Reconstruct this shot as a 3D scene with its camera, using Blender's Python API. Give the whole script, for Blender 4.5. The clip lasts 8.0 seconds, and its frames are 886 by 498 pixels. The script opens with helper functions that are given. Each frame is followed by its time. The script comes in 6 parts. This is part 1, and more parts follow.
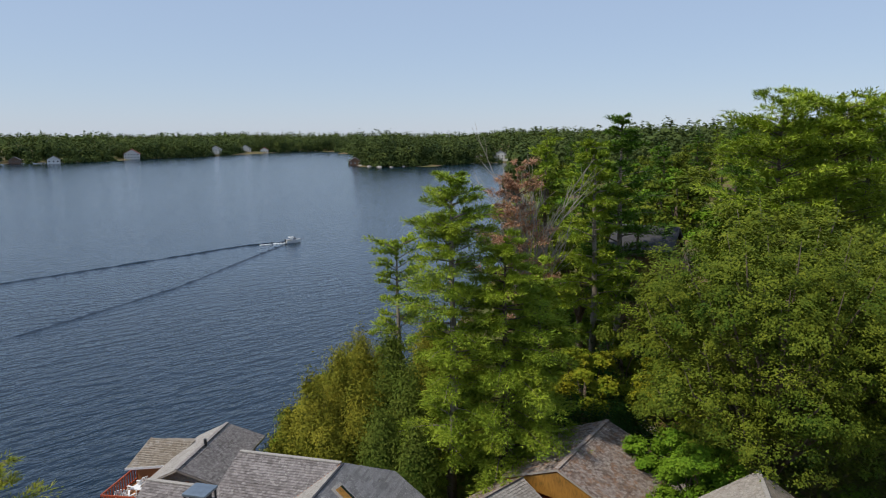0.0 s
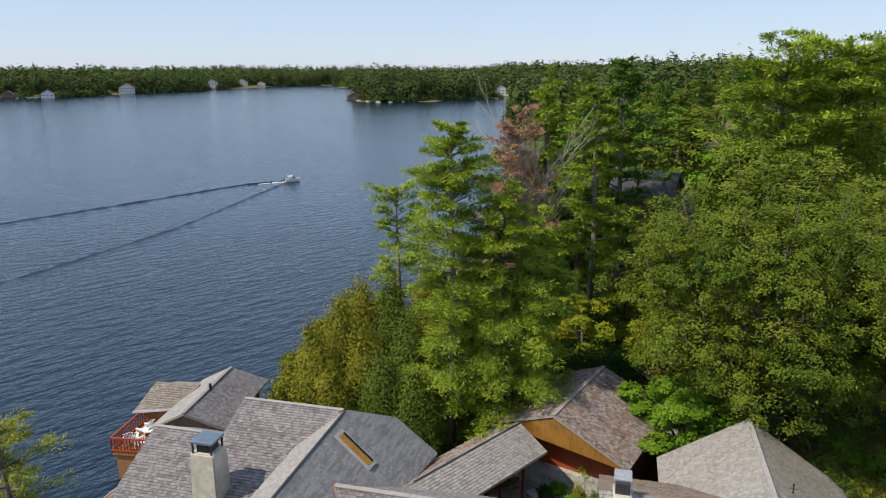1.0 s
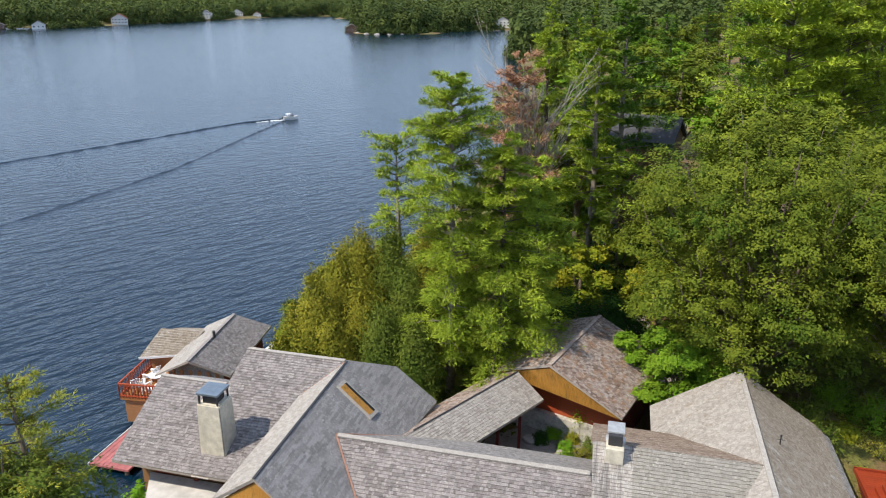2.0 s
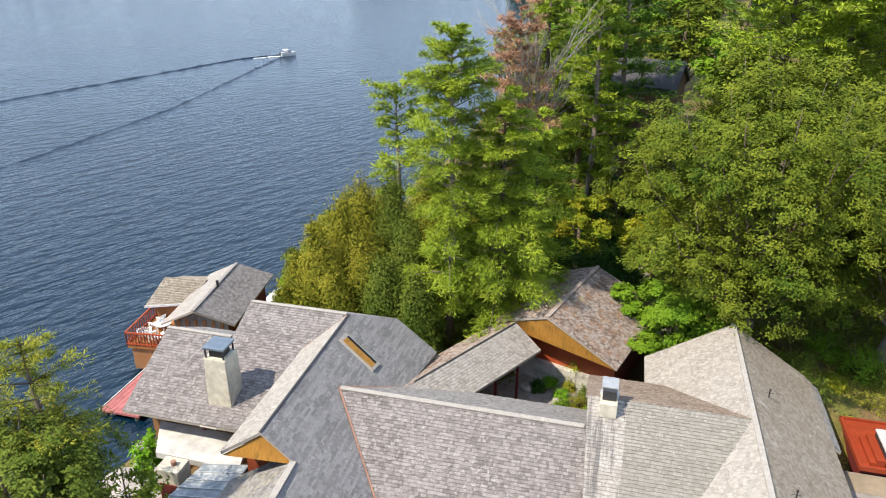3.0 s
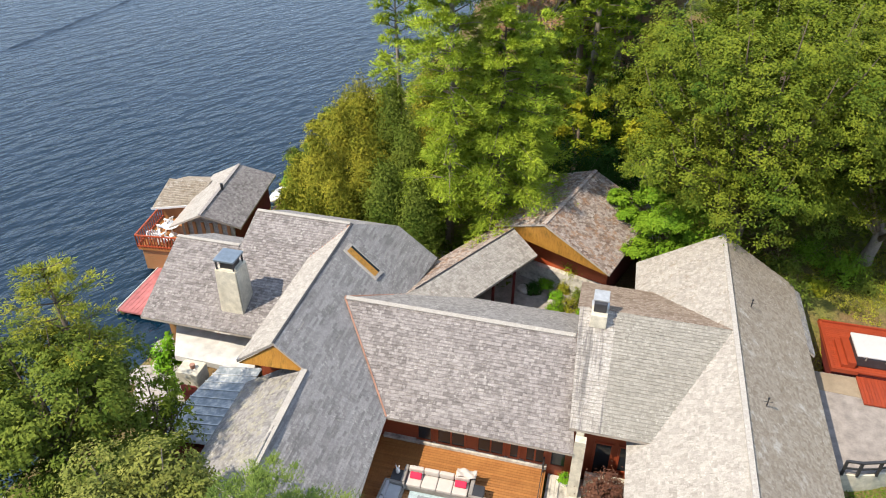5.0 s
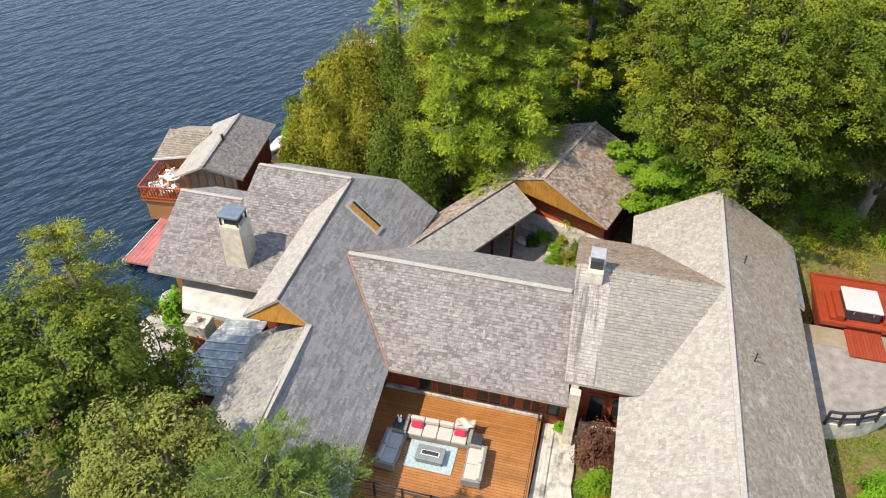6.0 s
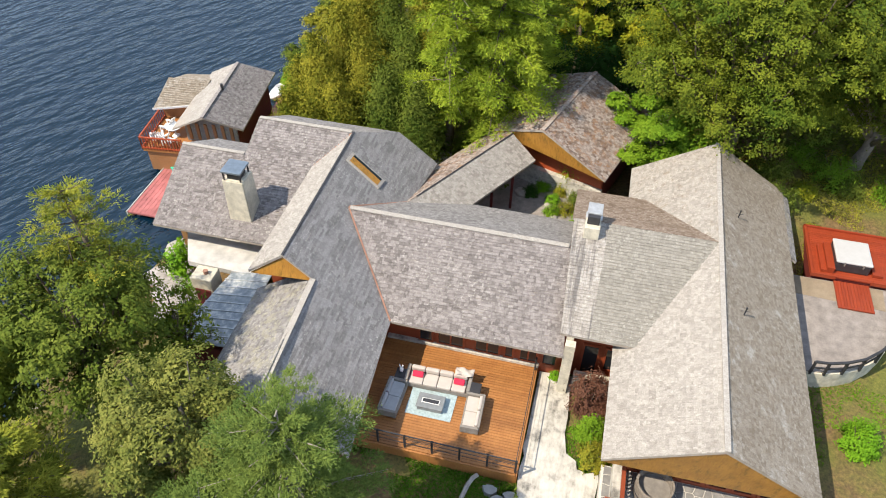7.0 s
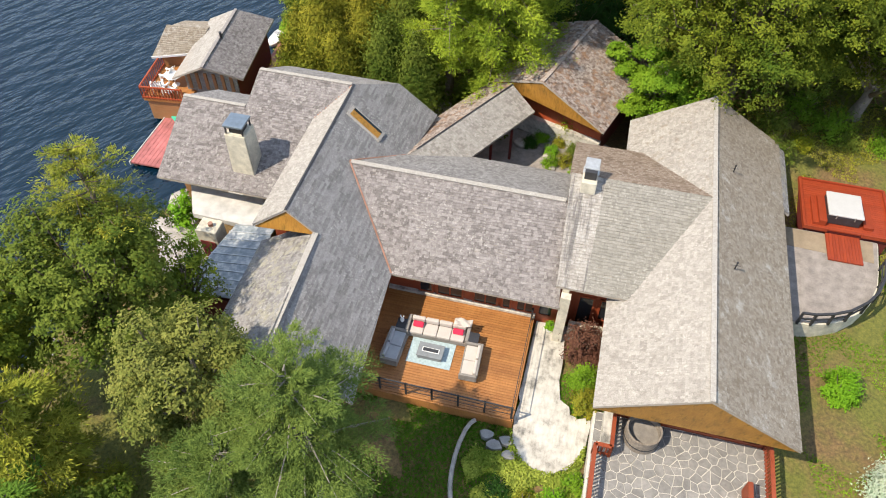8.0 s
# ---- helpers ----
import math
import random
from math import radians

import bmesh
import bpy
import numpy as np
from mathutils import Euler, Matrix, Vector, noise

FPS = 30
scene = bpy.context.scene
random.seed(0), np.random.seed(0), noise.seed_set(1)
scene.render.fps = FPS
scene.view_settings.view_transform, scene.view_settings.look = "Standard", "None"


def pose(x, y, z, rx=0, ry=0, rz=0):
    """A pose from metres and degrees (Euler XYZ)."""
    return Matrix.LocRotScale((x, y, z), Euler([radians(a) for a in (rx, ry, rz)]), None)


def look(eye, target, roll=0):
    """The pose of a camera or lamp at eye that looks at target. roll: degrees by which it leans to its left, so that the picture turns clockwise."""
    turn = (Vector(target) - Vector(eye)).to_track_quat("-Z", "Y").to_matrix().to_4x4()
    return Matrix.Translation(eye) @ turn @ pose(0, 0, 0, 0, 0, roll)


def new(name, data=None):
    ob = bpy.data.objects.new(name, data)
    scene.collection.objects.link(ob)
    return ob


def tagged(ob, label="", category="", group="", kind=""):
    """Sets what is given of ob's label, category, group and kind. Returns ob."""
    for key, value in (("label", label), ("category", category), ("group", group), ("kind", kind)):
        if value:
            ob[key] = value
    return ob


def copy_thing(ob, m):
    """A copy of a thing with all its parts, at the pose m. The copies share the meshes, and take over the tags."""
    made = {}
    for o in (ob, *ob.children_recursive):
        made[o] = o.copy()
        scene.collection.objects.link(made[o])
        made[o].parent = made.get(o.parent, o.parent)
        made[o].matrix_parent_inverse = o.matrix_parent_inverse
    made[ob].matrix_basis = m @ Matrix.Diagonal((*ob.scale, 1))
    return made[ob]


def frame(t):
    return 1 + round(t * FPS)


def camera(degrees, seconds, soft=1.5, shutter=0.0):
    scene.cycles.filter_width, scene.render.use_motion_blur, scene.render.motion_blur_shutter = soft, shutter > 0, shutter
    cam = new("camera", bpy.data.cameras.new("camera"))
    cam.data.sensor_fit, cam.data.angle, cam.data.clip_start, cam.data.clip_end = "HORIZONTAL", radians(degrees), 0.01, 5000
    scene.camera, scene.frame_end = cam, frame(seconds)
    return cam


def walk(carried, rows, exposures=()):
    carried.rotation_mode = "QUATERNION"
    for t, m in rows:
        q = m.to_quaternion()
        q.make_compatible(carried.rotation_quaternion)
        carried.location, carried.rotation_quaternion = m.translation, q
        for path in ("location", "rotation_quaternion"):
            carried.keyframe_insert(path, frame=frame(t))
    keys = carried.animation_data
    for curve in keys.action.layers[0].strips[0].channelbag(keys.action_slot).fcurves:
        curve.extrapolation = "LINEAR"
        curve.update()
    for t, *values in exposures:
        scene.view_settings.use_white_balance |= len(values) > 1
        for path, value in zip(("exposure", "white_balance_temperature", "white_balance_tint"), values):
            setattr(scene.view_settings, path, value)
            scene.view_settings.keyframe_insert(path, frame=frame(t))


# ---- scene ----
# The plan is drawn in units of K metres; part() and thing() turn it into metres.
K = 1.12
cam = camera(63.1, 8.0, soft=1.05)
EYE = 25.5
# seconds, eye (x, y, rise), pitch, yaw, roll
PATH = [
    (0.0, 0.0, 0.0, 0.0, -9.0, 0.0, 0.0),
    (0.5, -0.014, 0.006, 0.382, -11.53, -0.01, -0.06),
    (1.0, -0.017, 0.026, 0.786, -14.1, -0.01, -0.12),
    (1.5, -0.018, 0.044, 1.211, -16.62, -0.01, -0.19),
    (3.0, -0.012, 0.126, 2.778, -24.46, 0.05, -0.32),
    (3.5, -0.022, 0.144, 3.279, -26.89, 0.04, -0.33),
    (4.0, -0.027, 0.144, 3.806, -29.47, 0.05, -0.36),
    (4.5, -0.036, 0.142, 4.326, -31.98, 0.03, -0.33),
    (6.0, -0.090, 0.213, 5.931, -39.49, 0.05, -0.42),
    (6.5, -0.111, 0.225, 6.459, -41.97, 0.05, -0.44),
    (7.0, -0.117, 0.229, 6.974, -44.46, 0.02, -0.44),
    (7.5, -0.113, 0.220, 7.491, -47.0, 0.05, -0.45),
    (8.0, -0.100, 0.214, 7.992, -49.33, 0.07, -0.47),
]
EXPOSURES = [(0.0, -0.28, 6550, 10.5), (1.0, 0.02, 6580, 10.5), (1.5, 0.22, 6600, 11), (3.0, 0.76, 6800, 10), (4.5, 0.82, 6950, 10), (6.0, 0.72, 7000, 10), (8.0, 0.69, 7050, 10)]
walk(cam, [(t, pose(K * x, K * y, K * (EYE + z), 90 + pitch, roll, yaw)) for t, x, y, z, pitch, yaw, roll in PATH], EXPOSURES)

# ---- light: afternoon sun from behind the camera's left shoulder, hazy blue sky ----
SUN_DIR = Vector((0.71, 0.30, -1.0)).normalized()      # the way the light travels
SUN_EL = math.asin(-SUN_DIR.z)
SUN_AZ = math.atan2(-SUN_DIR.x, -SUN_DIR.y)            # from +y towards +x
world = bpy.data.worlds.new("world")
scene.world = world
world.use_nodes = True
wt = world.node_tree
sky = wt.nodes.new("ShaderNodeTexSky")
sky.sky_type = "NISHITA"
sky.sun_disc = False
sky.sun_elevation = SUN_EL
sky.sun_rotation = SUN_AZ
sky.altitude = 200.0
sky.air_density, sky.dust_density, sky.ozone_density = 1.0, 0.15, 3.0
haze = wt.nodes.new("ShaderNodeMix")                   # thin high haze over the blue
haze.data_type = "RGBA"
haze.inputs[0].default_value = 0.7
haze.inputs[7].default_value = (3.55, 4.5, 6.2, 1)
wt.links.new(sky.outputs[0], haze.inputs[6])
wt.links.new(haze.outputs[2], wt.nodes["Background"].inputs[0])
wt.nodes["Background"].inputs[1].default_value = 0.142
sun = bpy.data.lights.new("sun", "SUN")
sun.energy, sun.angle, sun.color = 3.95, radians(0.6), (1.0, 0.92, 0.79)
new("sun", sun).matrix_world = look((0, 0, 200), Vector((0, 0, 200)) + SUN_DIR)


# ---- materials ----
def mat(name):
    m = bpy.data.materials.new(name)
    m.use_nodes = True
    return m, m.node_tree, m.node_tree.nodes["Principled BSDF"]


def node(tree, kind, **values):
    n = tree.nodes.new(kind)
    for key, value in values.items():
        n.inputs[key].default_value = value
    return n


def coords(tree, scale=(1, 1, 1), rot=(0, 0, 0)):
    tc = tree.nodes.new("ShaderNodeTexCoord")
    mp = node(tree, "ShaderNodeMapping", Scale=scale, Rotation=rot)
    tree.links.new(tc.outputs["Object"], mp.inputs["Vector"])
    return mp.outputs["Vector"]


def noise_tex(tree, vec, scale, detail=4.0, rough=0.6):
    n = node(tree, "ShaderNodeTexNoise", Scale=scale, Detail=detail, Roughness=rough)
    tree.links.new(vec, n.inputs["Vector"])
    return n.outputs["Fac"]


def ramp(tree, fac, stops):
    r = tree.nodes.new("ShaderNodeValToRGB")
    el = r.color_ramp.elements
    el[0].position, el[0].color = stops[0][0], (*stops[0][1], 1)
    el[1].position, el[1].color = stops[-1][0], (*stops[-1][1], 1)
    for p, c in stops[1:-1]:
        e = el.new(p)
        e.color = (*c, 1)
    tree.links.new(fac, r.inputs["Fac"])
    return r.outputs["Color"]


def mix(tree, fac, a, b, blend="MIX"):
    m = tree.nodes.new("ShaderNodeMix")
    m.data_type, m.blend_type = "RGBA", blend
    for slot, value in ((0, fac), (6, a), (7, b)):
        if isinstance(value, (int, float)):
            m.inputs[slot].default_value = value
        elif isinstance(value, tuple):
            m.inputs[slot].default_value = (*value, 1)
        else:
            tree.links.new(value, m.inputs[slot])
    return m.outputs[2]


def bump(tree, bsdf, height, strength, dist=0.02):
    b = node(tree, "ShaderNodeBump", Strength=strength, Distance=dist)
    tree.links.new(height, b.inputs["Height"])
    tree.links.new(b.outputs["Normal"], bsdf.inputs["Normal"])


def island(tree):
    return tree.nodes.new("ShaderNodeNewGeometry").outputs["Random Per Island"]


def per_object(tree):
    return tree.nodes.new("ShaderNodeObjectInfo").outputs["Random"]


def plain(name, colour, rough=0.6, metal=0.0, vary=0.25, scale=3.0, relief=0.15, fine=40.0):
    """A painted, stony or metallic surface with stains and grain at two scales."""
    m, t, b = mat(name)
    v = coords(t)
    big, small = noise_tex(t, v, scale), noise_tex(t, v, fine, 3.0)
    lo = tuple(c * (1 - vary) for c in colour)
    hi = tuple(min(1, c * (1 + vary)) for c in colour)
    c = ramp(t, big, [(0.3, lo), (0.7, hi)])
    c = mix(t, 0.35, c, ramp(t, small, [(0.3, lo), (0.7, hi)]))
    t.links.new(c, b.inputs["Base Color"])
    b.inputs["Roughness"].default_value, b.inputs["Metallic"].default_value = rough, metal
    bump(t, b, small, relief)
    return m


def shingle_mat(name, stops, moss, moss_amount, streak=0.5, aged=0.6, lichen=1.9):
    """Weathered cedar shingles: each its own grey, with lichen patches."""
    m, t, b = mat(name)
    v = coords(t)
    base = ramp(t, island(t), stops)
    stain = noise_tex(t, v, 0.45, 6.0, 0.7)
    base = mix(t, ramp(t, stain, [(0.35, (0, 0, 0)), (0.75, (streak,) * 3)]), base, stops[-1][1])
    lich = noise_tex(t, v, lichen, 8.0, 0.78)
    fine = noise_tex(t, v, 30.0, 4.0)
    mot = noise_tex(t, coords(t, (1, 1.6, 1.6)), 5.0, 8.0, 0.82)
    base = mix(t, 0.5, base, ramp(t, mot, [(0.36, stops[0][1]), (0.5, stops[len(stops) // 2][1]), (0.64, stops[-1][1])]))
    base = mix(t, ramp(t, lich, [(0.6 - moss_amount, (0, 0, 0)), (0.67 - moss_amount, (0.7,) * 3)]), base, moss)
    base = mix(t, 0.5, base, ramp(t, fine, [(0.3, (0.2, 0.2, 0.2)), (0.62, (1, 1, 1))]), "MULTIPLY")
    speck = noise_tex(t, v, 9.0, 5.0, 0.7)
    area = noise_tex(t, v, 0.5, 3.0, 0.6)
    spot = mix(t, 1.0, ramp(t, speck, [(0.57, (0, 0, 0)), (0.63, (1, 1, 1))]), ramp(t, area, [(0.42, (0.1, 0.1, 0.1)), (0.6, (0.55, 0.55, 0.55))]), "MULTIPLY")
    base = mix(t, spot, base, (0.60, 0.58, 0.53))
    old = ramp(t, noise_tex(t, coords(t, (0.55, 1.5, 1.5)), 0.9, 6.0, 0.75), [(0.44, (0, 0, 0)), (0.58, (1, 1, 1))])
    worn_one = ramp(t, island(t), [(0.3, (aged,) * 3), (0.62, (0.05, 0.05, 0.05))])
    base = mix(t, mix(t, 1.0, old, worn_one, "MULTIPLY"), base, tuple(c * 0.8 for c in stops[0][1]))
    t.links.new(base, b.inputs["Base Color"])
    b.inputs["Roughness"].default_value = 0.85
    bump(t, b, fine, 0.5, 0.03)
    return m


def wood_mat(name, lo, hi, grain=(1, 12, 1), rough=0.55):
    m, t, b = mat(name)
    v = coords(t, grain)
    g = noise_tex(t, v, 2.5, 6.0, 0.7)
    c = ramp(t, g, [(0.3, lo), (0.7, hi)])
    tone = ramp(t, per_object(t), [(0.0, (0.66, 0.66, 0.66)), (1.0, (1.0, 1.0, 1.0))])
    c = mix(t, 1.0, c, tone, "MULTIPLY")
    c = mix(t, 0.4, c, ramp(t, noise_tex(t, coords(t), 1.2), [(0.3, lo), (0.7, hi)]))
    t.links.new(c, b.inputs["Base Color"])
    b.inputs["Roughness"].default_value = rough
    bump(t, b, g, 0.2)
    return m


LEAF = 1.45                                            # how light the sunlit foliage is


def leaf_mat(name, stops, trans=0.07, rough=0.7, patch_size=0.35, patches=0.6):
    m, t, b = mat(name)
    stops = [(p, (min(0.6, r * LEAF * 0.87), min(0.6, g_ * LEAF), min(0.6, b_ * LEAF * 0.62))) for p, (r, g_, b_) in stops]
    c = ramp(t, island(t), stops)
    big = noise_tex(t, coords(t), patch_size, 3.0)
    c = mix(t, patches, c, ramp(t, big, [(0.3, stops[0][1]), (0.7, stops[-1][1])]))
    t.links.new(c, b.inputs["Base Color"])
    b.inputs["Roughness"].default_value = rough
    b.inputs["Specular IOR Level"].default_value = 0.06
    tr = t.nodes.new("ShaderNodeBsdfTranslucent")
    t.links.new(c, tr.inputs["Color"])
    ms = node(t, "ShaderNodeMixShader", Fac=trans)
    t.links.new(b.outputs[0], ms.inputs[1])
    t.links.new(tr.outputs[0], ms.inputs[2])
    t.links.new(ms.outputs[0], t.nodes["Material Output"].inputs["Surface"])
    return m


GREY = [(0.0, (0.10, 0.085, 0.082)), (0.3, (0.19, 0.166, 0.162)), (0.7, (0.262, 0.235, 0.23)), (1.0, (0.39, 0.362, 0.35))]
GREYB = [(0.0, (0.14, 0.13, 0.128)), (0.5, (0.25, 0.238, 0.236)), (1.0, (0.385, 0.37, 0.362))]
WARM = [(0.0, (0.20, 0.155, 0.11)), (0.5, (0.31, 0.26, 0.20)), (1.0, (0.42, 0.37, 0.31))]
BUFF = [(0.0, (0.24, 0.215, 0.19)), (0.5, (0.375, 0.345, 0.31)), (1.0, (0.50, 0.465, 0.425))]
RUST = [(0.0, (0.10, 0.06, 0.042)), (0.5, (0.29, 0.22, 0.185)), (1.0, (0.56, 0.51, 0.47))]
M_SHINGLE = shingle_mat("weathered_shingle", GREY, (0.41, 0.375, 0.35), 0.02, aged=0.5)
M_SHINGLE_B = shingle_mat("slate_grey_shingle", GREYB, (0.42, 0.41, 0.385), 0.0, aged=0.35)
def run_off(material):
    """Dark run-off streaks down the slope, over an existing shingle material."""
    t = material.node_tree
    b = t.nodes["Principled BSDF"]
    was = b.inputs["Base Color"].links[0].from_socket
    run = noise_tex(t, coords(t, (2.6, 0.16, 0.16)), 1.5, 5.0, 0.7)
    t.links.new(mix(t, ramp(t, run, [(0.5, (0, 0, 0)), (0.62, (0.75, 0.75, 0.75))]), was, (0.10, 0.092, 0.092)), b.inputs["Base Color"])
    return material


M_SHINGLE_S = run_off(shingle_mat("streaked_pale_shingle", BUFF, (0.52, 0.50, 0.48), 0.08, aged=0.2))
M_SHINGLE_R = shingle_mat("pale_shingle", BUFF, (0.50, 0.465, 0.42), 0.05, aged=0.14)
GREEN = [(0.0, (0.20, 0.185, 0.16)), (0.5, (0.285, 0.268, 0.235)), (1.0, (0.36, 0.34, 0.30))]
BROWN = [(0.0, (0.15, 0.10, 0.07)), (0.5, (0.27, 0.20, 0.15)), (1.0, (0.38, 0.31, 0.255))]
M_SHINGLE_V = shingle_mat("greenish_shingle", GREEN, (0.38, 0.36, 0.30), -0.04, 0.3, 0.25)
M_SHINGLE_N = shingle_mat("brown_shingle", BROWN, (0.40, 0.36, 0.31), 0.0, 0.3)
M_SHINGLE_G = shingle_mat("rusty_shingle", RUST, (0.34, 0.17, 0.08), 0.09)
M_SHINGLE_X = shingle_mat("mossy_pale_shingle", BUFF, (0.27, 0.215, 0.16), 0.05, aged=0.3)
M_SHINGLE_W = shingle_mat("rust_spotted_shingle", BUFF, (0.42, 0.23, 0.13), -0.03)
M_SHINGLE_MOSS = shingle_mat("lichened_shingle", GREYB, (0.36, 0.34, 0.25), 0.10)
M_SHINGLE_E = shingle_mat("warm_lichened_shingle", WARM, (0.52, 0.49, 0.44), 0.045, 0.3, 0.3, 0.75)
M_SOFFIT = wood_mat("golden_soffit", (0.30, 0.13, 0.022), (0.56, 0.28, 0.05), (8, 1, 1))
t = M_SOFFIT.node_tree                                 # mould and water streaks down the boards
b = t.nodes["Principled BSDF"]
was = b.inputs["Base Color"].links[0].from_socket
mould = noise_tex(t, coords(t, (2.2, 2.2, 0.7)), 1.6, 7.0, 0.75)
t.links.new(mix(t, ramp(t, mould, [(0.5, (0, 0, 0)), (0.66, (0.8, 0.8, 0.8))]), was, (0.13, 0.075, 0.012)), b.inputs["Base Color"])
M_FASCIA = plain("fascia", (0.33, 0.29, 0.25), 0.8)
M_REDB = wood_mat("bright_red_boards", (0.34, 0.05, 0.015), (0.50, 0.10, 0.03), (1, 1, 10))
M_RED = wood_mat("red_stain", (0.22, 0.04, 0.015), (0.36, 0.075, 0.025), (1, 1, 10))
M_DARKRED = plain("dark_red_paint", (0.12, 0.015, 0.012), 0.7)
M_TAN = wood_mat("tan_siding", (0.28, 0.13, 0.05), (0.40, 0.20, 0.09), (1, 1, 12))
M_DECK = wood_mat("cedar_deck", (0.27, 0.10, 0.028), (0.46, 0.205, 0.062), (10, 1, 1))
M_DOCK = plain("worn_red_dock", (0.40, 0.13, 0.125), 0.7, vary=0.45, scale=1.2)
M_REDDECK = wood_mat("red_deck", (0.25, 0.032, 0.01), (0.37, 0.058, 0.018), (10, 1, 1))
M_STONE = plain("pale_stone", (0.56, 0.515, 0.415), 0.85, vary=0.35, scale=2.5, relief=0.6)
m, t, b = mat("stained_concrete")
v = coords(t)
c = ramp(t, noise_tex(t, v, 1.1, 8.0, 0.7), [(0.34, (0.10, 0.095, 0.085)), (0.46, (0.42, 0.39, 0.34)), (0.6, (0.58, 0.55, 0.49))])
c = mix(t, 0.3, c, ramp(t, noise_tex(t, coords(t, (1, 0.25, 1)), 5.0, 5.0), [(0.35, (0.16, 0.15, 0.13)), (0.6, (0.6, 0.57, 0.51))]))
t.links.new(c, b.inputs["Base Color"])
b.inputs["Roughness"].default_value = 0.88
bump(t, b, noise_tex(t, v, 20.0), 0.3)
M_CONCRETE = m
M_FLAG = plain("flagstone", (0.24, 0.235, 0.225), 0.8, vary=0.35, scale=1.6)
M_SLATE = plain("blue_grey_stone", (0.19, 0.205, 0.215), 0.7, vary=0.25)
M_FLAGS = wood_mat("varied_flagstone", (0.15, 0.145, 0.14), (0.34, 0.325, 0.305), (2, 2, 2), 0.8)
M_PALE = plain("whitened_boards", (0.50, 0.485, 0.46), 0.85, vary=0.3, scale=1.6)
M_MORTAR = plain("mortar", (0.54, 0.51, 0.46), 0.9)
M_PAVER = plain("grey_paver", (0.25, 0.22, 0.20), 0.85, vary=0.4, scale=2, relief=0.5, fine=14)
M_SAND = plain("sandy_gravel", (0.25, 0.195, 0.135), 0.95, vary=0.3, scale=1.5, relief=0.5)
M_METAL = plain("galvanised_steel", (0.50, 0.51, 0.52), 0.5, 0.55, 0.25)
M_STEEL = plain("blue_steel", (0.22, 0.27, 0.32), 0.4, 0.6)
M_DARKMETAL = plain("dark_metal", (0.05, 0.05, 0.055), 0.5, 0.4)
M_COPPER = plain("copper_flashing", (0.34, 0.18, 0.125), 0.65, 0.2, 0.35)
M_WHITE = plain("white_plastic", (0.8, 0.79, 0.77), 0.5, vary=0.05)
M_VINYL = plain("white_vinyl", (0.47, 0.47, 0.47), 0.6, vary=0.06)
M_FABRIC = plain("cream_fabric", (0.47, 0.42, 0.38), 0.95, vary=0.08)
M_GREYFAB = plain("grey_fabric", (0.36, 0.37, 0.385), 0.95, vary=0.12)
M_WICKER = plain("grey_wicker", (0.22, 0.20, 0.18), 0.85, vary=0.3, fine=70)
M_CUSHION = plain("red_cushion", (0.55, 0.02, 0.06), 0.9, vary=0.1)
M_RUG = plain("pale_blue_rug", (0.34, 0.43, 0.45), 0.95, vary=0.32, scale=7)
M_BARK = plain("bark", (0.13, 0.10, 0.075), 0.95, vary=0.4, scale=5, relief=0.8)
M_PALEBARK = plain("grey_bark", (0.23, 0.195, 0.16), 0.95, vary=0.35, scale=5, relief=0.8)
M_SILVER = plain("silvery_bark", (0.29, 0.26, 0.22), 0.95, vary=0.3, scale=5, relief=0.6)
M_ROCK = plain("granite", (0.36, 0.33, 0.30), 0.9, vary=0.35, scale=3, relief=0.6)
M_HULL = plain("white_gelcoat", (0.82, 0.82, 0.80), 0.25, vary=0.04)
M_GREENMAT = plain("green_plastic", (0.03, 0.38, 0.25), 0.6)
M_FOAM = plain("foam", (0.75, 0.78, 0.8), 0.7, vary=0.2)

m, t, b = mat("window_glass")
b.inputs["Base Color"].default_value = (0.02, 0.025, 0.03, 1)
b.inputs["Roughness"].default_value = 0.06
M_GLASS = m
m, t, b = mat("glazed_roof")
v = coords(t)
t.links.new(ramp(t, noise_tex(t, v, 3.0), [(0.3, (0.15, 0.18, 0.20)), (0.5, (0.26, 0.29, 0.31)), (0.66, (0.5, 0.5, 0.49))]), b.inputs["Base Color"])
b.inputs["Roughness"].default_value = 0.42
M_GLAZED = m

L_OAK = leaf_mat("oak_leaf", [(0.0, (0.02, 0.042, 0.008)), (0.4, (0.053, 0.083, 0.013)), (0.8, (0.1, 0.128, 0.019)), (1.0, (0.18, 0.168, 0.028))])
L_BIRCH = leaf_mat("birch_leaf", [(0.0, (0.03, 0.054, 0.011)), (0.5, (0.072, 0.098, 0.02)), (1.0, (0.145, 0.145, 0.038))])
L_MAPLE = leaf_mat("maple_leaf", [(0.0, (0.05, 0.11, 0.012)), (0.6, (0.10, 0.175, 0.018)), (1.0, (0.18, 0.235, 0.03))])
L_PINE = leaf_mat("pine_needle", [(0.0, (0.068, 0.113, 0.018)), (0.5, (0.172, 0.228, 0.032)), (1.0, (0.34, 0.345, 0.055))])
L_PINE_D = leaf_mat("dark_pine_needle", [(0.0, (0.03, 0.07, 0.016)), (0.6, (0.07, 0.125, 0.025)), (1.0, (0.13, 0.18, 0.035))])
L_PINE_BG = leaf_mat("blue_pine_needle", [(0.0, (0.026, 0.05, 0.018)), (0.5, (0.075, 0.108, 0.036)), (1.0, (0.18, 0.20, 0.07))])
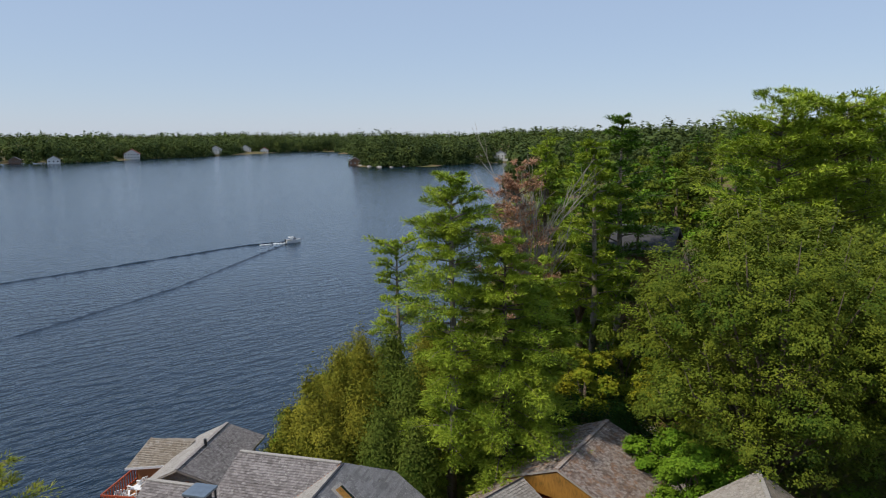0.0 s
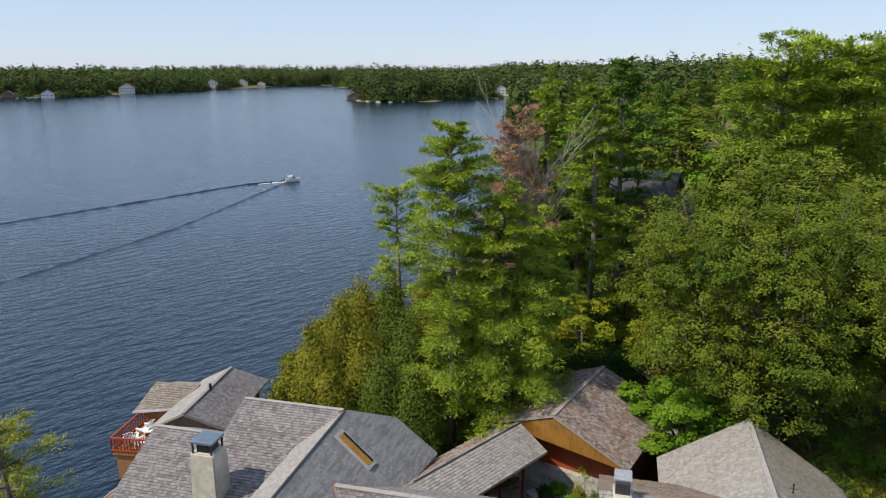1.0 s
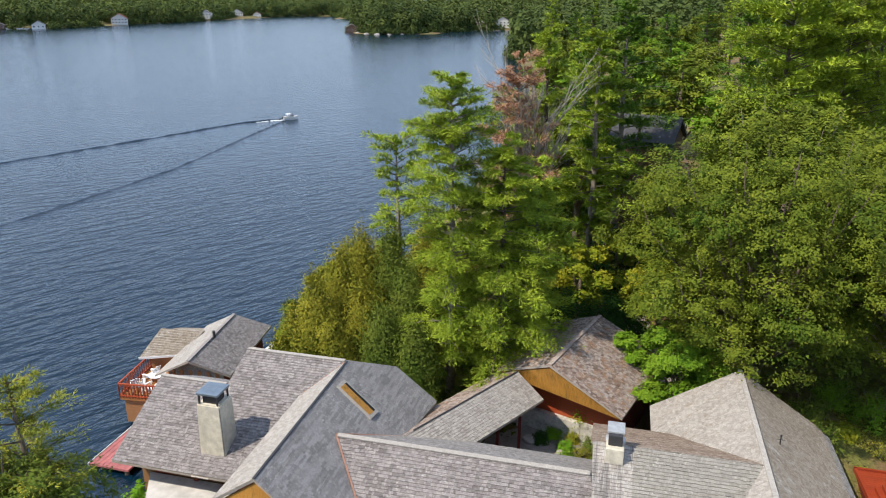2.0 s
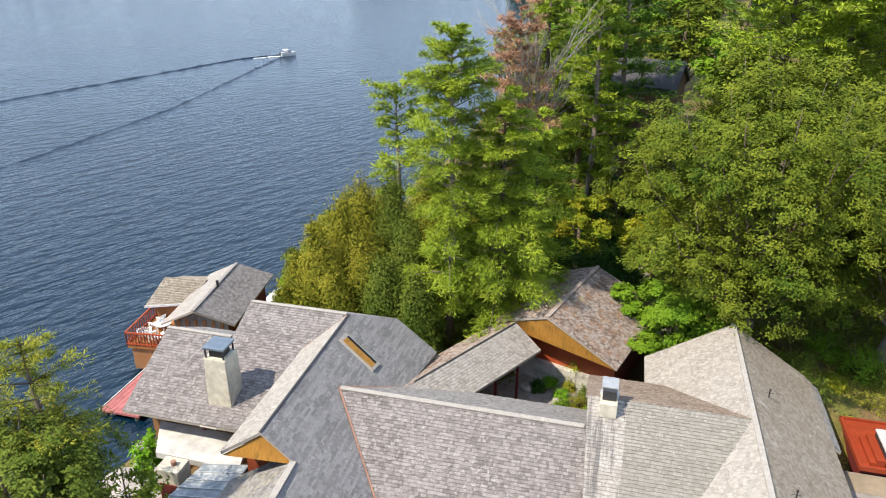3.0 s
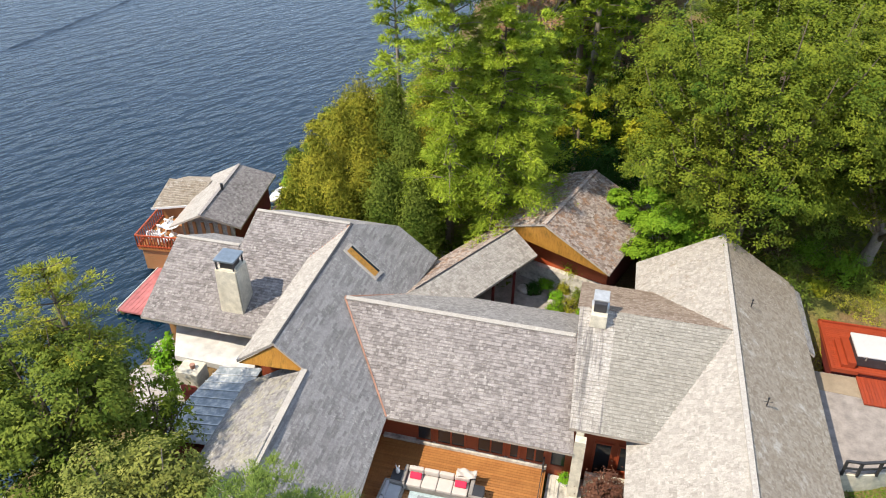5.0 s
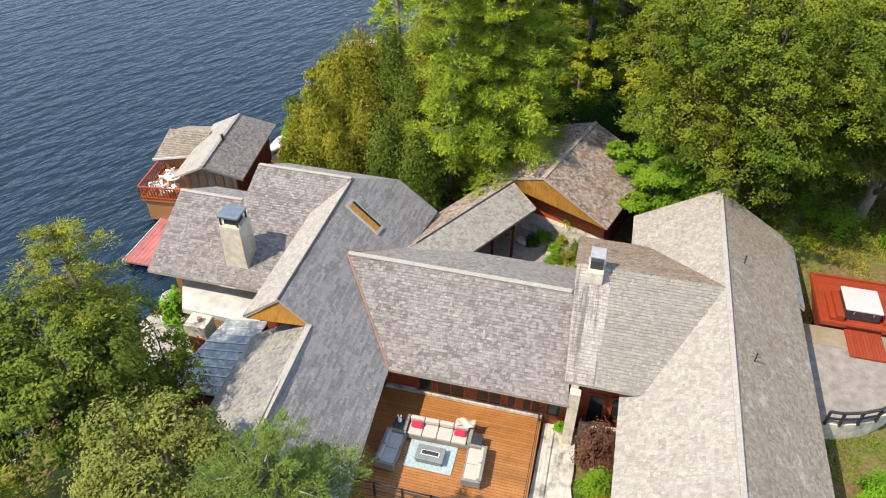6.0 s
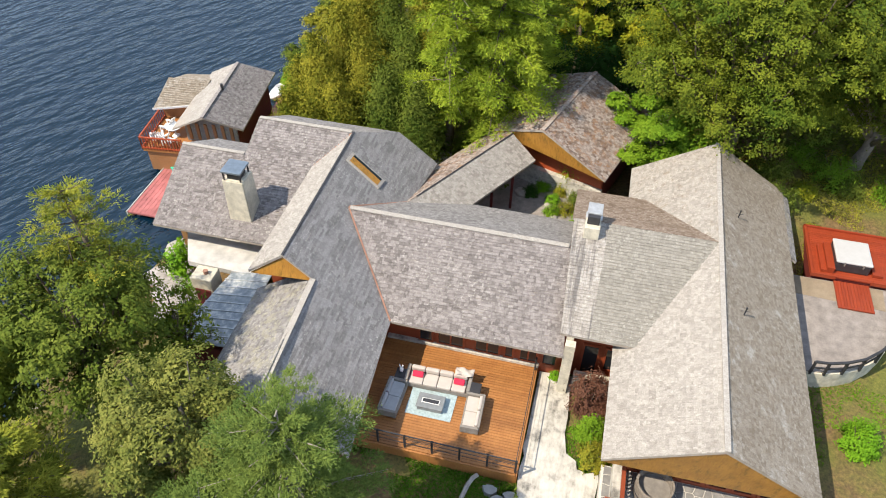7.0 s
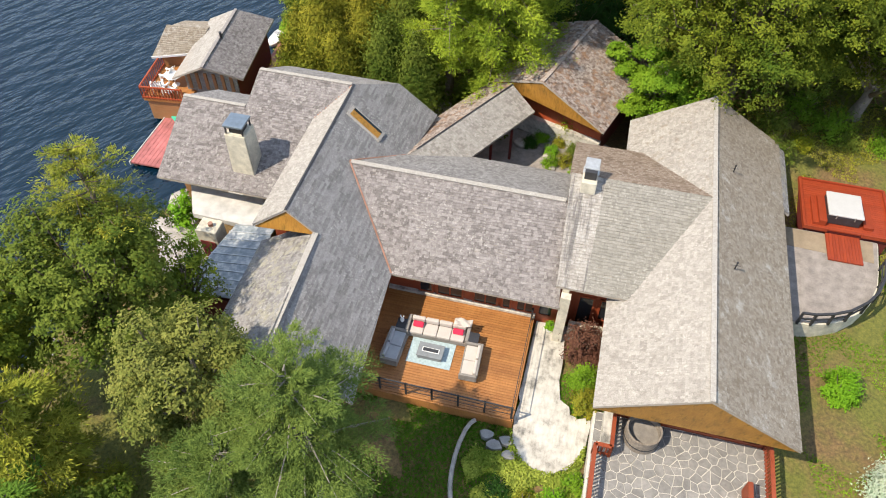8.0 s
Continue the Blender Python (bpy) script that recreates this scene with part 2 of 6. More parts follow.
L_CEDAR = leaf_mat("cedar_scale", [(0.0, (0.05, 0.07, 0.012)), (0.5, (0.145, 0.14, 0.022)), (1.0, (0.30, 0.22, 0.04))])
L_YELLOW = leaf_mat("turning_leaf", [(0.0, (0.07, 0.12, 0.012)), (0.6, (0.17, 0.19, 0.02)), (1.0, (0.30, 0.22, 0.03))])
# Dry blades; the sunlight under the oaks is put into their yellow.
L_DRY_SUN = leaf_mat("sun_tinted_dry_grass", [(0.0, (0.12, 0.12, 0.02)), (0.5, (0.24, 0.20, 0.04)), (1.0, (0.36, 0.28, 0.08))])
# Deeper green blades, with the pine's shade below the deck in the colour.
L_LAWN_SHADE = leaf_mat("shade_dark_lawn_blade", [(0.0, (0.025, 0.07, 0.008)), (1.0, (0.095, 0.165, 0.018))])
L_PINE_Y = leaf_mat("yellowing_needle", [(0.0, (0.028, 0.058, 0.012)), (0.5, (0.075, 0.115, 0.02)), (0.9, (0.18, 0.20, 0.035)), (1.0, (0.38, 0.29, 0.06))])
L_BIRCH_Y = leaf_mat("yellowing_birch_leaf", [(0.0, (0.035, 0.055, 0.014)), (0.5, (0.10, 0.108, 0.03)), (1.0, (0.23, 0.195, 0.08))])
L_DEAD = leaf_mat("dead_needle", [(0.0, (0.20, 0.09, 0.09)), (1.0, (0.42, 0.215, 0.21))])
L_RED = leaf_mat("purple_leaf", [(0.0, (0.045, 0.016, 0.022)), (1.0, (0.17, 0.07, 0.07))])
L_DARK = leaf_mat("yew_leaf", [(0.0, (0.008, 0.025, 0.008)), (1.0, (0.03, 0.065, 0.015))])
L_BRIGHT = leaf_mat("bright_shrub_leaf", [(0.0, (0.05, 0.13, 0.012)), (1.0, (0.16, 0.26, 0.025))])
L_SPRUCE = leaf_mat("blue_spruce_needle", [(0.0, (0.20, 0.27, 0.27)), (1.0, (0.48, 0.56, 0.55))])
L_FAR = leaf_mat("far_wood", [(0.0, (0.02, 0.034, 0.02)), (0.6, (0.042, 0.06, 0.03)), (1.0, (0.10, 0.11, 0.042))], 0.1, 0.7, 0.09, 0.85)

# ground: lawn, dry grass and leaf litter in patches
m, t, b = mat("ground")
v = coords(t)
patch = noise_tex(t, v, 0.12, 6.0, 0.65)
fine = noise_tex(t, v, 6.0, 5.0, 0.7)
litter = ramp(t, fine, [(0.25, (0.05, 0.035, 0.018)), (0.6, (0.19, 0.12, 0.05)), (0.8, (0.33, 0.23, 0.10))])
lawn = ramp(t, fine, [(0.25, (0.05, 0.062, 0.012)), (0.6, (0.15, 0.15, 0.028)), (0.8, (0.25, 0.205, 0.06))])
c = mix(t, ramp(t, patch, [(0.44, (0, 0, 0)), (0.56, (1, 1, 1))]), lawn, litter)
t.links.new(c, b.inputs["Base Color"])
b.inputs["Roughness"].default_value = 0.95
bump(t, b, fine, 0.7, 0.08)
M_GROUND = m

# lake: dark body colour under wind ripples of two lengths
m, t, b = mat("lake_water")
tc = t.nodes.new("ShaderNodeTexCoord")
turned = node(t, "ShaderNodeMapping", Rotation=(0, 0, radians(-46)))
t.links.new(tc.outputs["Object"], turned.inputs["Vector"])
mp = node(t, "ShaderNodeMapping", Scale=(0.6, 1.35, 1))
t.links.new(turned.outputs["Vector"], mp.inputs["Vector"])
w1 = noise_tex(t, mp.outputs["Vector"], 0.62, 3.0, 0.48)
w2 = noise_tex(t, mp.outputs["Vector"], 0.12, 2.0, 0.5)
w3 = noise_tex(t, mp.outputs["Vector"], 1.45, 2.0, 0.5)
gust = noise_tex(t, coords(t, (0.4, 1.0, 1)), 0.012, 3.0, 0.5)
h = mix(t, 0.3, mix(t, 0.3, w1, w3), w2)
bp = node(t, "ShaderNodeBump", Strength=1.0, Distance=0.85)
sep = t.nodes.new("ShaderNodeSeparateXYZ")
t.links.new(tc.outputs["Object"], sep.inputs[0])
calm = node(t, "ShaderNodeMapRange")                   # steeper ripples along the near shore
for k, value in enumerate((40.0, 150.0, 1.0, 0.34)):
    calm.inputs[k + 1].default_value = value
t.links.new(sep.outputs["Y"], calm.inputs["Value"])
t.links.new(calm.outputs[0], bp.inputs["Strength"])
t.links.new(h, bp.inputs["Height"])
t.links.new(bp.outputs["Normal"], b.inputs["Normal"])
t.links.new(ramp(t, gust, [(0.3, (0.001, 0.012, 0.026)), (0.7, (0.002, 0.018, 0.037))]), b.inputs["Base Color"])
b.inputs["Roughness"].default_value = 0.16
b.inputs["IOR"].default_value = 1.5
M_WATER = m


# ---- building helpers ----
TURN = radians(-14.17)                                  # the house stands askew to the camera's line
HC, HS = math.cos(TURN), math.sin(TURN)


def hw(u, v, z=0.0):
    """A place of the house's own plan (u along the front, v to the back) in the world's plan."""
    return (u * HC - v * HS, 20.0 + u * HS + v * HC, z)


def thing(name, at=(0, 0, 0), turn=0.0, label="", category="", group="", kind="", parent=None):
    ob = new(name)
    ob.empty_display_size = 0.2
    ob.matrix_basis = Matrix.Translation(Vector(at) * K) @ Matrix.Rotation(turn, 4, "Z")
    if parent:
        ob.parent = parent
    return tagged(ob, label, category, group, kind)


def part(name, bm, material, parent=None, label="", smooth=False, at=None, turn=0.0, kind=""):
    """Links a bmesh, drawn in plan units, as one mesh object."""
    bmesh.ops.scale(bm, vec=(K, K, K), verts=bm.verts)
    bmesh.ops.recalc_face_normals(bm, faces=bm.faces)
    me = bpy.data.meshes.new(name)
    bm.to_mesh(me)
    bm.free()
    me.materials.append(material)
    if smooth:
        me.polygons.foreach_set("use_smooth", [True] * len(me.polygons))
    ob = new(name, me)
    if at is not None:
        ob.matrix_basis = Matrix.Translation(Vector(at) * K) @ Matrix.Rotation(turn, 4, "Z")
    ob.parent = parent
    return tagged(ob, label, kind=kind)


def raw(name, verts, faces, material, parent=None, label="", kind="", smooth=False):
    """Links numpy or plain lists of vertices (plan units) and faces as one mesh object."""
    me = bpy.data.meshes.new(name)
    me.from_pydata((np.asarray(verts, dtype=float) * K).tolist(), [], faces)
    me.materials.append(material)
    if smooth:
        me.polygons.foreach_set("use_smooth", [True] * len(me.polygons))
    me.update()
    ob = new(name, me)
    ob.parent = parent
    return tagged(ob, label, kind=kind)


def box(x0, x1, y0, y1, z0, z1, bevel=0.0, bm=None):
    bm = bm or bmesh.new()
    r = bmesh.ops.create_cube(bm, size=1.0, matrix=Matrix.LocRotScale(((x0 + x1) / 2, (y0 + y1) / 2, (z0 + z1) / 2), None, (x1 - x0, y1 - y0, z1 - z0)))
    if bevel:
        es = list({e for vv in r["verts"] for e in vv.link_edges})
        bmesh.ops.bevel(bm, geom=es, offset=bevel, segments=2, affect="EDGES", profile=0.6)
    return bm


def beam(a, b, w, h, bm=None):
    """A squared bar from a to b."""
    bm = bm or bmesh.new()
    a, b = Vector(a), Vector(b)
    q = (b - a).to_track_quat("X", "Z")
    bmesh.ops.create_cube(bm, size=1.0, matrix=Matrix.LocRotScale((a + b) / 2, q, ((b - a).length, w, h)))
    return bm


def tube(points, radii, sides=7, bm=None):
    """A tapered, bent tube through the points."""
    bm = bm or bmesh.new()
    rings = []
    for i, p in enumerate(points):
        p = Vector(p)
        d = Vector(points[min(i + 1, len(points) - 1)]) - Vector(points[max(i - 1, 0)])
        q = d.to_track_quat("Z", "Y")
        rings.append([bm.verts.new(p + q @ Vector((math.cos(6.2832 * k / sides) * radii[i], math.sin(6.2832 * k / sides) * radii[i], 0))) for k in range(sides)])
    for r0, r1 in zip(rings, rings[1:]):
        for k in range(sides):
            bm.faces.new((r0[k], r0[(k + 1) % sides], r1[(k + 1) % sides], r1[k]))
    bm.faces.new(rings[-1])
    bm.faces.new(rings[0][::-1])
    return bm


def prism(poly, z0, z1, bm=None):
    """A plan outline raised from z0 to z1."""
    bm = bm or bmesh.new()
    lo = [bm.verts.new((x, y, z0)) for x, y in poly]
    hi = [bm.verts.new((x, y, z1)) for x, y in poly]
    bm.faces.new(lo[::-1])
    bm.faces.new(hi)
    n = len(poly)
    for i in range(n):
        bm.faces.new((lo[i], lo[(i + 1) % n], hi[(i + 1) % n], hi[i]))
    return bm


def rounded(w, d, h, r, at=(0, 0, 0), bm=None):
    bm = bm or bmesh.new()
    return box(at[0] - w / 2, at[0] + w / 2, at[1] - d / 2, at[1] + d / 2, at[2], at[2] + h, r, bm)


def clip(poly, a, b):
    """What of a plane polygon lies left of the line from a to b."""
    out = []
    n = len(poly)
    side = [(b[0] - a[0]) * (p[1] - a[1]) - (b[1] - a[1]) * (p[0] - a[0]) for p in poly]
    for i in range(n):
        j = (i + 1) % n
        if side[i] >= 0:
            out.append(poly[i])
        if side[i] * side[j] < 0:
            f = side[i] / (side[i] - side[j])
            out.append((poly[i][0] + f * (poly[j][0] - poly[i][0]), poly[i][1] + f * (poly[j][1] - poly[i][1])))
    return out


def shingled(corners, material, parent, course=0.15, width=0.125, lift=0.022, seed=1):
    """Courses of single shingles on a sloping convex face, as one joined mesh."""
    rnd = random.Random(seed)
    P = [Vector(c) for c in corners]
    n = (P[1] - P[0]).cross(P[2] - P[0]).normalized()
    if n.z < 0:
        P.reverse()
        n = -n
    ex = Vector((0, 0, 1)).cross(n)
    ex = ex.normalized() if ex.length > 1e-4 else Vector((1, 0, 0))
    ey = n.cross(ex)
    o = P[0]
    flat = [((p - o).dot(ex), (p - o).dot(ey)) for p in P]
    xs, ys = [p[0] for p in flat], [p[1] for p in flat]
    verts, faces = [], []
    y = min(ys)
    while y < max(ys):
        x = min(xs) - rnd.random() * width
        while x < max(xs):
            w = width * rnd.uniform(0.45, 1.8)
            drop = rnd.uniform(-0.03, 0.02) if rnd.random() < 0.4 else 0.0
            q = [(x + 0.002, y + drop), (x + w - 0.002, y + drop), (x + w - 0.002, y + course), (x + 0.002, y + course)]
            for i in range(len(flat)):
                q = clip(q, flat[i], flat[(i + 1) % len(flat)])
                if len(q) < 3:
                    break
            if len(q) >= 3:
                k, up = len(verts), lift * rnd.uniform(0.8, 1.35)
                for px, py in q:
                    hgt = 0.012 + up * max(0.0, 1 - (py - y) / course)
                    verts.append(o + ex * px + ey * py + n * hgt)
                for px, py in q:
                    verts.append(o + ex * px + ey * py - n * 0.01)
                c = len(q)
                faces.append(list(range(k, k + c)))
                for i in range(c):
                    j = (i + 1) % c
                    faces.append([k + j, k + i, k + c + i, k + c + j])
            x += w
        y += course
    return raw("shingles", [tuple(p) for p in verts], faces, material, parent, kind="stuff")


def roof_face(corners, material, parent, label="", thick=0.12, seed=1, course=0.15, width=0.125, under=None, name="roof", lift=0.022):
    """One roof slope: a slab with boarded underside, and shingles over it."""
    bm = bmesh.new()
    hi = [bm.verts.new(c) for c in corners]
    lo = [bm.verts.new((c[0], c[1], c[2] - thick)) for c in corners]
    bm.faces.new(hi)
    bm.faces.new(lo[::-1])
    n = len(corners)
    for i in range(n):
        bm.faces.new((lo[i], lo[(i + 1) % n], hi[(i + 1) % n], hi[i]))
    ob = part(name, bm, under or M_FASCIA, parent, label)
    shingled(corners, material, ob, course, width, lift, seed=seed)
    return ob


def window(u0, u1, z0, z1, v, parent, name="window", facing=-1, frame_mat=None, divide=1):
    """A framed pane in a wall that runs along u at v and faces -v (facing -1) or +v."""
    f = frame_mat or M_RED
    bm = bmesh.new()
    d0, d1 = (v - 0.07, v + 0.03) if facing < 0 else (v - 0.03, v + 0.07)
    for a, b_, c, d in ((u0, u1, z0, z0 + 0.09), (u0, u1, z1 - 0.09, z1), (u0, u0 + 0.09, z0 + 0.09, z1 - 0.09), (u1 - 0.09, u1, z0 + 0.09, z1 - 0.09)):
        box(a, b_, d0, d1, c, d, 0, bm)
    for i in range(1, divide):
        c = u0 + (u1 - u0) * i / divide
        box(c - 0.035, c + 0.035, d0 + 0.01, d1 - 0.01, z0 + 0.09, z1 - 0.09, 0, bm)
    ob = part(name, bm, f, parent, "red-stained wooden window frame")
    vm = v - 0.02 * -facing
    part("pane", box(u0 + 0.08, u1 - 0.08, vm - 0.01, vm + 0.01, z0 + 0.08, z1 - 0.08), M_GLASS, ob, "dark reflecting glass pane")
    return ob


# ---- land and water ----
WATER = 3.0
LAKE = [(-70, -260), (-45, -80), (-29, -10), (-23, 10), (-20, 18), (-17.6, 24), (-15.6, 29), (-13.2, 34.5), (-12.2, 40), (-11.4, 45), (-9.8, 51), (-6, 58), (-3, 68),
        (2, 84), (8, 108), (16, 150), (24, 200), (30, 260), (30, 330), (50, 420), (66, 520), (58, 588), (20, 566), (-18, 522), (-41, 505), (-68, 548), (-66, 640),
        (-85, 780), (-150, 1010), (-236, 890), (-245, 750), (-280, 665), (-297, 575), (-340, 552), (-430, 500), (-560, 380), (-640, 100), (-600, -260)]


def shore_distance(x, y):
    """Distance to the shore: positive on land, negative over the lake."""
    x, y = np.asarray(x, float), np.asarray(y, float)
    best = np.full(x.shape, 1e9)
    inside = np.zeros(x.shape, bool)
    for (ax, ay), (bx, by) in zip(LAKE, LAKE[1:] + LAKE[:1]):
        dx, dy = bx - ax, by - ay
        s = np.clip(((x - ax) * dx + (y - ay) * dy) / (dx * dx + dy * dy), 0, 1)
        best = np.minimum(best, np.hypot(x - ax - s * dx, y - ay - s * dy))
        cross = (ay > y) != (by > y)
        inside ^= cross & (x < (bx - ax) * (y - ay) / ((by - ay) or 1e-9) + ax)
    return np.where(inside, -best, best)


def smooth01(a, lo, hi):
    s = np.clip((np.asarray(a, float) - lo) / (hi - lo), 0, 1)
    return s * s * (3 - 2 * s)


def ground_z(x, y):
    d = shore_distance(x, y)
    x, y = np.asarray(x, float), np.asarray(y, float)
    land = WATER + 0.25 + 1.1 * smooth01(d, 0, 5) + 0.5 * smooth01(d, 6, 60)
    land = land + 1.35 * smooth01(x, 13, 18) * smooth01(y, 24.5, 30.0) * (1 - smooth01(y, 70, 110))
    land = land + 9.0 * smooth01(x, 40, 160) * smooth01(y, 60, 200) + 5.0 * smooth01(y, 650, 1500)
    land = land + 0.10 * np.sin(x * 0.7) * np.sin(y * 0.6 + 1)
    return np.where(d > 0, land, np.maximum(WATER - 2.2, WATER + 0.25 + d * 0.5))


def spaced(lo, hi, fine_lo, fine_hi, step):
    """Grid lines, close together in the middle and ever wider outside."""
    out = list(np.arange(fine_lo, fine_hi + 0.01, step))
    s, p = step, fine_hi
    while p < hi:
        s *= 1.16
        p += s
        out.append(p)
    s, p = step, fine_lo
    while p > lo:
        s *= 1.16
        p -= s
        out.insert(0, p)
    return np.array(out)


gx, gy = spaced(-2600, 2600, -30, 34, 0.9), spaced(-500, 4200, -6, 66, 0.9)
XX, YY = np.meshgrid(gx, gy)
ZZ = ground_z(XX, YY)
nx = len(gx)
gf = [(j * nx + i, j * nx + i + 1, (j + 1) * nx + i + 1, (j + 1) * nx + i) for j in range(len(gy) - 1) for i in range(nx - 1)]
tagged(raw("ground", np.c_[XX.ravel(), YY.ravel(), ZZ.ravel()], gf, M_GROUND, smooth=True), "grassy lakeside ground with bare leaf-littered patches", "ground", kind="structure")
wb = bmesh.new()
ws = [wb.verts.new(p) for p in ((-2600, -500, WATER), (400, -500, WATER), (400, 1300, WATER), (-2600, 1300, WATER))]
wb.faces.new(ws)
tagged(part("water", wb, M_WATER), "dark blue lake water rippled by wind", "lake", kind="structure")

# ---- the house: one rambling building of shingled wings ----
house = thing("house", hw(0, 0, 0), TURN, "rambling timber house with weathered shingle roofs beside the lake", "house")


def wall(name, u0, u1, v0, v1, z0, z1, material, label=""):
    return part(name, box(u0, u1, v0, v1, z0, z1), material, house, label)


def gable_wall(u0, u1, v0, v1, z0, eave, ridge_u, ridge, material, label=""):
    bm = bmesh.new()
    pts = [(u0, z0), (u1, z0), (u1, eave), (ridge_u, ridge), (u0, eave)]
    a = [bm.verts.new((u, v0, z)) for u, z in pts]
    b_ = [bm.verts.new((u, v1, z)) for u, z in pts]
    bm.faces.new(a)
    bm.faces.new(b_[::-1])
    for i in range(5):
        bm.faces.new((a[i], a[(i + 1) % 5], b_[(i + 1) % 5], b_[i]))
    return part("gable_wall", bm, material, house, label)


# great wing with the long ridge
RU, RZ = 11.1, 10.7
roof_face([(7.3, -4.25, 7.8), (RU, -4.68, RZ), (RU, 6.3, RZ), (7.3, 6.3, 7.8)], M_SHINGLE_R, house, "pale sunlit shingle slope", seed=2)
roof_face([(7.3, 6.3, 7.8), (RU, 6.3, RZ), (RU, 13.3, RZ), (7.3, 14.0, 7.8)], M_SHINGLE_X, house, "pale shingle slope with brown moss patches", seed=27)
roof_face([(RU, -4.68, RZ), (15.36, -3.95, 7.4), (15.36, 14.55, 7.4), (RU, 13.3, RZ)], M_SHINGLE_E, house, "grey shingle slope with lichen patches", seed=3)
roof_face([(15.33, 9.4, 7.425), (15.72, 9.4, 7.12), (15.72, 14.3, 7.12), (15.33, 14.3, 7.425)], M_SHINGLE_MOSS, house, "short eave extension", seed=4)
part("ridge_cap", beam((RU, -4.68, RZ + 0.03), (RU, 13.3, RZ + 0.03), 0.2, 0.05), M_SHINGLE_R, house)
wall("wall", 8.3, 8.5, -2.9, 13.0, 4.0, 8.35, M_RED, "red-stained board wall")
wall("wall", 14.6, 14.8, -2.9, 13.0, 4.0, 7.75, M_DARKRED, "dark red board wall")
gable_wall(8.5, 14.6, -2.95, -2.75, 4.0, 7.7, RU, 10.3, M_RED, "red-stained gable wall with a row of windows")
gable_wall(8.3, 14.8, 12.8, 13.0, 4.0, 7.7, RU, 10.3, M_RED)
for i in range(6):
    window(8.75 + i * 0.98, 9.6 + i * 0.98, 5.5, 7.2, -2.95, house)
for dv in (8.65, 2.5):
    pipe = thing("vent_pipe", hw(12.15, dv, 9.85), TURN, "dark metal roof vent pipe with small arms", "vent pipe", "roof vent pipes")
    part("pipe", tube([(0, 0, -0.05), (0, 0, 0.7)], [0.04, 0.035], 8), M_DARKMETAL, pipe)
    part("cap", tube([(0, 0, 0.75), (0, 0, 0.86)], [0.06, 0.05], 8), M_DARKMETAL, pipe)
    part("arm", beam((-0.22, 0, 0.5), (0.25, 0.05, 0.45), 0.025, 0.025), M_DARKMETAL, pipe)
    pipe.scale = (0.75, 0.75, 0.6)

# connecting wing with the vent
VV, VZ = 5.85, 10.65
roof_face([(4.62, VV, VZ), (11.0, VV, VZ), (11.0, 10.7, 8.4), (4.62, 10.7, 8.4)], M_SHINGLE_N, house, "brown needle-strewn shingle slope", seed=5)
roof_face([(5.0, 0.9, 8.42), (6.2, 0.9, 8.42), (6.3, VV, VZ), (4.7, VV, VZ)], M_SHINGLE_S, house, "pale streaked strip of shingles below the vent", seed=6)
roof_face([(6.2, 0.9, 8.42), (9.6, 0.9, 8.42), (11.0, 2.6, 9.19), (11.0, VV, VZ), (6.3, VV, VZ)], M_SHINGLE_V, house, "grey-green shingle slope", seed=26)
wall("wall", 5.3, 5.6, 0.9, 10.2, 4.0, 8.3, M_STONE, "pale stone wall")
wall("wall", 5.28, 5.72, 0.55, 0.89, 4.3, 8.1, M_STONE, "pale stone pier")
wall("wall", 5.6, 8.3, 1.9, 2.1, 4.3, 8.6, M_RED)
window(6.1, 6.9, 4.7, 6.9, 1.9, house)
window(7.1, 7.9, 5.3, 6.9, 1.9, house)
wall("planter_wall", 5.9, 8.3, 0.9, 1.3, 4.3, 5.6, M_STONE, "low pale stone wall")

# middle wing along the deck
MV, MZ, ME = 4.8, 9.85, 7.4
roof_face([(-5.78, MV, MZ), (-2.5, 0.5, ME), (5.3, 0.5, ME), (4.75, MV, MZ)], M_SHINGLE, house, "mottled grey shingle slope", seed=7)
roof_face([(-5.78, MV, MZ), (4.75, MV, MZ), (4.75, 9.25, ME), (-2.5, 9.25, ME)], M_SHINGLE_B, house, "shaded grey shingle slope", seed=8)
part("ridge_cap", beam((-5.7, MV, MZ + 0.03), (4.7, MV, MZ + 0.03), 0.24, 0.05), M_SHINGLE_R, house, "pale ridge boards")
part("valley_flashing", beam((-5.76, MV - 0.03, MZ + 0.05), (-2.5, 0.5, ME + 0.05), 0.065, 0.06), M_COPPER, house, "copper valley flashing")
part("valley_flashing", beam((-5.76, MV + 0.03, MZ + 0.04), (-2.7, 9.0, ME + 0.1), 0.08, 0.06), M_COPPER, house, "copper valley flashing")
wall("wall", -3.6, 5.3, 1.55, 1.75, 4.0, 7.7, M_RED, "red-stained wall with doors onto the deck")
wall("wall", -3.5, 5.2, 8.0, 8.2, 4.0, 7.7, M_RED)
for u0, u1, dv in ((-1.5, -0.75, 1), (-0.6, 0.75, 2), (1.2, 2.45, 2), (2.6, 3.1, 1), (3.3, 4.2, 2), (4.35, 5.1, 1)):
    window(u0, u1, 5.25, 7.15, 1.55, house, "door", divide=dv)
part("sill", box(-3.0, 4.3, 1.36, 1.55, 5.08, 5.24), M_CONCRETE, house, "pale stone sill along the deck")
for u in (-0.68, 0.95, 3.2):
    lamp = part("wall_lamp", tube([(u, 1.47, 6.6), (u, 1.47, 6.75)], [0.06, 0.08], 8), M_WHITE, house)

# long west-tilted wing: ridge, its east slope down to the deck, and its narrow west slope
XU, XZ, XS = -7.09, 10.7, 0.725


def xe(u, v):
    return (u, v, XZ - (u - XU) * XS)


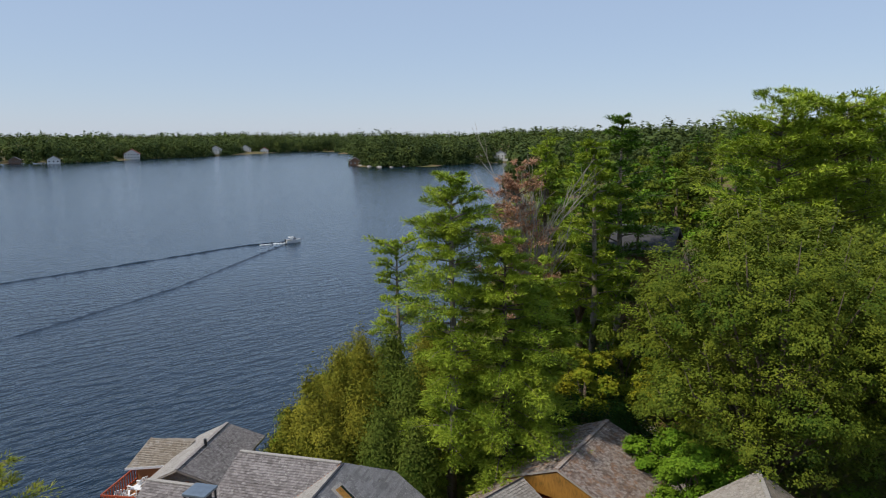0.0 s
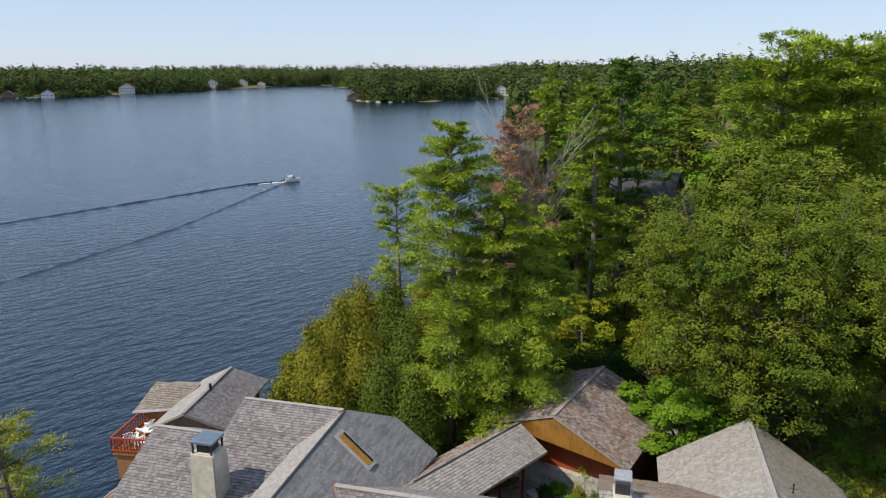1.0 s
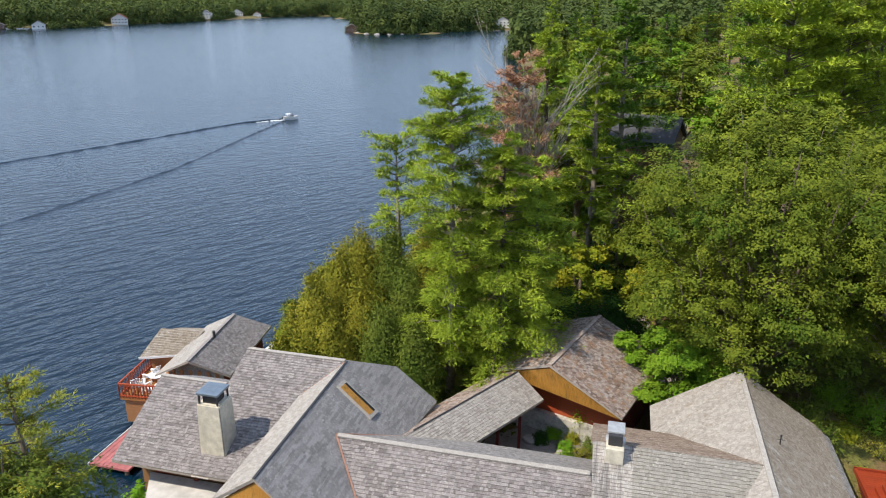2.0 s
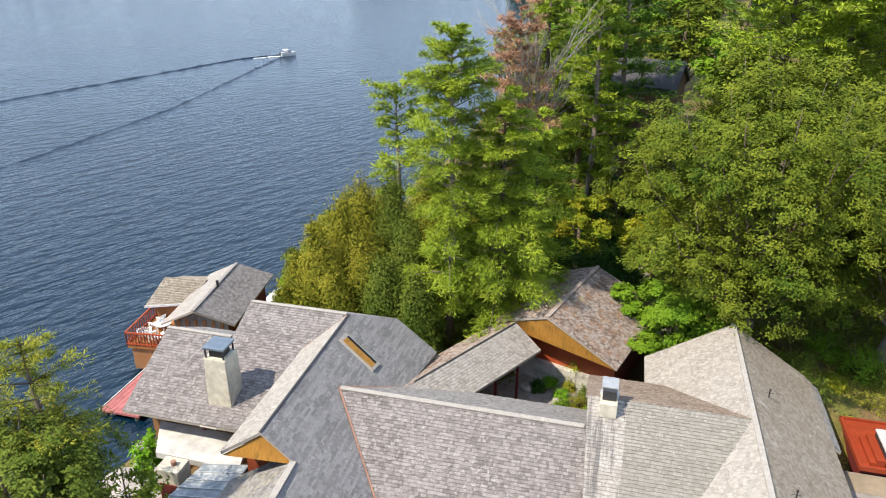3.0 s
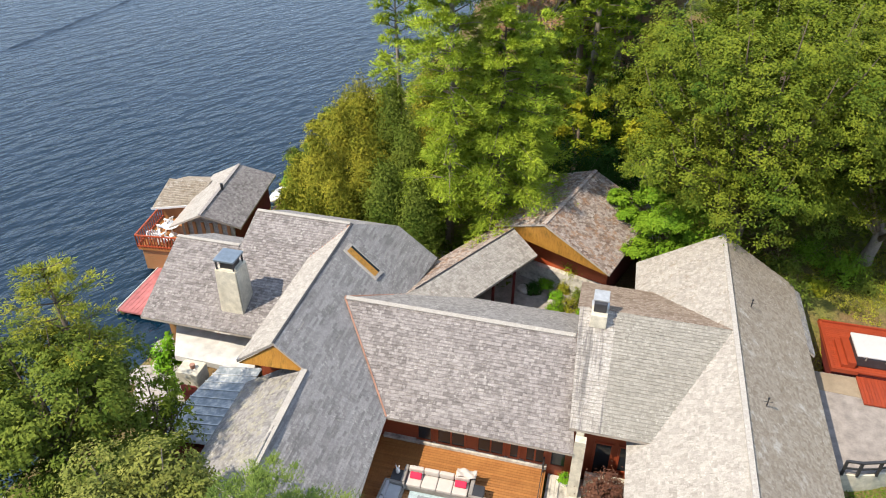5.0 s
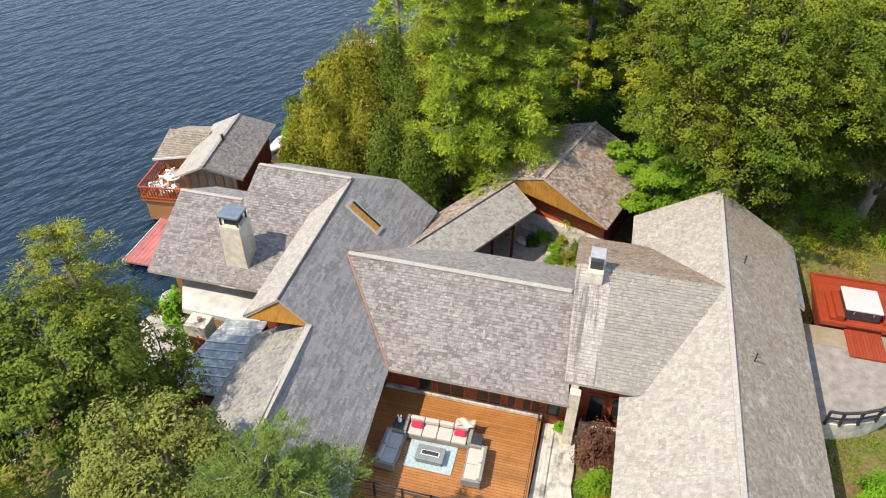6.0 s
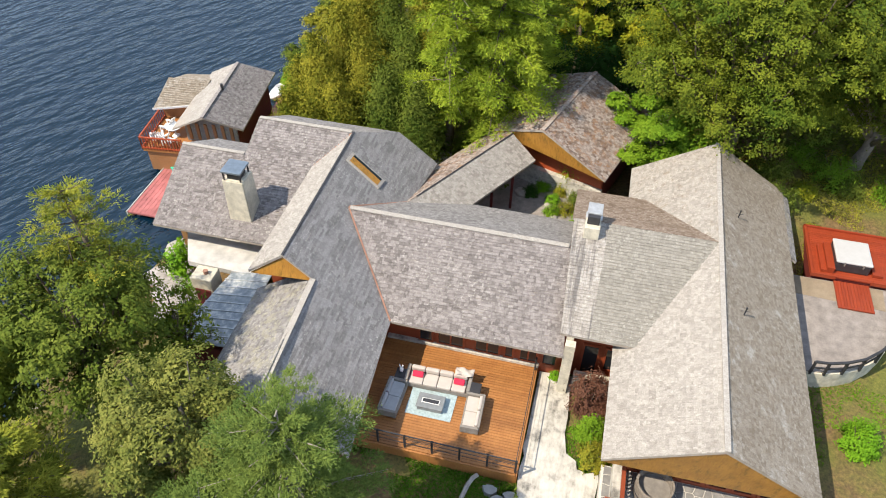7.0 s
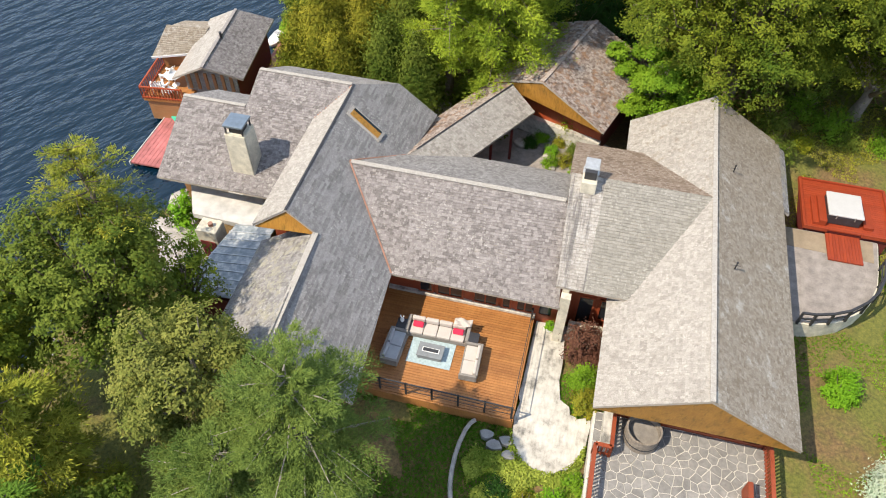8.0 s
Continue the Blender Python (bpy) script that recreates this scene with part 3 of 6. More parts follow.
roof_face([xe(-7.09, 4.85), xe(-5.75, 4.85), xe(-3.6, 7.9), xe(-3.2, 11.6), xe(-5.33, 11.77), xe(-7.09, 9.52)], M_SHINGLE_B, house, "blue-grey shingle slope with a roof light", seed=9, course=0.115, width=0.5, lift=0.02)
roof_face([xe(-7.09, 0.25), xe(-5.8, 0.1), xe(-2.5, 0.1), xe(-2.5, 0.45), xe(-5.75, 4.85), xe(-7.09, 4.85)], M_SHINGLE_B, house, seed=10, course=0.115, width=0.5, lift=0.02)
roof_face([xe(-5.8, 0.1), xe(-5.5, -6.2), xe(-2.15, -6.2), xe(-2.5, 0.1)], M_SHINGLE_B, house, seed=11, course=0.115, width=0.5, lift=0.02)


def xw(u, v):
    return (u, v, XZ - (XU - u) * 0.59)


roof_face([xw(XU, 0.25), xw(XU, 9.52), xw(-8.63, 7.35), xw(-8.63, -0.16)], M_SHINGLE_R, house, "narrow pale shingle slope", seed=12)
part("ridge_cap", beam((XU, 0.25, XZ + 0.02), (XU, 9.5, XZ + 0.02), 0.1, 0.05), M_DARKMETAL, house, "dark ridge strip")
part("valley_flashing", beam(xw(-7.15, 9.45), xw(-8.6, 7.4), 0.14, 0.06), M_COPPER, house, "copper valley flashing")
gable_wall(-8.3, -6.0, 1.0, 1.2, 4.0, 9.6, XU, 10.4, M_RED, "red gable wall under golden soffit")
wall("wall", -3.4, -3.2, -6.0, 1.5, 4.0, 7.6, M_RED)


def x2(u, v):
    return (u, v, 9.72 - (-5.7 - u) * 0.69)


roof_face([x2(-5.78, 0.1), x2(-5.5, -6.2), x2(-9.0, -6.2), x2(-9.1, 0.9), x2(-6.2, 0.9)], M_SHINGLE_MOSS, house, "lichen-mottled shingle slope", seed=13)
part("ridge_cap", beam((-5.76, 0.1, 9.74), (-5.5, -6.2, 9.74), 0.26, 0.05), M_SHINGLE_R, house)
wall("wall", -8.7, -8.5, -6.0, 3.0, 4.0, 7.2, M_DARKRED)
# roof light
light = part("roof_light", box(-0.36, 0.36, -1.35, 1.35, 0, 0.12), M_SHINGLE_R, house, "narrow roof light with a wooden kerb")
ra, rb = Vector(xe(-6.75, 7.75)), Vector(xe(-5.1, 7.45))
rn = Vector((XS, 0, 1)).normalized()
rx = (rb - ra).normalized()
light.matrix_basis = Matrix.Translation((ra + rb) / 2 * K) @ Matrix((rx.cross(rn), rx, rn)).transposed().to_4x4() @ Matrix.Diagonal((1, (rb - ra).length / 2.6, 1, 1))
part("pane", box(-0.28, -0.12, -1.15, 1.15, 0.123, 0.135), M_GLASS, light)
part("reveal", box(-0.115, 0.28, -1.15, 1.15, 0.123, 0.135), M_SOFFIT, light, "golden timber reveal")

# lake wing with the great chimney
WS_ = 0.42


def wsl(u, v):
    return (u, v, XZ - (9.52 - v) * WS_)


roof_face([wsl(-12.35, 9.52), wsl(-12.35, 3.1), wsl(-7.3, 3.1), wsl(-7.3, 9.52)], M_SHINGLE, house, "mottled grey shingle slope", seed=14)
roof_face([wsl(-15.9, 7.45), wsl(-15.68, 3.1), wsl(-12.35, 3.1), wsl(-12.35, 7.45)], M_SHINGLE, house, seed=15)
roof_face([(-12.35, 9.52, XZ), (-7.09, 9.52, XZ), (-5.33, 11.77, 9.43), (-11.8, 11.77, 9.43)], M_SHINGLE_B, house, seed=16)
roof_face([wsl(-15.9, 7.45), wsl(-12.35, 7.45), (-12.35, 9.8, 8.55), (-15.4, 9.8, 8.55)], M_SHINGLE_B, house, seed=17)
part("ridge_cap", beam((-12.3, 9.52, XZ + 0.03), (-7.2, 9.52, XZ + 0.03), 0.2, 0.05), M_SHINGLE_R, house)
part("ridge_cap", beam((-15.9, 7.45, 9.86), (-12.4, 7.45, 9.86), 0.2, 0.05), M_SHINGLE_R, house)
part("gable_wall", prism([(-12.33, 4.0), (-12.13, 4.0), (-12.13, 9.5), (-12.33, 9.5)], 4.0, 8.0), M_RED, house)
cheek = bmesh.new()
ck = [cheek.verts.new(p) for p in ((-12.34, 7.3, 9.7), (-12.34, 9.5, 10.5), (-12.34, 11.5, 9.4), (-12.34, 9.9, 8.4), (-12.2, 7.3, 9.7), (-12.2, 9.5, 10.5), (-12.2, 11.5, 9.4), (-12.2, 9.9, 8.4))]
cheek.faces.new(ck[:4])
cheek.faces.new(ck[4:][::-1])
for i in range(4):
    cheek.faces.new((ck[i], ck[(i + 1) % 4], ck[4 + (i + 1) % 4], ck[4 + i]))
part("cheek_wall", cheek, M_SHINGLE_B, house)
wall("wall", -15.1, -8.6, 4.2, 4.4, 3.4, 8.0, M_TAN, "tan board wall")
wall("wall", -15.1, -14.9, 4.4, 9.3, 3.2, 8.2, M_TAN)
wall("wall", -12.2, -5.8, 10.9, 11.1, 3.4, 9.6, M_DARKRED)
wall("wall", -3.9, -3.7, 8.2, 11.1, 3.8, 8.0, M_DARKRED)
window(-14.4, -13.6, 5.4, 7.0, 4.2, house)

chimney = thing("chimney", hw(-11.25, 4.55, 8.1), TURN, "tall pale stone chimney with a dark metal cap", "chimney")
cb = bmesh.new()
r = bmesh.ops.create_cube(cb, size=1.0, matrix=Matrix.LocRotScale((0, 0.05, 1.05), None, (1.16, 1.1, 2.8)))
for vtx in cb.verts:
    if vtx.co.z > 0.9:
        vtx.co.x *= 0.88
        vtx.co.y *= 0.9
bmesh.ops.bevel(cb, geom=cb.edges[:], offset=0.04, segments=2, affect="EDGES")
part("shaft", cb, M_STONE, chimney)
part("flashing", beam((-0.1, -0.45, 0.22), (-0.1, -1.4, -0.18), 0.75, 0.05), M_CONCRETE, chimney, "pale flashing board")
for sx, sy in ((-0.4, -0.38), (0.4, -0.38), (-0.4, 0.42), (0.4, 0.42)):
    part("cap_post", box(sx - 0.03, sx + 0.03, sy - 0.03, sy + 0.03, 2.4, 2.86), M_DARKMETAL, chimney)
part("flue", box(-0.3, 0.3, -0.28, 0.32, 2.4, 2.72), M_DARKMETAL, chimney)
part("cap", box(-0.48, 0.48, -0.46, 0.5, 2.84, 2.94, 0.03), M_STEEL, chimney, "blue-grey metal cap")
chimney.scale = (1.06, 1.06, 1.12)

vent = thing("roof_vent", hw(5.55, 5.45, 10.4), TURN, "pale stone flue with a galvanised cowl on the roof ridge", "roof vent")
part("base", box(-0.34, 0.34, -0.45, 0.25, -0.1, 0.55, 0.03), M_STONE, vent)
part("cowl", box(-0.27, 0.27, -0.2, 0.35, 0.55, 1.0, 0.03), M_DARKMETAL, vent)
part("hood", box(-0.33, 0.33, -0.02, 0.72, 0.98, 1.08, 0.03), M_METAL, vent)
part("saddle", box(-0.36, 0.4, 0.25, 1.1, -0.1, 0.2, 0.03), M_METAL, vent, "galvanised saddle flashing")

# low flat roof and glazed lean-to between the wings
part("flat_roof", prism([(-14.6, 4.1), (-10.0, 4.1), (-9.4, 1.95), (-11.3, 2.05), (-13.5, 2.1)], 6.6, 6.9), M_PALE, house, "whitened flat roof")
for i in range(9):
    v0 = 1.95 - i * 0.5
    f0, f1 = i / 9, (i + 1) / 9
    a, c2 = -11.1 - f0 * 0.75, -11.1 - f1 * 0.75
    bm = bmesh.new()
    q = [(-8.9, v0, 7.25), (a, v0, 6.85), (c2, v0 - 0.495, 6.85), (-8.9, v0 - 0.495, 7.25)]
    up = [bm.verts.new(p) for p in q]
    dn = [bm.verts.new((p[0], p[1], p[2] - 0.05)) for p in q]
    bm.faces.new(up)
    bm.faces.new(dn[::-1])
    for k in range(4):
        bm.faces.new((dn[k], dn[(k + 1) % 4], up[(k + 1) % 4], up[k]))
    part("glass_panel", bm, M_GLAZED, house, "grey glazed roof panel")
    part("glazing_bar", beam((-8.9, v0 + 0.015, 7.27), (a, v0 + 0.015, 6.87), 0.04, 0.05), M_METAL, house)
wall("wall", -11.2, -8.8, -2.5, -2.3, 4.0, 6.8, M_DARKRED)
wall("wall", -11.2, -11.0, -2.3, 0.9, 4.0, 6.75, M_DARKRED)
stove = thing("outdoor_fireplace", hw(-12.2, 1.4, 4.2), TURN, "pale stone outdoor fireplace with a small flue", "fireplace")
part("shaft", box(-0.55, 0.55, -0.45, 0.45, 0, 2.9, 0.05), M_STONE, stove)
part("flue", tube([(0.1, 0, 2.85), (0.1, 0, 3.1)], [0.12, 0.12], 10), M_COPPER, stove)
part("door", box(-0.4, 0.4, -0.5, -0.44, 1.0, 2.2), M_DARKRED, stove)

# covered walk to the garage
WA = Vector((0.493, 0.870)).normalized()
WP = Vector((WA.y, -WA.x))


def wk(s, d, z):
    return (-3.45 + WA.x * s + WP.x * d, 7.84 + WA.y * s + WP.y * d, z)


roof_face([wk(-1.0, 0, 8.4), wk(-1.0, 1.75, 7.45), wk(7.9, 1.75, 7.45), wk(7.9, 0, 8.4)], M_SHINGLE_W, house, "pale shingle slope over the covered walk", seed=18)
roof_face([wk(-1.0, 0, 8.4), wk(7.9, 0, 8.4), wk(9.5, -2.0, 7.3), wk(2.2, -2.0, 7.3)], M_SHINGLE_G, house, "brown needle-strewn shingle slope", seed=19)
part("ridge_cap", beam(wk(0.2, 0, 8.43), wk(7.9, 0, 8.43), 0.08, 0.04), M_DARKMETAL, house)
for s in (2.8, 4.6, 6.4):
    part("post", beam(wk(s, 1.4, 4.5), wk(s, 1.4, 7.5), 0.14, 0.14), M_DARKRED, house)
part("wall", beam(wk(1.0, -1.4, 5.7), wk(7.5, -1.4, 5.7), 0.15, 3.0), M_DARKRED, house)

garage = thing("garage", hw(2.15, 14.2, 0), TURN + math.atan2(-0.31, 0.951), "shingled garage with golden soffit beside the drive", "garage")
roof_face([(0, 0, 9.3), (4.05, -0.1, 7.55), (4.05, 7.3, 7.55), (0, 7.3, 9.3)], M_SHINGLE_G, garage, "rusty patched shingle slope", seed=20)
roof_face([(0, 0, 9.3), (0, 7.3, 9.3), (-4.05, 7.6, 7.55), (-3.2, 0.4, 7.92)], M_SHINGLE_G, garage, "needle-strewn shingle slope", seed=21)
part("ridge_cap", beam((0, 0, 9.33), (0, 7.3, 9.33), 0.22, 0.05), M_SHINGLE_G, garage)
bm = bmesh.new()
gp = [(-3.5, 4.2), (3.5, 4.2), (3.5, 7.6), (0, 9.1), (-3.5, 7.6)]
fa = [bm.verts.new((x, 1.3, z)) for x, z in gp]
fb = [bm.verts.new((x, 1.5, z)) for x, z in gp]
bm.faces.new(fa)
bm.faces.new(fb[::-1])
for i in range(5):
    bm.faces.new((fa[i], fa[(i + 1) % 5], fb[(i + 1) % 5], fb[i]))
part("gable_wall", bm, M_REDB, garage, "red board gable wall")
part("wall", box(3.3, 3.5, 1.5, 7.0, 4.2, 7.6), M_DARKRED, garage)
part("wall", box(-3.5, -3.3, 1.5, 7.0, 4.2, 7.6), M_DARKRED, garage)
part("wall", box(-3.3, 3.3, 6.8, 7.0, 4.2, 7.7), M_DARKRED, garage)
part("plinth", box(-3.6, 3.6, 0.95, 1.3, 4.2, 5.75), M_CONCRETE, garage, "pale stone plinth")

# ---- boathouse over the water ----
BT = TURN + radians(6.6)
boathouse = thing("boathouse", hw(-18.2, 12.8, 0), BT, "red two-storey boathouse with a weathered shingle roof on the lake", "boathouse")
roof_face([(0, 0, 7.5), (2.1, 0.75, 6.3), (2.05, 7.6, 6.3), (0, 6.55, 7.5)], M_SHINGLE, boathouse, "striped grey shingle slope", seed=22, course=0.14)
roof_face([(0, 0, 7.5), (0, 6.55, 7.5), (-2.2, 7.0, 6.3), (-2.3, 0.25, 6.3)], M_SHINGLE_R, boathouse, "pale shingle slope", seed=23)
part("ridge_cap", beam((0, 0, 7.53), (0, 6.55, 7.53), 0.2, 0.05), M_SHINGLE, boathouse)
part("wall", box(1.5, 1.65, 1.0, 6.9, 2.4, 6.55), M_DARKRED, boathouse, "dark red board wall")
part("wall", box(-1.8, -1.65, 1.0, 6.4, 2.4, 6.5), M_DARKRED, boathouse)
bm = bmesh.new()
gp = [(-1.8, 3.2), (1.6, 3.2), (1.6, 6.5), (0, 7.35), (-1.8, 6.5)]
for yy in (0.9,):
    fa = [bm.verts.new((x, yy, z)) for x, z in gp]
    fb = [bm.verts.new((x, yy + 0.15, z)) for x, z in gp]
    bm.faces.new(fa)
    bm.faces.new(fb[::-1])
    for i in range(5):
        bm.faces.new((fa[i], fa[(i + 1) % 5], fb[(i + 1) % 5], fb[i]))
part("gable_wall", bm, M_SHINGLE_MOSS, boathouse, "weathered grey gable wall")
for i in range(6):
    part("board", box(-1.6 + i * 0.55, -1.4 + i * 0.55, 0.84, 0.9, 5.2, 6.4), M_TAN, boathouse)
part("roof_pipe", tube([(0.1, 3.3, 7.3), (0.1, 3.3, 7.85)], [0.09, 0.09], 8), M_DARKMETAL, boathouse)
# low annex with a hipped roof
roof_face([(-4.6, 2.6, 6.05), (-2.0, 3.4, 6.05), (-1.6, 5.2, 6.75), (-4.3, 5.0, 6.75)], M_SHINGLE_E, boathouse, "brown-grey hipped roof slope", seed=24, course=0.14)
roof_face([(-4.3, 5.0, 6.75), (-1.6, 5.2, 6.75), (-1.9, 7.0, 6.1), (-4.0, 6.8, 6.1)], M_SHINGLE_E, boathouse, seed=25, course=0.14)
part("wall", box(-4.3, -1.8, 3.2, 6.4, 3.2, 6.05), M_TAN, boathouse, "tan board wall")
part("fascia", beam((-4.65, 2.57, 6.0), (-2.0, 3.36, 6.0), 0.05, 0.14), M_WHITE, boathouse, "white fascia board")
# balcony
part("floor", box(-4.3, -1.3, -0.35, 3.2, 4.85, 5.05), M_DECK, boathouse)
part("wall", box(-4.15, -1.5, -0.2, -0.05, 3.3, 4.9), M_TAN, boathouse, "tan board wall below the balcony")
part("wall", box(-4.15, -4.0, -0.05, 3.2, 3.3, 4.9), M_TAN, boathouse)
for a, b_ in (((-4.3, -0.35), (-1.6, -0.35)), ((-4.3, -0.35), (-4.3, 3.2))):
    for z in (5.9, 5.15):
        part("rail", beam((*a, z), (*b_, z), 0.08, 0.08), M_REDB, boathouse)
    n = 14
    for i in range(n + 1):
        f = i / n
        x, y = a[0] + (b_[0] - a[0]) * f, a[1] + (b_[1] - a[1]) * f
        part("baluster", box(x - 0.03, x + 0.03, y - 0.03, y + 0.03, 5.0, 5.9), M_RED, boathouse)


def lounge_chair():
    ch = thing("garden_chair", (0, 0, 0), 0, "white slatted garden chair on the boathouse balcony", "chair", "white garden chairs")
    part("seat", box(-0.3, 0.3, -0.3, 0.3, 0.3, 0.36, 0.02), M_WHITE, ch)
    bm = bmesh.new()
    for i in range(5):
        beam((-0.24 + i * 0.12, 0.26, 0.3), (-0.29 + i * 0.145, 0.5, 1.05 - 0.04 * abs(i - 2)), 0.1, 0.03, bm)
    part("backrest", bm, M_WHITE, ch)
    for sx in (-0.36, 0.36):
        part("armrest", box(sx - 0.06, sx + 0.06, -0.35, 0.35, 0.52, 0.56, 0.01), M_WHITE, ch)
        for sy in (-0.3, 0.28):
            part("leg", box(sx - 0.04, sx + 0.04, sy - 0.03, sy + 0.03, 0, 0.52), M_WHITE, ch)
    return ch


BAL = [(-3.6, 0.5, 200), (-2.7, 0.2, 150), (-3.4, 1.7, 250)]


def bh(x, y, z):
    c, s = math.cos(BT), math.sin(BT)
    o = hw(-18.2, 12.8, 0)
    return (o[0] + c * x - s * y, o[1] + s * x + c * y, z)


first = None
for x, y, a in BAL:
    mm = Matrix.Translation(Vector(bh(x, y, 5.05)) * K) @ Matrix.Rotation(radians(a), 4, "Z")
    if first is None:
        first = lounge_chair()
        first.matrix_basis = mm
    else:
        copy_thing(first, mm)

tbl = thing("round_table", bh(-2.75, 1.25, 5.05), BT, "round white table on the boathouse balcony", "table")
part("tabletop", tube([(0, 0, 0.68), (0, 0, 0.72)], [0.5, 0.5], 20), M_WHITE, tbl)
part("pedestal", tube([(0, 0, 0.03), (0, 0, 0.3), (0, 0, 0.68)], [0.06, 0.045, 0.05], 8), M_WHITE, tbl)
part("foot", tube([(0, 0, 0), (0, 0, 0.04)], [0.26, 0.22], 12), M_WHITE, tbl)
dock = thing("dock", hw(0, 0, 0), TURN, "worn red-painted dock along the boathouse", "dock")
for i in range(9):
    part("plank", box(-21.55 + i * 0.27, -21.3 + i * 0.27, 7.9, 13.2, 3.3, 3.42), M_DOCK, dock)
part("edge", box(-21.62, -21.56, 7.85, 13.2, 3.2, 3.46), M_PALE, dock, "pale worn edge board")
part("platform", box(-17.7, -15.6, 18.5, 22.8, 3.3, 3.42), M_DOCK, dock)
for px, py in ((-21.4, 8.1), (-21.4, 10.5), (-19.4, 8.1), (-14.4, 21.8)):
    part("pile", tube([(px, py, 1.0), (px, py, 3.3)], [0.13, 0.13], 8), M_BARK, dock)
for i, (pu, pv) in enumerate(((-19.6, 12.0),)):
    tagged(part("kayak", rounded(0.35, 1.6, 0.2, 0.08), M_GREENMAT, None, at=hw(pu - 0.9, pv, 3.42), turn=TURN + 0.9), "small green plastic float on the dock", "float")

# ---- timber deck with lounge ----
deck = thing("deck", hw(0, 0, 0), TURN, "cedar plank deck with a dark wire railing", "deck")
for i in range(41):
    v0 = -4.15 + i * 0.137
    part("plank", box(-3.2, 4.2, v0, v0 + 0.119, 5.02, 5.1), M_DECK, deck)
part("frame", box(-3.1, 4.15, -4.1, 1.4, 4.75, 5.015), M_DARKRED, deck)
part("skirt", box(-3.2, 4.25, -4.24, -4.16, 4.3, 5.06), M_DECK, deck, "cedar skirt boards")
part("skirt", box(4.21, 4.29, -4.24, 1.4, 4.3, 5.06), M_DECK, deck)
part("frame", box(-3.0, 4.1, -4.0, 1.3, 3.9, 4.75), M_DARKMETAL, deck)
for i in range(7):
    u = -2.9 + i * 1.18
    part("rail_post", box(u - 0.04, u + 0.04, -4.14, -4.06, 5.1, 6.0), M_DARKMETAL, deck)
for z in (5.98, 5.7, 5.42):
    part("rail", beam((-2.9, -4.1, z), (4.18, -4.1, z), 0.05 if z > 5.9 else 0.02, 0.04 if z > 5.9 else 0.02), M_DARKMETAL, deck)
part("rail_post", box(4.12, 4.2, 1.2, 1.28, 5.1, 6.0), M_DARKMETAL, deck)
part("rail", beam((4.16, 1.25, 5.98), (4.16, -4.1, 5.98), 0.03, 0.03), M_DARKMETAL, deck)
for z in (5.7, 5.42):
    part("rail", beam((4.16, 1.25, z), (4.16, -4.1, z), 0.008, 0.008), M_DARKMETAL, deck)


def on_deck(u, v, z=5.1):
    return hw(u, v, z)


sofa = thing("sofa", on_deck(0.06, -0.7), TURN + 0.02, "long cream four-seat outdoor sofa with two red cushions", "sofa")
part("base", box(-1.42, 1.42, -0.42, 0.45, 0.05, 0.3, 0.02), M_WICKER, sofa)
for i in range(4):
    part("seat_cushion", box(-1.3 + i * 0.65, -0.67 + i * 0.65, -0.42, 0.22, 0.3, 0.43, 0.05), M_FABRIC, sofa)
    part("back_cushion", box(-1.3 + i * 0.65, -0.67 + i * 0.65, 0.2, 0.4, 0.42, 0.68, 0.06), M_FABRIC, sofa)
for sx in (-1, 1):
    part("armrest", box(sx * 1.42 - 0.08, sx * 1.42 + 0.08, -0.42, 0.46, 0.3, 0.58, 0.03), M_WICKER, sofa)
    c = box(-0.25, 0.25, -0.09, 0.09, -0.14, 0.14, 0.06)
    bmesh.ops.rotate(c, verts=c.verts, matrix=Matrix.Rotation(radians(-50), 3, "X"))
    bmesh.ops.translate(c, verts=c.verts, vec=(sx * 0.95, 0.02, 0.52))
    part("scatter_cushion", c, M_CUSHION, sofa, "bright red cushion")


def settee(u, v, turn, side, label, cloth):
    """A two-seat bench with its low back along one long side."""
    ch = thing("settee", on_deck(u, v), TURN + turn, label, "outdoor sofa", "deck settees")
    part("base", box(-0.4, 0.4, -0.85, 0.85, 0.05, 0.27, 0.02), M_WICKER, ch)
    for y0 in (-0.78, 0.01):
        part("seat_cushion", box(-0.27 - 0.05 * side, 0.27 - 0.05 * side, y0, y0 + 0.77, 0.27, 0.4, 0.04), cloth, ch)
        part("back_cushion", box(side * 0.27 - 0.07, side * 0.27 + 0.07, y0 + 0.02, y0 + 0.75, 0.36, 0.62, 0.05), cloth, ch)
    part("back_frame", box(side * 0.39 - 0.05, side * 0.39 + 0.05, -0.85, 0.85, 0.27, 0.6, 0.02), M_WICKER, ch)
    for y0 in (-0.85, 0.85):
        part("armrest", box(-0.4, 0.4, y0 - 0.06, y0 + 0.06, 0.1, 0.52, 0.02), M_WICKER, ch)
    return ch


settee(-1.68, -2.02, -0.03, -1, "grey upholstered outdoor settee at the rug's edge", M_GREYFAB)
settee(1.9, -1.95, 0.04, 1, "pale upholstered outdoor settee beside the rug", M_FABRIC)
for u, v in ((-1.62, -0.85), (1.75, -0.8)):
    tb = thing("side_table", on_deck(u, v), TURN, "dark wicker cube side table on the deck", "table", "side tables")
    part("body", box(-0.25, 0.25, -0.25, 0.25, 0, 0.5, 0.02), M_WICKER, tb)
    part("top", box(-0.27, 0.27, -0.27, 0.27, 0.5, 0.54, 0.01), M_DARKMETAL, tb)
pot = thing("lantern", on_deck(-1.66, -0.75, 5.64), TURN, "white rabbit-eared ornament on the side table", "ornament")
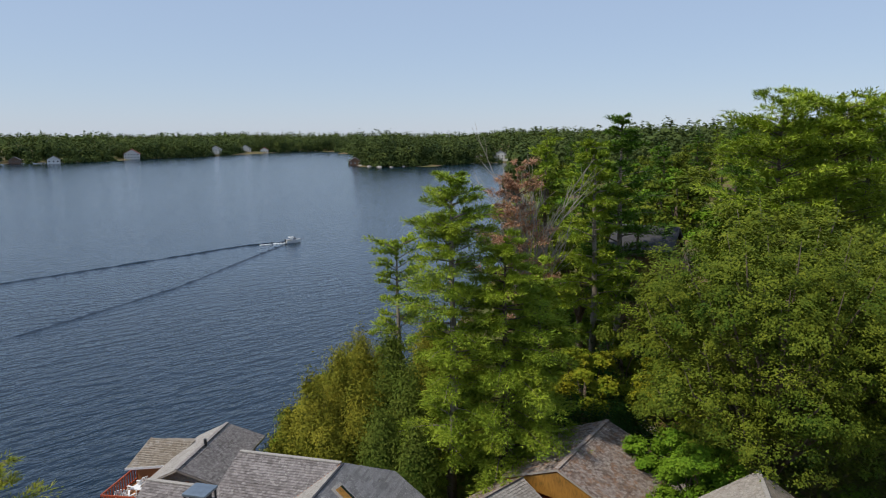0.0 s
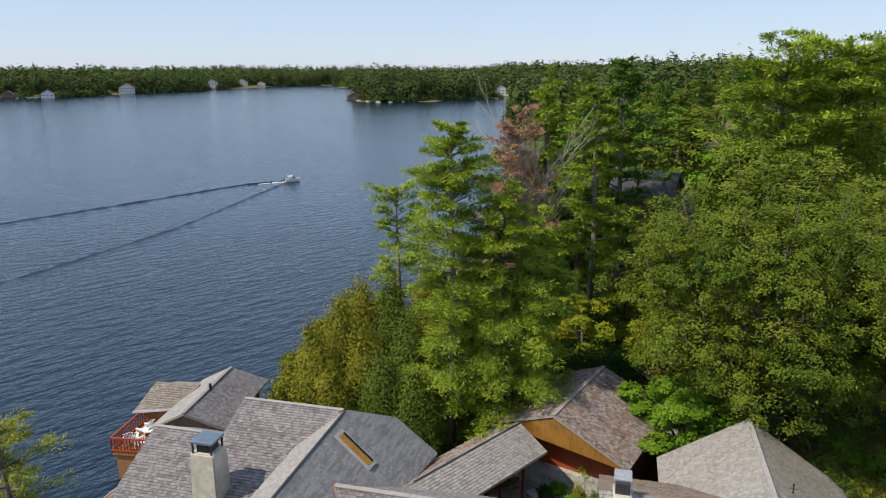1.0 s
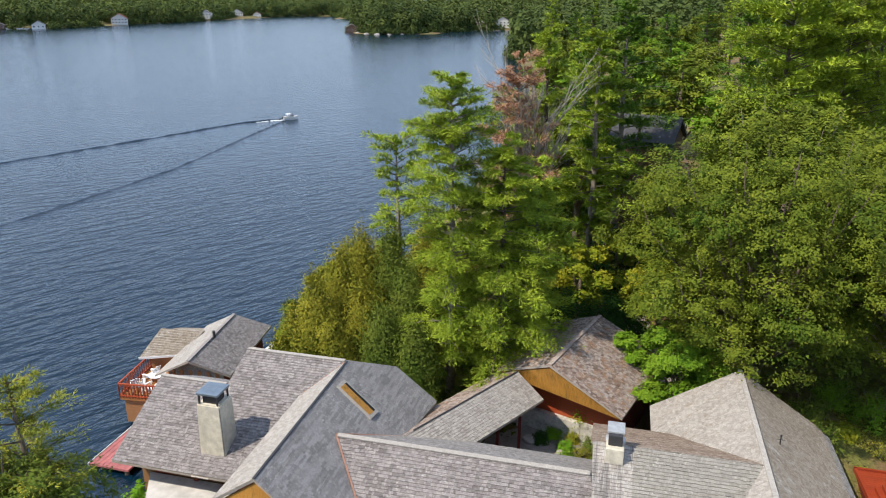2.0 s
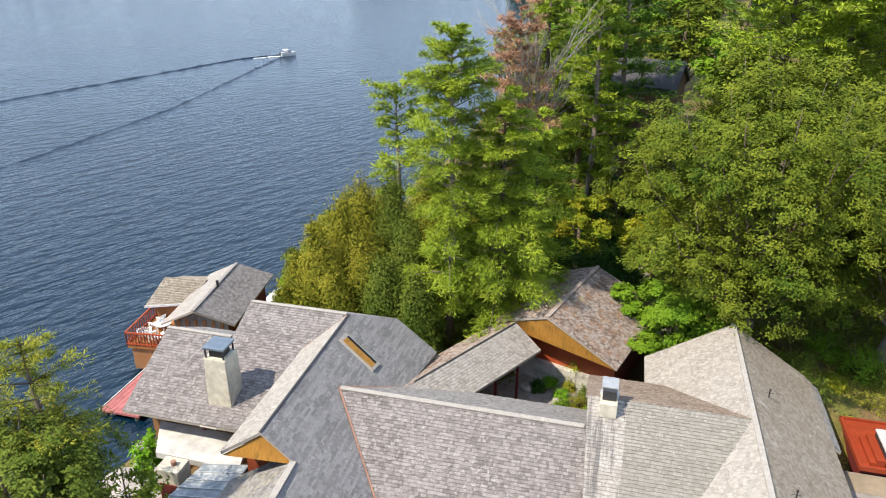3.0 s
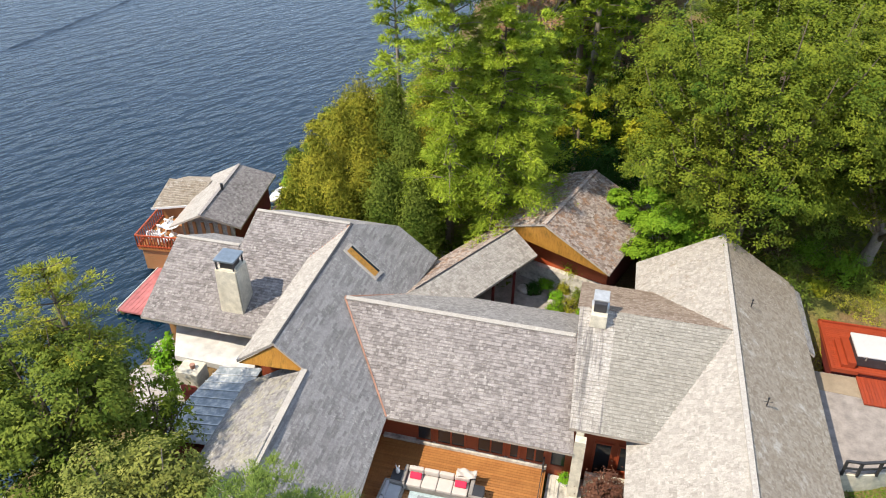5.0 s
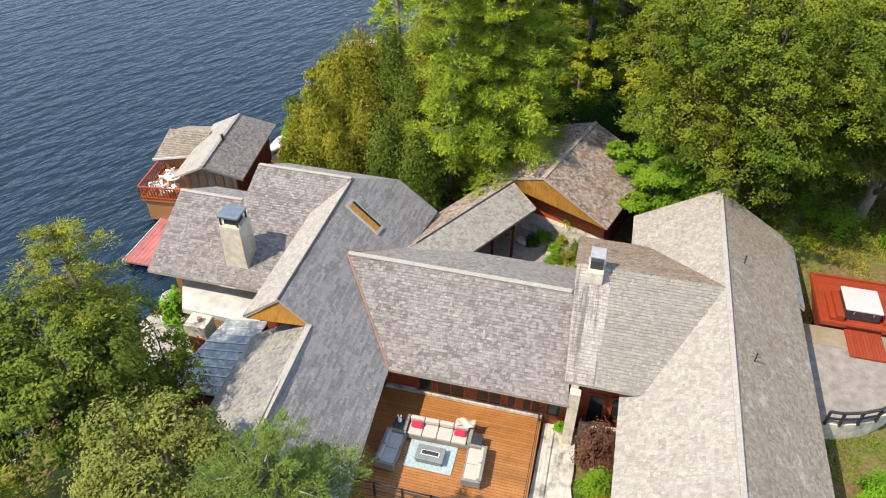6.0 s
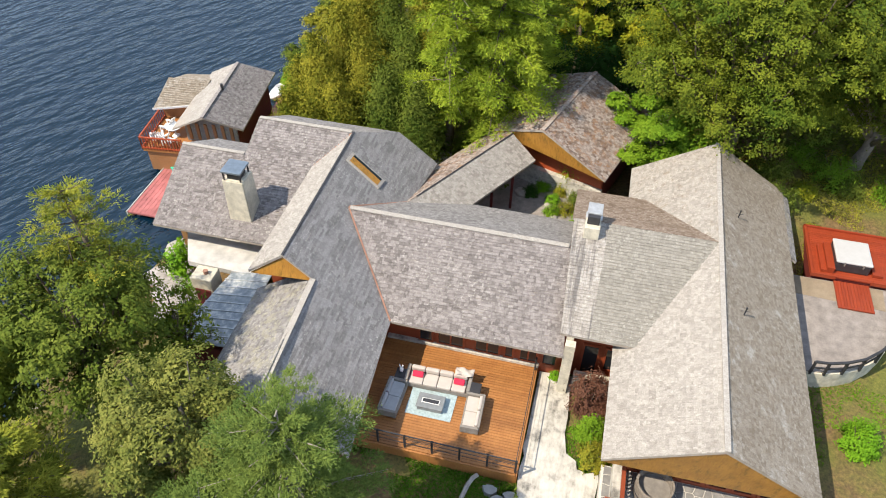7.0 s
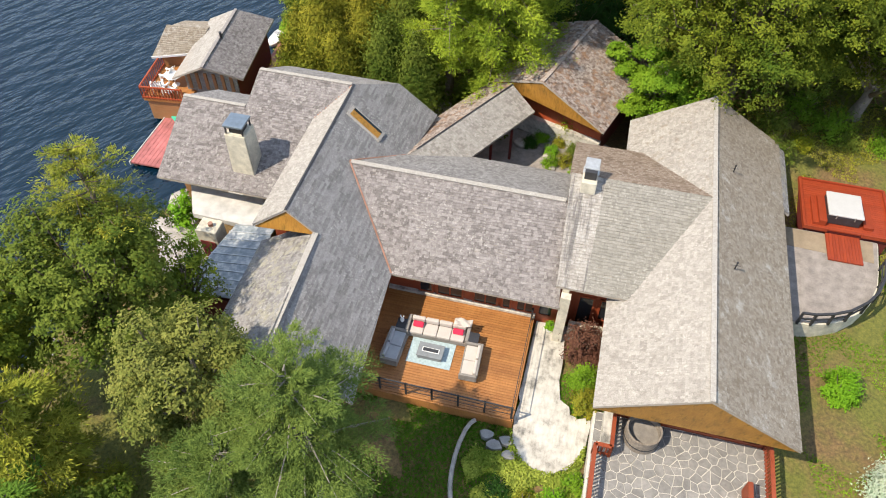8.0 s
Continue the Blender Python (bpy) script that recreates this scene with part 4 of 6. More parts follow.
part("body", tube([(0, 0, 0), (0, 0, 0.12), (0, 0, 0.24), (0, 0, 0.3)], [0.07, 0.1, 0.08, 0.03], 10), M_WHITE, pot, smooth=True)
for sx in (-0.06, 0.06):
    part("ear", tube([(sx * 0.6, 0, 0.28), (sx * 1.3, 0, 0.42), (sx * 1.2, 0, 0.5)], [0.02, 0.035, 0.01], 6), M_WHITE, pot)
towel = bmesh.new()
bmesh.ops.create_grid(towel, x_segments=9, y_segments=5, size=1.0)
for vtx in towel.verts:
    vtx.co = Vector((vtx.co.x * 0.42, vtx.co.y * 0.2, 0.10 + 0.06 * math.sin(vtx.co.x * 5 + vtx.co.y * 3) + 0.04 * math.cos(vtx.co.y * 6)))
bmesh.ops.solidify(towel, geom=towel.faces[:], thickness=0.03)
tagged(part("blanket", towel, M_FABRIC, None, at=on_deck(1.15, -0.25, 5.72), turn=TURN, smooth=True), "crumpled white blanket thrown over the sofa back", "blanket")
tagged(part("rug", box(-1.03, 1.03, -0.73, 0.73, 0.005, 0.03), M_RUG, None, at=on_deck(0, -1.75), turn=TURN), "pale blue patterned outdoor rug on the deck", "rug")
pit = thing("fire_table", on_deck(0.0, -1.85, 5.13), TURN, "grey rectangular fire table with a dark burner slot", "fire table")
part("body", box(-0.56, 0.56, -0.34, 0.34, 0, 0.24, 0.03), M_SLATE, pit)
part("top", box(-0.6, 0.6, -0.38, 0.38, 0.24, 0.31, 0.02), M_SLATE, pit)
part("burner", box(-0.36, 0.36, -0.09, 0.09, 0.311, 0.335), M_DARKMETAL, pit)
part("trim", box(-0.4, 0.4, -0.12, 0.12, 0.306, 0.318), M_WHITE, pit)

# ---- hot tub deck east of the house ----
tubdeck = thing("tub_deck", hw(0, 0, 0), TURN, "low red-stained deck around a hot tub", "deck")
for i in range(24):
    v0 = 9.5 + i * 0.15
    part("plank", box(16.65, 20.9, v0, v0 + 0.14, 6.42, 6.5), M_REDDECK, tubdeck)
part("frame", box(16.7, 20.85, 9.55, 13.0, 5.2, 6.415), M_DARKRED, tubdeck)
for i in range(11):
    u0 = 17.78 + i * 0.15
    part("plank", box(u0, u0 + 0.14, 7.65, 9.45, 6.22, 6.3), M_REDDECK, tubdeck)
tubdeck.location = (tubdeck.location.x * 1.02, tubdeck.location.y * 1.02, -0.5 * K)
tubdeck.scale = (1.02, 1.02, 1)
part("step", box(17.1, 17.7, 9.7, 11.6, 6.5, 6.68), M_REDDECK, tubdeck)
part("step", box(17.35, 17.7, 9.7, 11.6, 6.68, 6.86), M_REDDECK, tubdeck)
part("step", box(19.55, 20.0, 9.9, 11.5, 6.5, 6.68), M_REDDECK, tubdeck)
for u0, u1, v0, v1 in ((16.62, 16.75, 9.5, 13.05), (16.62, 20.9, 13.0, 13.1), (20.85, 20.98, 9.5, 13.05), (16.62, 17.8, 9.4, 9.5), (19.45, 20.98, 9.4, 9.5)):
    part("curb", box(u0, u1, v0, v1, 6.4, 6.62), M_REDDECK, tubdeck)
tub = thing("hot_tub", [c * 1.02 for c in hw(18.53, 10.72)[:2]] + [6.0], TURN, "square black hot tub with a white padded cover", "hot tub")
part("shell", box(-0.84, 0.84, -0.8, 0.9, 0, 0.6, 0.08), M_DARKMETAL, tub)
part("cover", box(-0.87, 0.87, -0.84, 0.94, 0.6, 0.72, 0.07), M_VINYL, tub, "white padded cover")
for sx in (-0.45, 0.45):
    part("strap", box(sx - 0.03, sx + 0.03, -0.86, -0.82, 0.45, 0.68), M_WICKER, tub)

# curved stone terrace beside the great wing
curve = [(15.2, 10.05), (15.2, 3.9), (16.3, 3.8), (16.9, 3.85), (17.7, 4.1), (18.5, 4.5), (19.3, 5.2), (19.9, 6.0), (20.3, 7.0), (20.5, 8.2), (20.7, 10.05)]
terrace = thing("terrace", hw(0, 0, 0), TURN, "curved paved terrace on a pale stone retaining wall", "terrace")
part("retaining_wall", prism(curve, 3.6, 5.62), M_STONE, terrace)
part("paving", prism([(16.0 if i < 2 else u * 0.997, v + 0.08 if 1 < i < 9 else v) for i, (u, v) in enumerate(curve)], 5.6, 5.68), M_PAVER, terrace)
part("gravel_strip", prism([(16.0, 8.75), (20.3, 8.55), (20.4, 10.0), (16.0, 10.0)], 5.6, 5.7), M_SAND, terrace, "sandy strip before the red deck")
pts = curve[2:10]
for i, (u, v) in enumerate(pts):
    part("rail_post", box(u - 0.05, u + 0.05, v - 0.05, v + 0.05, 5.6, 6.45), M_DARKMETAL, terrace)
for (a, b_), (c, d) in zip(pts, pts[1:]):
    for z in (6.45, 6.05):
        part("rail", beam((a, b_, z), (c, d, z), 0.12 if z > 6.2 else 0.06, 0.07), M_DARKMETAL, terrace)

# flagstone terrace in front of the great wing
flag = thing("flagstone_terrace", hw(0, 0, 0), TURN, "flagstone terrace with red railings below the gable", "terrace")
part("bed", box(7.6, 14.8, -9.0, -2.95, 3.6, 5.27), M_MORTAR, flag)
rail_red = [((7.75, -4.9), (7.75, -9.0)), ((7.75, -4.9), (8.4, -4.9)), ((8.4, -4.9), (8.4, -3.0)), ((14.7, -3.0), (14.7, -9.0))]
for a, b_ in rail_red:
    part("rail", beam((*a, 6.15), (*b_, 6.15), 0.16, 0.07), M_RED, flag)
    part("rail", beam((*a, 5.45), (*b_, 5.45), 0.06, 0.07), M_RED, flag)
    n = max(2, int((Vector(a) - Vector(b_)).length / 0.16))
    for i in range(n + 1):
        x, y = a[0] + (b_[0] - a[0]) * i / n, a[1] + (b_[1] - a[1]) * i / n
        w = 0.06 if i in (0, n) else 0.025
        part("baluster", box(x - w, x + w, y - w, y + w, 5.27, 6.12), M_RED, flag)
part("post", box(13.75, 13.95, -6.5, -5.0, 5.27, 6.15, 0.02), M_RED, flag)
part("pier", box(8.0, 8.35, -4.85, -3.0, 4.2, 5.9, 0.02), M_CONCRETE, flag)
vat = thing("round_vat", hw(9.65, -3.75, 5.27), TURN, "large round grey wooden vat on the flagstones", "vat")
for i in range(28):
    a0, a1 = 6.2832 * i / 28, 6.2832 * (i + 0.94) / 28
    q = [(r * math.cos(a), r * math.sin(a)) for r, a in ((0.74, a0), (0.74, a1), (0.66, a1), (0.66, a0))]
    part("stave", prism(q, 0, 0.85), M_PALEBARK, vat)
part("floor", tube([(0, 0, 0.3), (0, 0, 0.42)], [0.665, 0.665], 28), M_WICKER, vat, "grey boarded bottom of the vat")
part("hoop", tube([(0, 0, 0.3), (0, 0, 0.36)], [0.76, 0.76], 28), M_DARKMETAL, vat)

# pale walk beside the deck, with lawn kerb and stepping stones
walkway = thing("pathway", hw(0, 0, 0), TURN, "stained pale concrete path beside the deck", "path")
edge = [(4.4, 1.5), (5.9, 1.5), (6.0, -2.2), (6.9, -3.2), (7.6, -3.1), (7.5, -4.6), (6.9, -5.6), (6.0, -6.1), (5.0, -5.8), (4.35, -4.8), (4.35, -2.0)]
worn = []                                              # broken, uneven outline of the pour
for k, (u, v) in enumerate(edge):
    u1, v1 = edge[(k + 1) % len(edge)]
    for s in range(5):
        f = s / 5
        j = 0.0 if k in (0, 10) else 0.06 * math.sin(7.1 * k + 2.3 * s) + 0.05 * math.sin(3.7 * s + k)
        worn.append((u + (u1 - u) * f + j * 0.6, v + (v1 - v) * f + j))
part("slab", prism(worn, 4.4, 4.72), M_CONCRETE, walkway)
for i, (u, v, r) in enumerate(((4.2, -5.0, 0.32), (3.7, -5.3, 0.34), (3.3, -4.9, 0.3), (4.4, -5.6, 0.3))):
    part("stepping_stone", prism([(u + r * math.cos(a + i) * (1 + 0.2 * math.sin(3 * a)), v + 0.7 * r * math.sin(a + i)) for a in np.arange(0, 6.28, 0.7)], 4.4, 4.75), M_FLAG, walkway)
arc = [(2.75 - 0.55 * math.sin(a), -6.3 - 2.0 * math.cos(a)) for a in np.linspace(0.3, 3.0, 9)]
bm = bmesh.new()
tube([(u, v, 4.62) for u, v in arc], [0.1] * len(arc), 6, bm)
part("kerb", bm, M_ROCK, walkway, "grey curved stone kerb")

# garden court between the wings
court = thing("courtyard", hw(0, 0, 0), TURN, "small gravel and stone garden court", "courtyard")
part("paving", prism([(-1.5, 8.3), (5.2, 8.3), (7.2, 15.0), (2.8, 17.2), (-1.0, 14.0)], 4.3, 4.62), M_PAVER, court)
rr = random.Random(5)
for i in range(9):
    u, v, r = rr.uniform(1.2, 5.2), rr.uniform(12.4, 16.2), rr.uniform(0.15, 0.4)
    bm = bmesh.new()
    bmesh.ops.create_icosphere(bm, subdivisions=2, radius=r)
    for vtx in bm.verts:
        vtx.co *= 1 + 0.25 * noise.noise(vtx.co * 4 + Vector((i, 0, 0)))
        vtx.co.z *= 0.6
    tagged(part("boulder", bm, M_ROCK, None, at=hw(u, v, 4.62 + r * 0.3), turn=i), "pale rounded garden boulder in the court", "boulder", "court boulders")
road = prism([hw(4.2, 24.0)[:2], hw(7.4, 22.5)[:2], hw(8.2, 19.0)[:2], hw(9.6, 22.5)[:2], hw(11.0, 34.0)[:2], hw(7.0, 34.0)[:2]], 4.6, 5.02)
tagged(part("road", road, M_PAVER), "grey gravel drive behind the garage", "road", kind="structure")

# golden boarded gable panels under the verges
def gable_panel(a, b_, apex, parent, inset):
    """A thin boarded triangle between two eave corners and the apex, moved back by inset."""
    bm = bmesh.new()
    d = Vector(inset)
    P = [Vector(p) + d - Vector((0, 0, 0.2)) for p in (a, b_, apex)]
    Q = [p + d.normalized() * 0.06 for p in P]
    f = [bm.verts.new(p) for p in P]
    g = [bm.verts.new(p) for p in Q]
    bm.faces.new(f)
    bm.faces.new(g[::-1])
    for i in range(3):
        bm.faces.new((f[i], f[(i + 1) % 3], g[(i + 1) % 3], g[i]))
    return part("gable_panel", bm, M_SOFFIT, parent, "golden boarded gable panel")


gable_panel((7.35, -4.25, 7.78), (15.3, -3.95, 7.42), (RU, -4.68, RZ), house, (0, 0.06, 0))
gable_panel((-8.6, -0.16, 9.8), (-5.75, 0.1, 9.75), (XU, 0.25, XZ), house, (0, 0.06, 0))
gable_panel((-3.2, 0.4, 7.95), (4.0, -0.1, 7.6), (0, 0, 9.3), garage, (0, 0.06, 0))


# ---- plants ----
def scatter_leaves(name, P, N, length, width, material, parent, rng, label="", kind="", along=None):
    """Many small pointed leaves at the places P, facing roughly along N, as one mesh; length and width may differ leaf by leaf."""
    n = len(P)
    R_ = rng.normal(size=(n, 3))
    N = N + 0.3 * rng.normal(size=(n, 3))
    N /= np.linalg.norm(N, axis=1, keepdims=True) + 1e-9
    A = np.cross(N, R_) if along is None else along + 0.25 * R_ * np.linalg.norm(along, axis=1, keepdims=True)
    A /= np.linalg.norm(A, axis=1, keepdims=True) + 1e-9
    B_ = np.cross(N, A)
    B_ /= np.linalg.norm(B_, axis=1, keepdims=True) + 1e-9
    s = rng.uniform(0.7, 1.3, (n, 1))
    a, b_ = A * length * s * 0.5, B_ * width * s * 0.5
    skew = rng.uniform(-0.6, 0.6, (n, 1))
    V = np.stack([P - a + b_, P + a + b_ * skew, P - a * 0.6 - b_], axis=1).reshape(-1, 3) * K
    me = bpy.data.meshes.new(name)
    me.vertices.add(3 * n)
    me.vertices.foreach_set("co", V.ravel())
    me.loops.add(3 * n)
    me.loops.foreach_set("vertex_index", np.arange(3 * n, dtype=np.int32))
    me.polygons.add(n)
    me.polygons.foreach_set("loop_start", np.arange(0, 3 * n, 3, dtype=np.int32))
    me.update(calc_edges=True)
    me.materials.append(material)
    ob = new(name, me)
    ob.parent = parent
    return tagged(ob, label, kind=kind)


def needle_tufts(C, D, count, reach, rng):
    """Needle places and directions round tuft centres C that point along D."""
    n = len(C)
    off = rng.normal(size=(n, count, 3))
    off /= np.linalg.norm(off, axis=2, keepdims=True)
    off = off * rng.uniform(0.25, 1.0, (n, count, 1)) * reach[:, None, None]
    off[:, :, 2] *= 0.6
    P = C[:, None, :] + off
    N = np.tile(np.array([0, 0, 1.0]), (n * count, 1)) + 0.3 * off.reshape(-1, 3)
    return P.reshape(-1, 3), N, (off + 0.5 * reach[:, None, None] * D[:, None, :]).reshape(-1, 3)


def broadleaf(name, at, height, radius, material, label, seed, base=0.35, lobes=16, clumps=34, leaves=46, leaf=0.2, bark=None, squash=1.0, category="tree", group="", limb=0.3, inner=90):
    """A leafy tree: forked trunk and limbs, and a lumpy crown of leaf clumps, dense within."""
    leaves, leaf = (int(leaves * 1.25), leaf * 0.95) if leaf < 0.4 else (int(leaves * 2.0), leaf * 0.64)
    rng = np.random.default_rng(seed)
    tree = thing(name, at, 0, label, category, group)
    cz0 = height * base
    mid = (cz0 + height) / 2
    hz_ = (height - cz0) / 2
    lob = []
    for i in range(lobes):
        a = i * 2.4 + rng.uniform(-0.4, 0.4)
        f = (i + 0.5) / lobes
        zz = -0.75 + 1.55 * f
        rr_ = math.sqrt(max(0.0, 1 - zz * zz * 0.85)) * rng.uniform(0.42, 0.86)
        lob.append((math.cos(a) * rr_ * radius, math.sin(a) * rr_ * radius, mid + zz * hz_ * 0.8, radius * rng.uniform(0.2, 0.42)))
    bm = bmesh.new()
    lean = rng.uniform(-0.04, 0.04, 2) * height
    tr = 0.02 * height + 0.06
    fork = cz0 * rng.uniform(0.7, 0.95) + 0.3
    tube([(0, 0, -0.4), (lean[0] * 0.3, lean[1] * 0.3, fork * 0.5), (lean[0] * 0.6, lean[1] * 0.6, fork), (lean[0], lean[1], mid + hz_ * 0.4)], [tr * 1.35, tr, tr * 0.85, tr * 0.25], 8, bm)
    for x, y, z, r_ in lob:
        s = (lean[0] * 0.6, lean[1] * 0.6, min(fork + rng.uniform(0, 0.3) * (z - fork), z))
        m_ = ((s[0] + x) / 2 + rng.uniform(-0.3, 0.3), (s[1] + y) / 2 + rng.uniform(-0.3, 0.3), (s[2] + z) / 2 + 0.06 * height * rng.uniform(0, 1))
        tube([s, m_, (x, y, z), (x * 1.12, y * 1.12, z + r_ * 0.6)], [tr * limb * 1.2, tr * limb * 0.8, tr * limb * 0.4, 0.012], 5, bm)
    part("trunk", bm, bark or M_BARK, tree, smooth=True)
    Ps, Ns = [], []
    for x, y, z, r_ in lob:
        d = rng.normal(size=(clumps, 3))
        d[:, 2] = np.abs(d[:, 2]) * 0.9 - 0.35
        d /= np.linalg.norm(d, axis=1, keepdims=True)
        c = np.array([x, y, z]) + d * r_ * rng.uniform(0.65, 1.12, (clumps, 1)) * np.array([1, 1, 0.82 * squash])
        size = (0.10 + r_ * 0.045) * rng.uniform(0.7, 1.35, (clumps, 1, 1)) * max(1.0, (leaf / 0.17) ** 0.6)
        o = rng.normal(size=(clumps, leaves, 3)) * size * np.array([1, 1, 0.62])
        Ps.append((c[:, None, :] + o).reshape(-1, 3))
        Ns.append((np.repeat(d, leaves, axis=0) * 0.8 + np.array([0, 0, 0.7])))
    outer = sum(len(p) for p in Ps)
    for x, y, z, r_ in lob:                            # oversized leaves inside each bough, added to block light and darken the gaps
        Ps.append(np.array([x, y, z - 0.1 * r_]) + rng.normal(size=(inner, 3)) * r_ * 0.34)
        Ns.append(np.tile(np.array([0, 0, 1.0]), (inner, 1)))
    size = np.full((sum(len(p) for p in Ps), 1), leaf)
    size[outer:] = max(0.2, leaf * 1.5)
    scatter_leaves("crown", np.concatenate(Ps), np.concatenate(Ns), size, size * 0.66, material, tree, rng)
    return tree


def pine(name, at, height, radius, material, label, seed, bare=0.25, whorl=0.75, per=6, tufts=5, needles=22, droop=0.12, shape=0.75, length=0.26, sparse=0.0, bark=None, group="", flat=1.0):
    """A pine: straight trunk, whorls of near-level limbs, and flat plumes of needles along them."""
    needles, length = (int(needles * 1.35), length * 0.88) if length < 0.5 else (int(needles * 2.2), length * 0.56)
    rng = np.random.default_rng(seed)
    tree = thing(name, at, 0, label, "tree", group)
    tr = 0.0095 * height + 0.05
    bm = bmesh.new()
    tube([(0, 0, -0.4), (0.01 * height, 0, height * 0.4), (0, 0.01 * height, height * 0.75), (0, 0, height * 0.985)], [tr * 1.3, tr, tr * 0.55, 0.02], 8, bm)
    C, D, S = [], [], []
    z = height * bare
    while z < height * 0.97:
        f = (z - height * bare) / (height * (1 - bare))
        env = radius * ((1 - f) ** shape * 0.94 + 0.06) * min(1.0, 0.45 + 2.2 * f)
        n = per if f < 0.85 else 4
        a0 = rng.uniform(0, 6.28)
        for i in range(n):
            if rng.random() < sparse:
                continue
            a = a0 + 6.2832 * i / n + rng.uniform(-0.35, 0.35)
            ln = env * rng.uniform(0.42, 1.3)
            zz = z + rng.uniform(-1.0, 1.0) * whorl
            rise = ln * (0.28 * f - droop + rng.uniform(-0.08, 0.08))
            tip = np.array([math.cos(a) * ln, math.sin(a) * ln, zz + rise])
            root = np.array([0, 0, zz])
            bend = root + (tip - root) * 0.55 + np.array([0, 0, 0.06 * ln])
            tube([tuple(root), tuple(bend), tuple(tip)], [tr * 0.24 * (1 - 0.6 * f) + 0.012, 0.024, 0.007], 4, bm)
            k = max(2, int(tufts * (0.5 + ln / radius)))
            for j in range(k):
                g = 0.32 + 0.68 * (j + rng.uniform(0, 1)) / k
                p = root * (1 - g) ** 2 + 2 * bend * g * (1 - g) + tip * g * g
                side = np.array([-math.sin(a), math.cos(a), 0]) * rng.uniform(-1, 1) * ln * 0.24 * (1.15 - abs(g - 0.6))
                C.append(p + side + np.array([0, 0, 0.05]))
                S.append((0.2 + 0.12 * ln) * rng.uniform(0.65, 1.4))
                D.append((math.cos(a), math.sin(a), 0.2))
        z += whorl * rng.uniform(0.8, 1.2) * (1 - 0.3 * f - 0.4 * f ** 4)
    for f in np.arange(0.9, 1.0, 0.02):                # the leader is clothed to its tip
        C.append((0, 0, height * f))
        D.append((0, 0, 1.0))
        S.append(0.3 * (1.6 - f))
    part("trunk", bm, bark or M_BARK, tree, smooth=True)
    P, N, L_ = needle_tufts(np.array(C), np.array(D), needles, np.minimum(np.array(S), 0.74) * flat, rng)
    scatter_leaves("crown", P, N, length * 1.15, length * 0.34, material, tree, rng, along=L_)
    return tree


def bare_tree(at, height, spread, label, seed):
    """A leafless tree: the trunk forks again and again into a fan of thin upright twigs."""
    rnd = random.Random(seed)
    tree = thing("dead_tree", at, 0, label, "tree")
    trunk, twigs = bmesh.new(), bmesh.new()
    tube([(0, 0, -0.4), (0.1, 0.1, height * 0.3), (0, 0, height * 0.5)], [0.3, 0.22, 0.16], 8, trunk)
    live = [(Vector((0, 0, height * (0.36 + 0.014 * k))), Vector((spread * math.cos(2.4 * k), spread * math.sin(2.4 * k), 1.0)).normalized(), height * 0.2, 0.085) for k in range(16)]
    for _ in range(4):
        grown = []
        for p, d, ln, r_ in live:
            ln *= rnd.uniform(0.75, 1.2)
            bend = Vector((rnd.uniform(-0.12, 0.12), rnd.uniform(-0.12, 0.12), 0.06))
            mid, end = p + d * ln * 0.5, p + (d + bend).normalized() * ln
            tube([p, mid, end], [r_, r_ * 0.8, r_ * 0.6], 4, twigs)
            for f in (0.45, 0.75, 1.0):
                side = Vector((rnd.uniform(-0.5, 0.5), rnd.uniform(-0.5, 0.5), rnd.uniform(-0.05, 0.3)))
                grown.append((p + (end - p) * f, (d + side).normalized(), ln * 0.66, max(0.014, r_ * 0.55)))
        live = grown
    part("trunk", trunk, M_PALEBARK, tree, smooth=True)
    part("branchwork", twigs, M_SILVER, tree)
    return tree


def cedar(name, at, height, radius, material, label, seed, leaves=5200, leaf=0.17, group="", category="tree"):
    """A narrow cone of upright sprays."""
    rng = np.random.default_rng(seed)
    tree = thing(name, at, 0, label, category, group)
    part("trunk", tube([(0, 0, -0.3), (0, 0, height * 0.95)], [0.012 * height + 0.05, 0.02], 7), M_BARK, tree)
    n = 150
    f = rng.uniform(0, 1, n) ** 0.8
    a = rng.uniform(0, 6.2832, n)
    env = radius * np.minimum(1, 0.5 + 2.5 * f) * (1 - f) ** 0.65 * rng.uniform(0.65, 1.15, n)
    c = np.c_[np.cos(a) * env, np.sin(a) * env, height * (0.06 + 0.92 * f)]
    k = leaves // n
    o = rng.normal(size=(n, k, 3)) * np.array([0.19, 0.19, 0.4]) * (0.45 + 0.55 * radius)
    P = (c[:, None, :] + o).reshape(-1, 3)
    N = np.repeat(np.c_[np.cos(a), np.sin(a), np.full(n, 0.55)], k, axis=0)
    # oversized leaves added inside the cone to keep light out of its core
    deep = 260
    fd, ad = rng.uniform(0.02, 0.85, deep), rng.uniform(0, 6.2832, deep)
    ed = radius * (1 - fd) * rng.uniform(0.1, 0.55, deep)
    P = np.concatenate([P, np.c_[np.cos(ad) * ed, np.sin(ad) * ed, height * fd]])
    N = np.concatenate([N, np.tile(np.array([0, 0, 1.0]), (deep, 1))])
    size = np.full((len(P), 1), leaf)
    size[-deep:] = 0.55
    scatter_leaves("crown", P, N, size * 1.3, size * 0.6, material, tree, rng)
    return tree


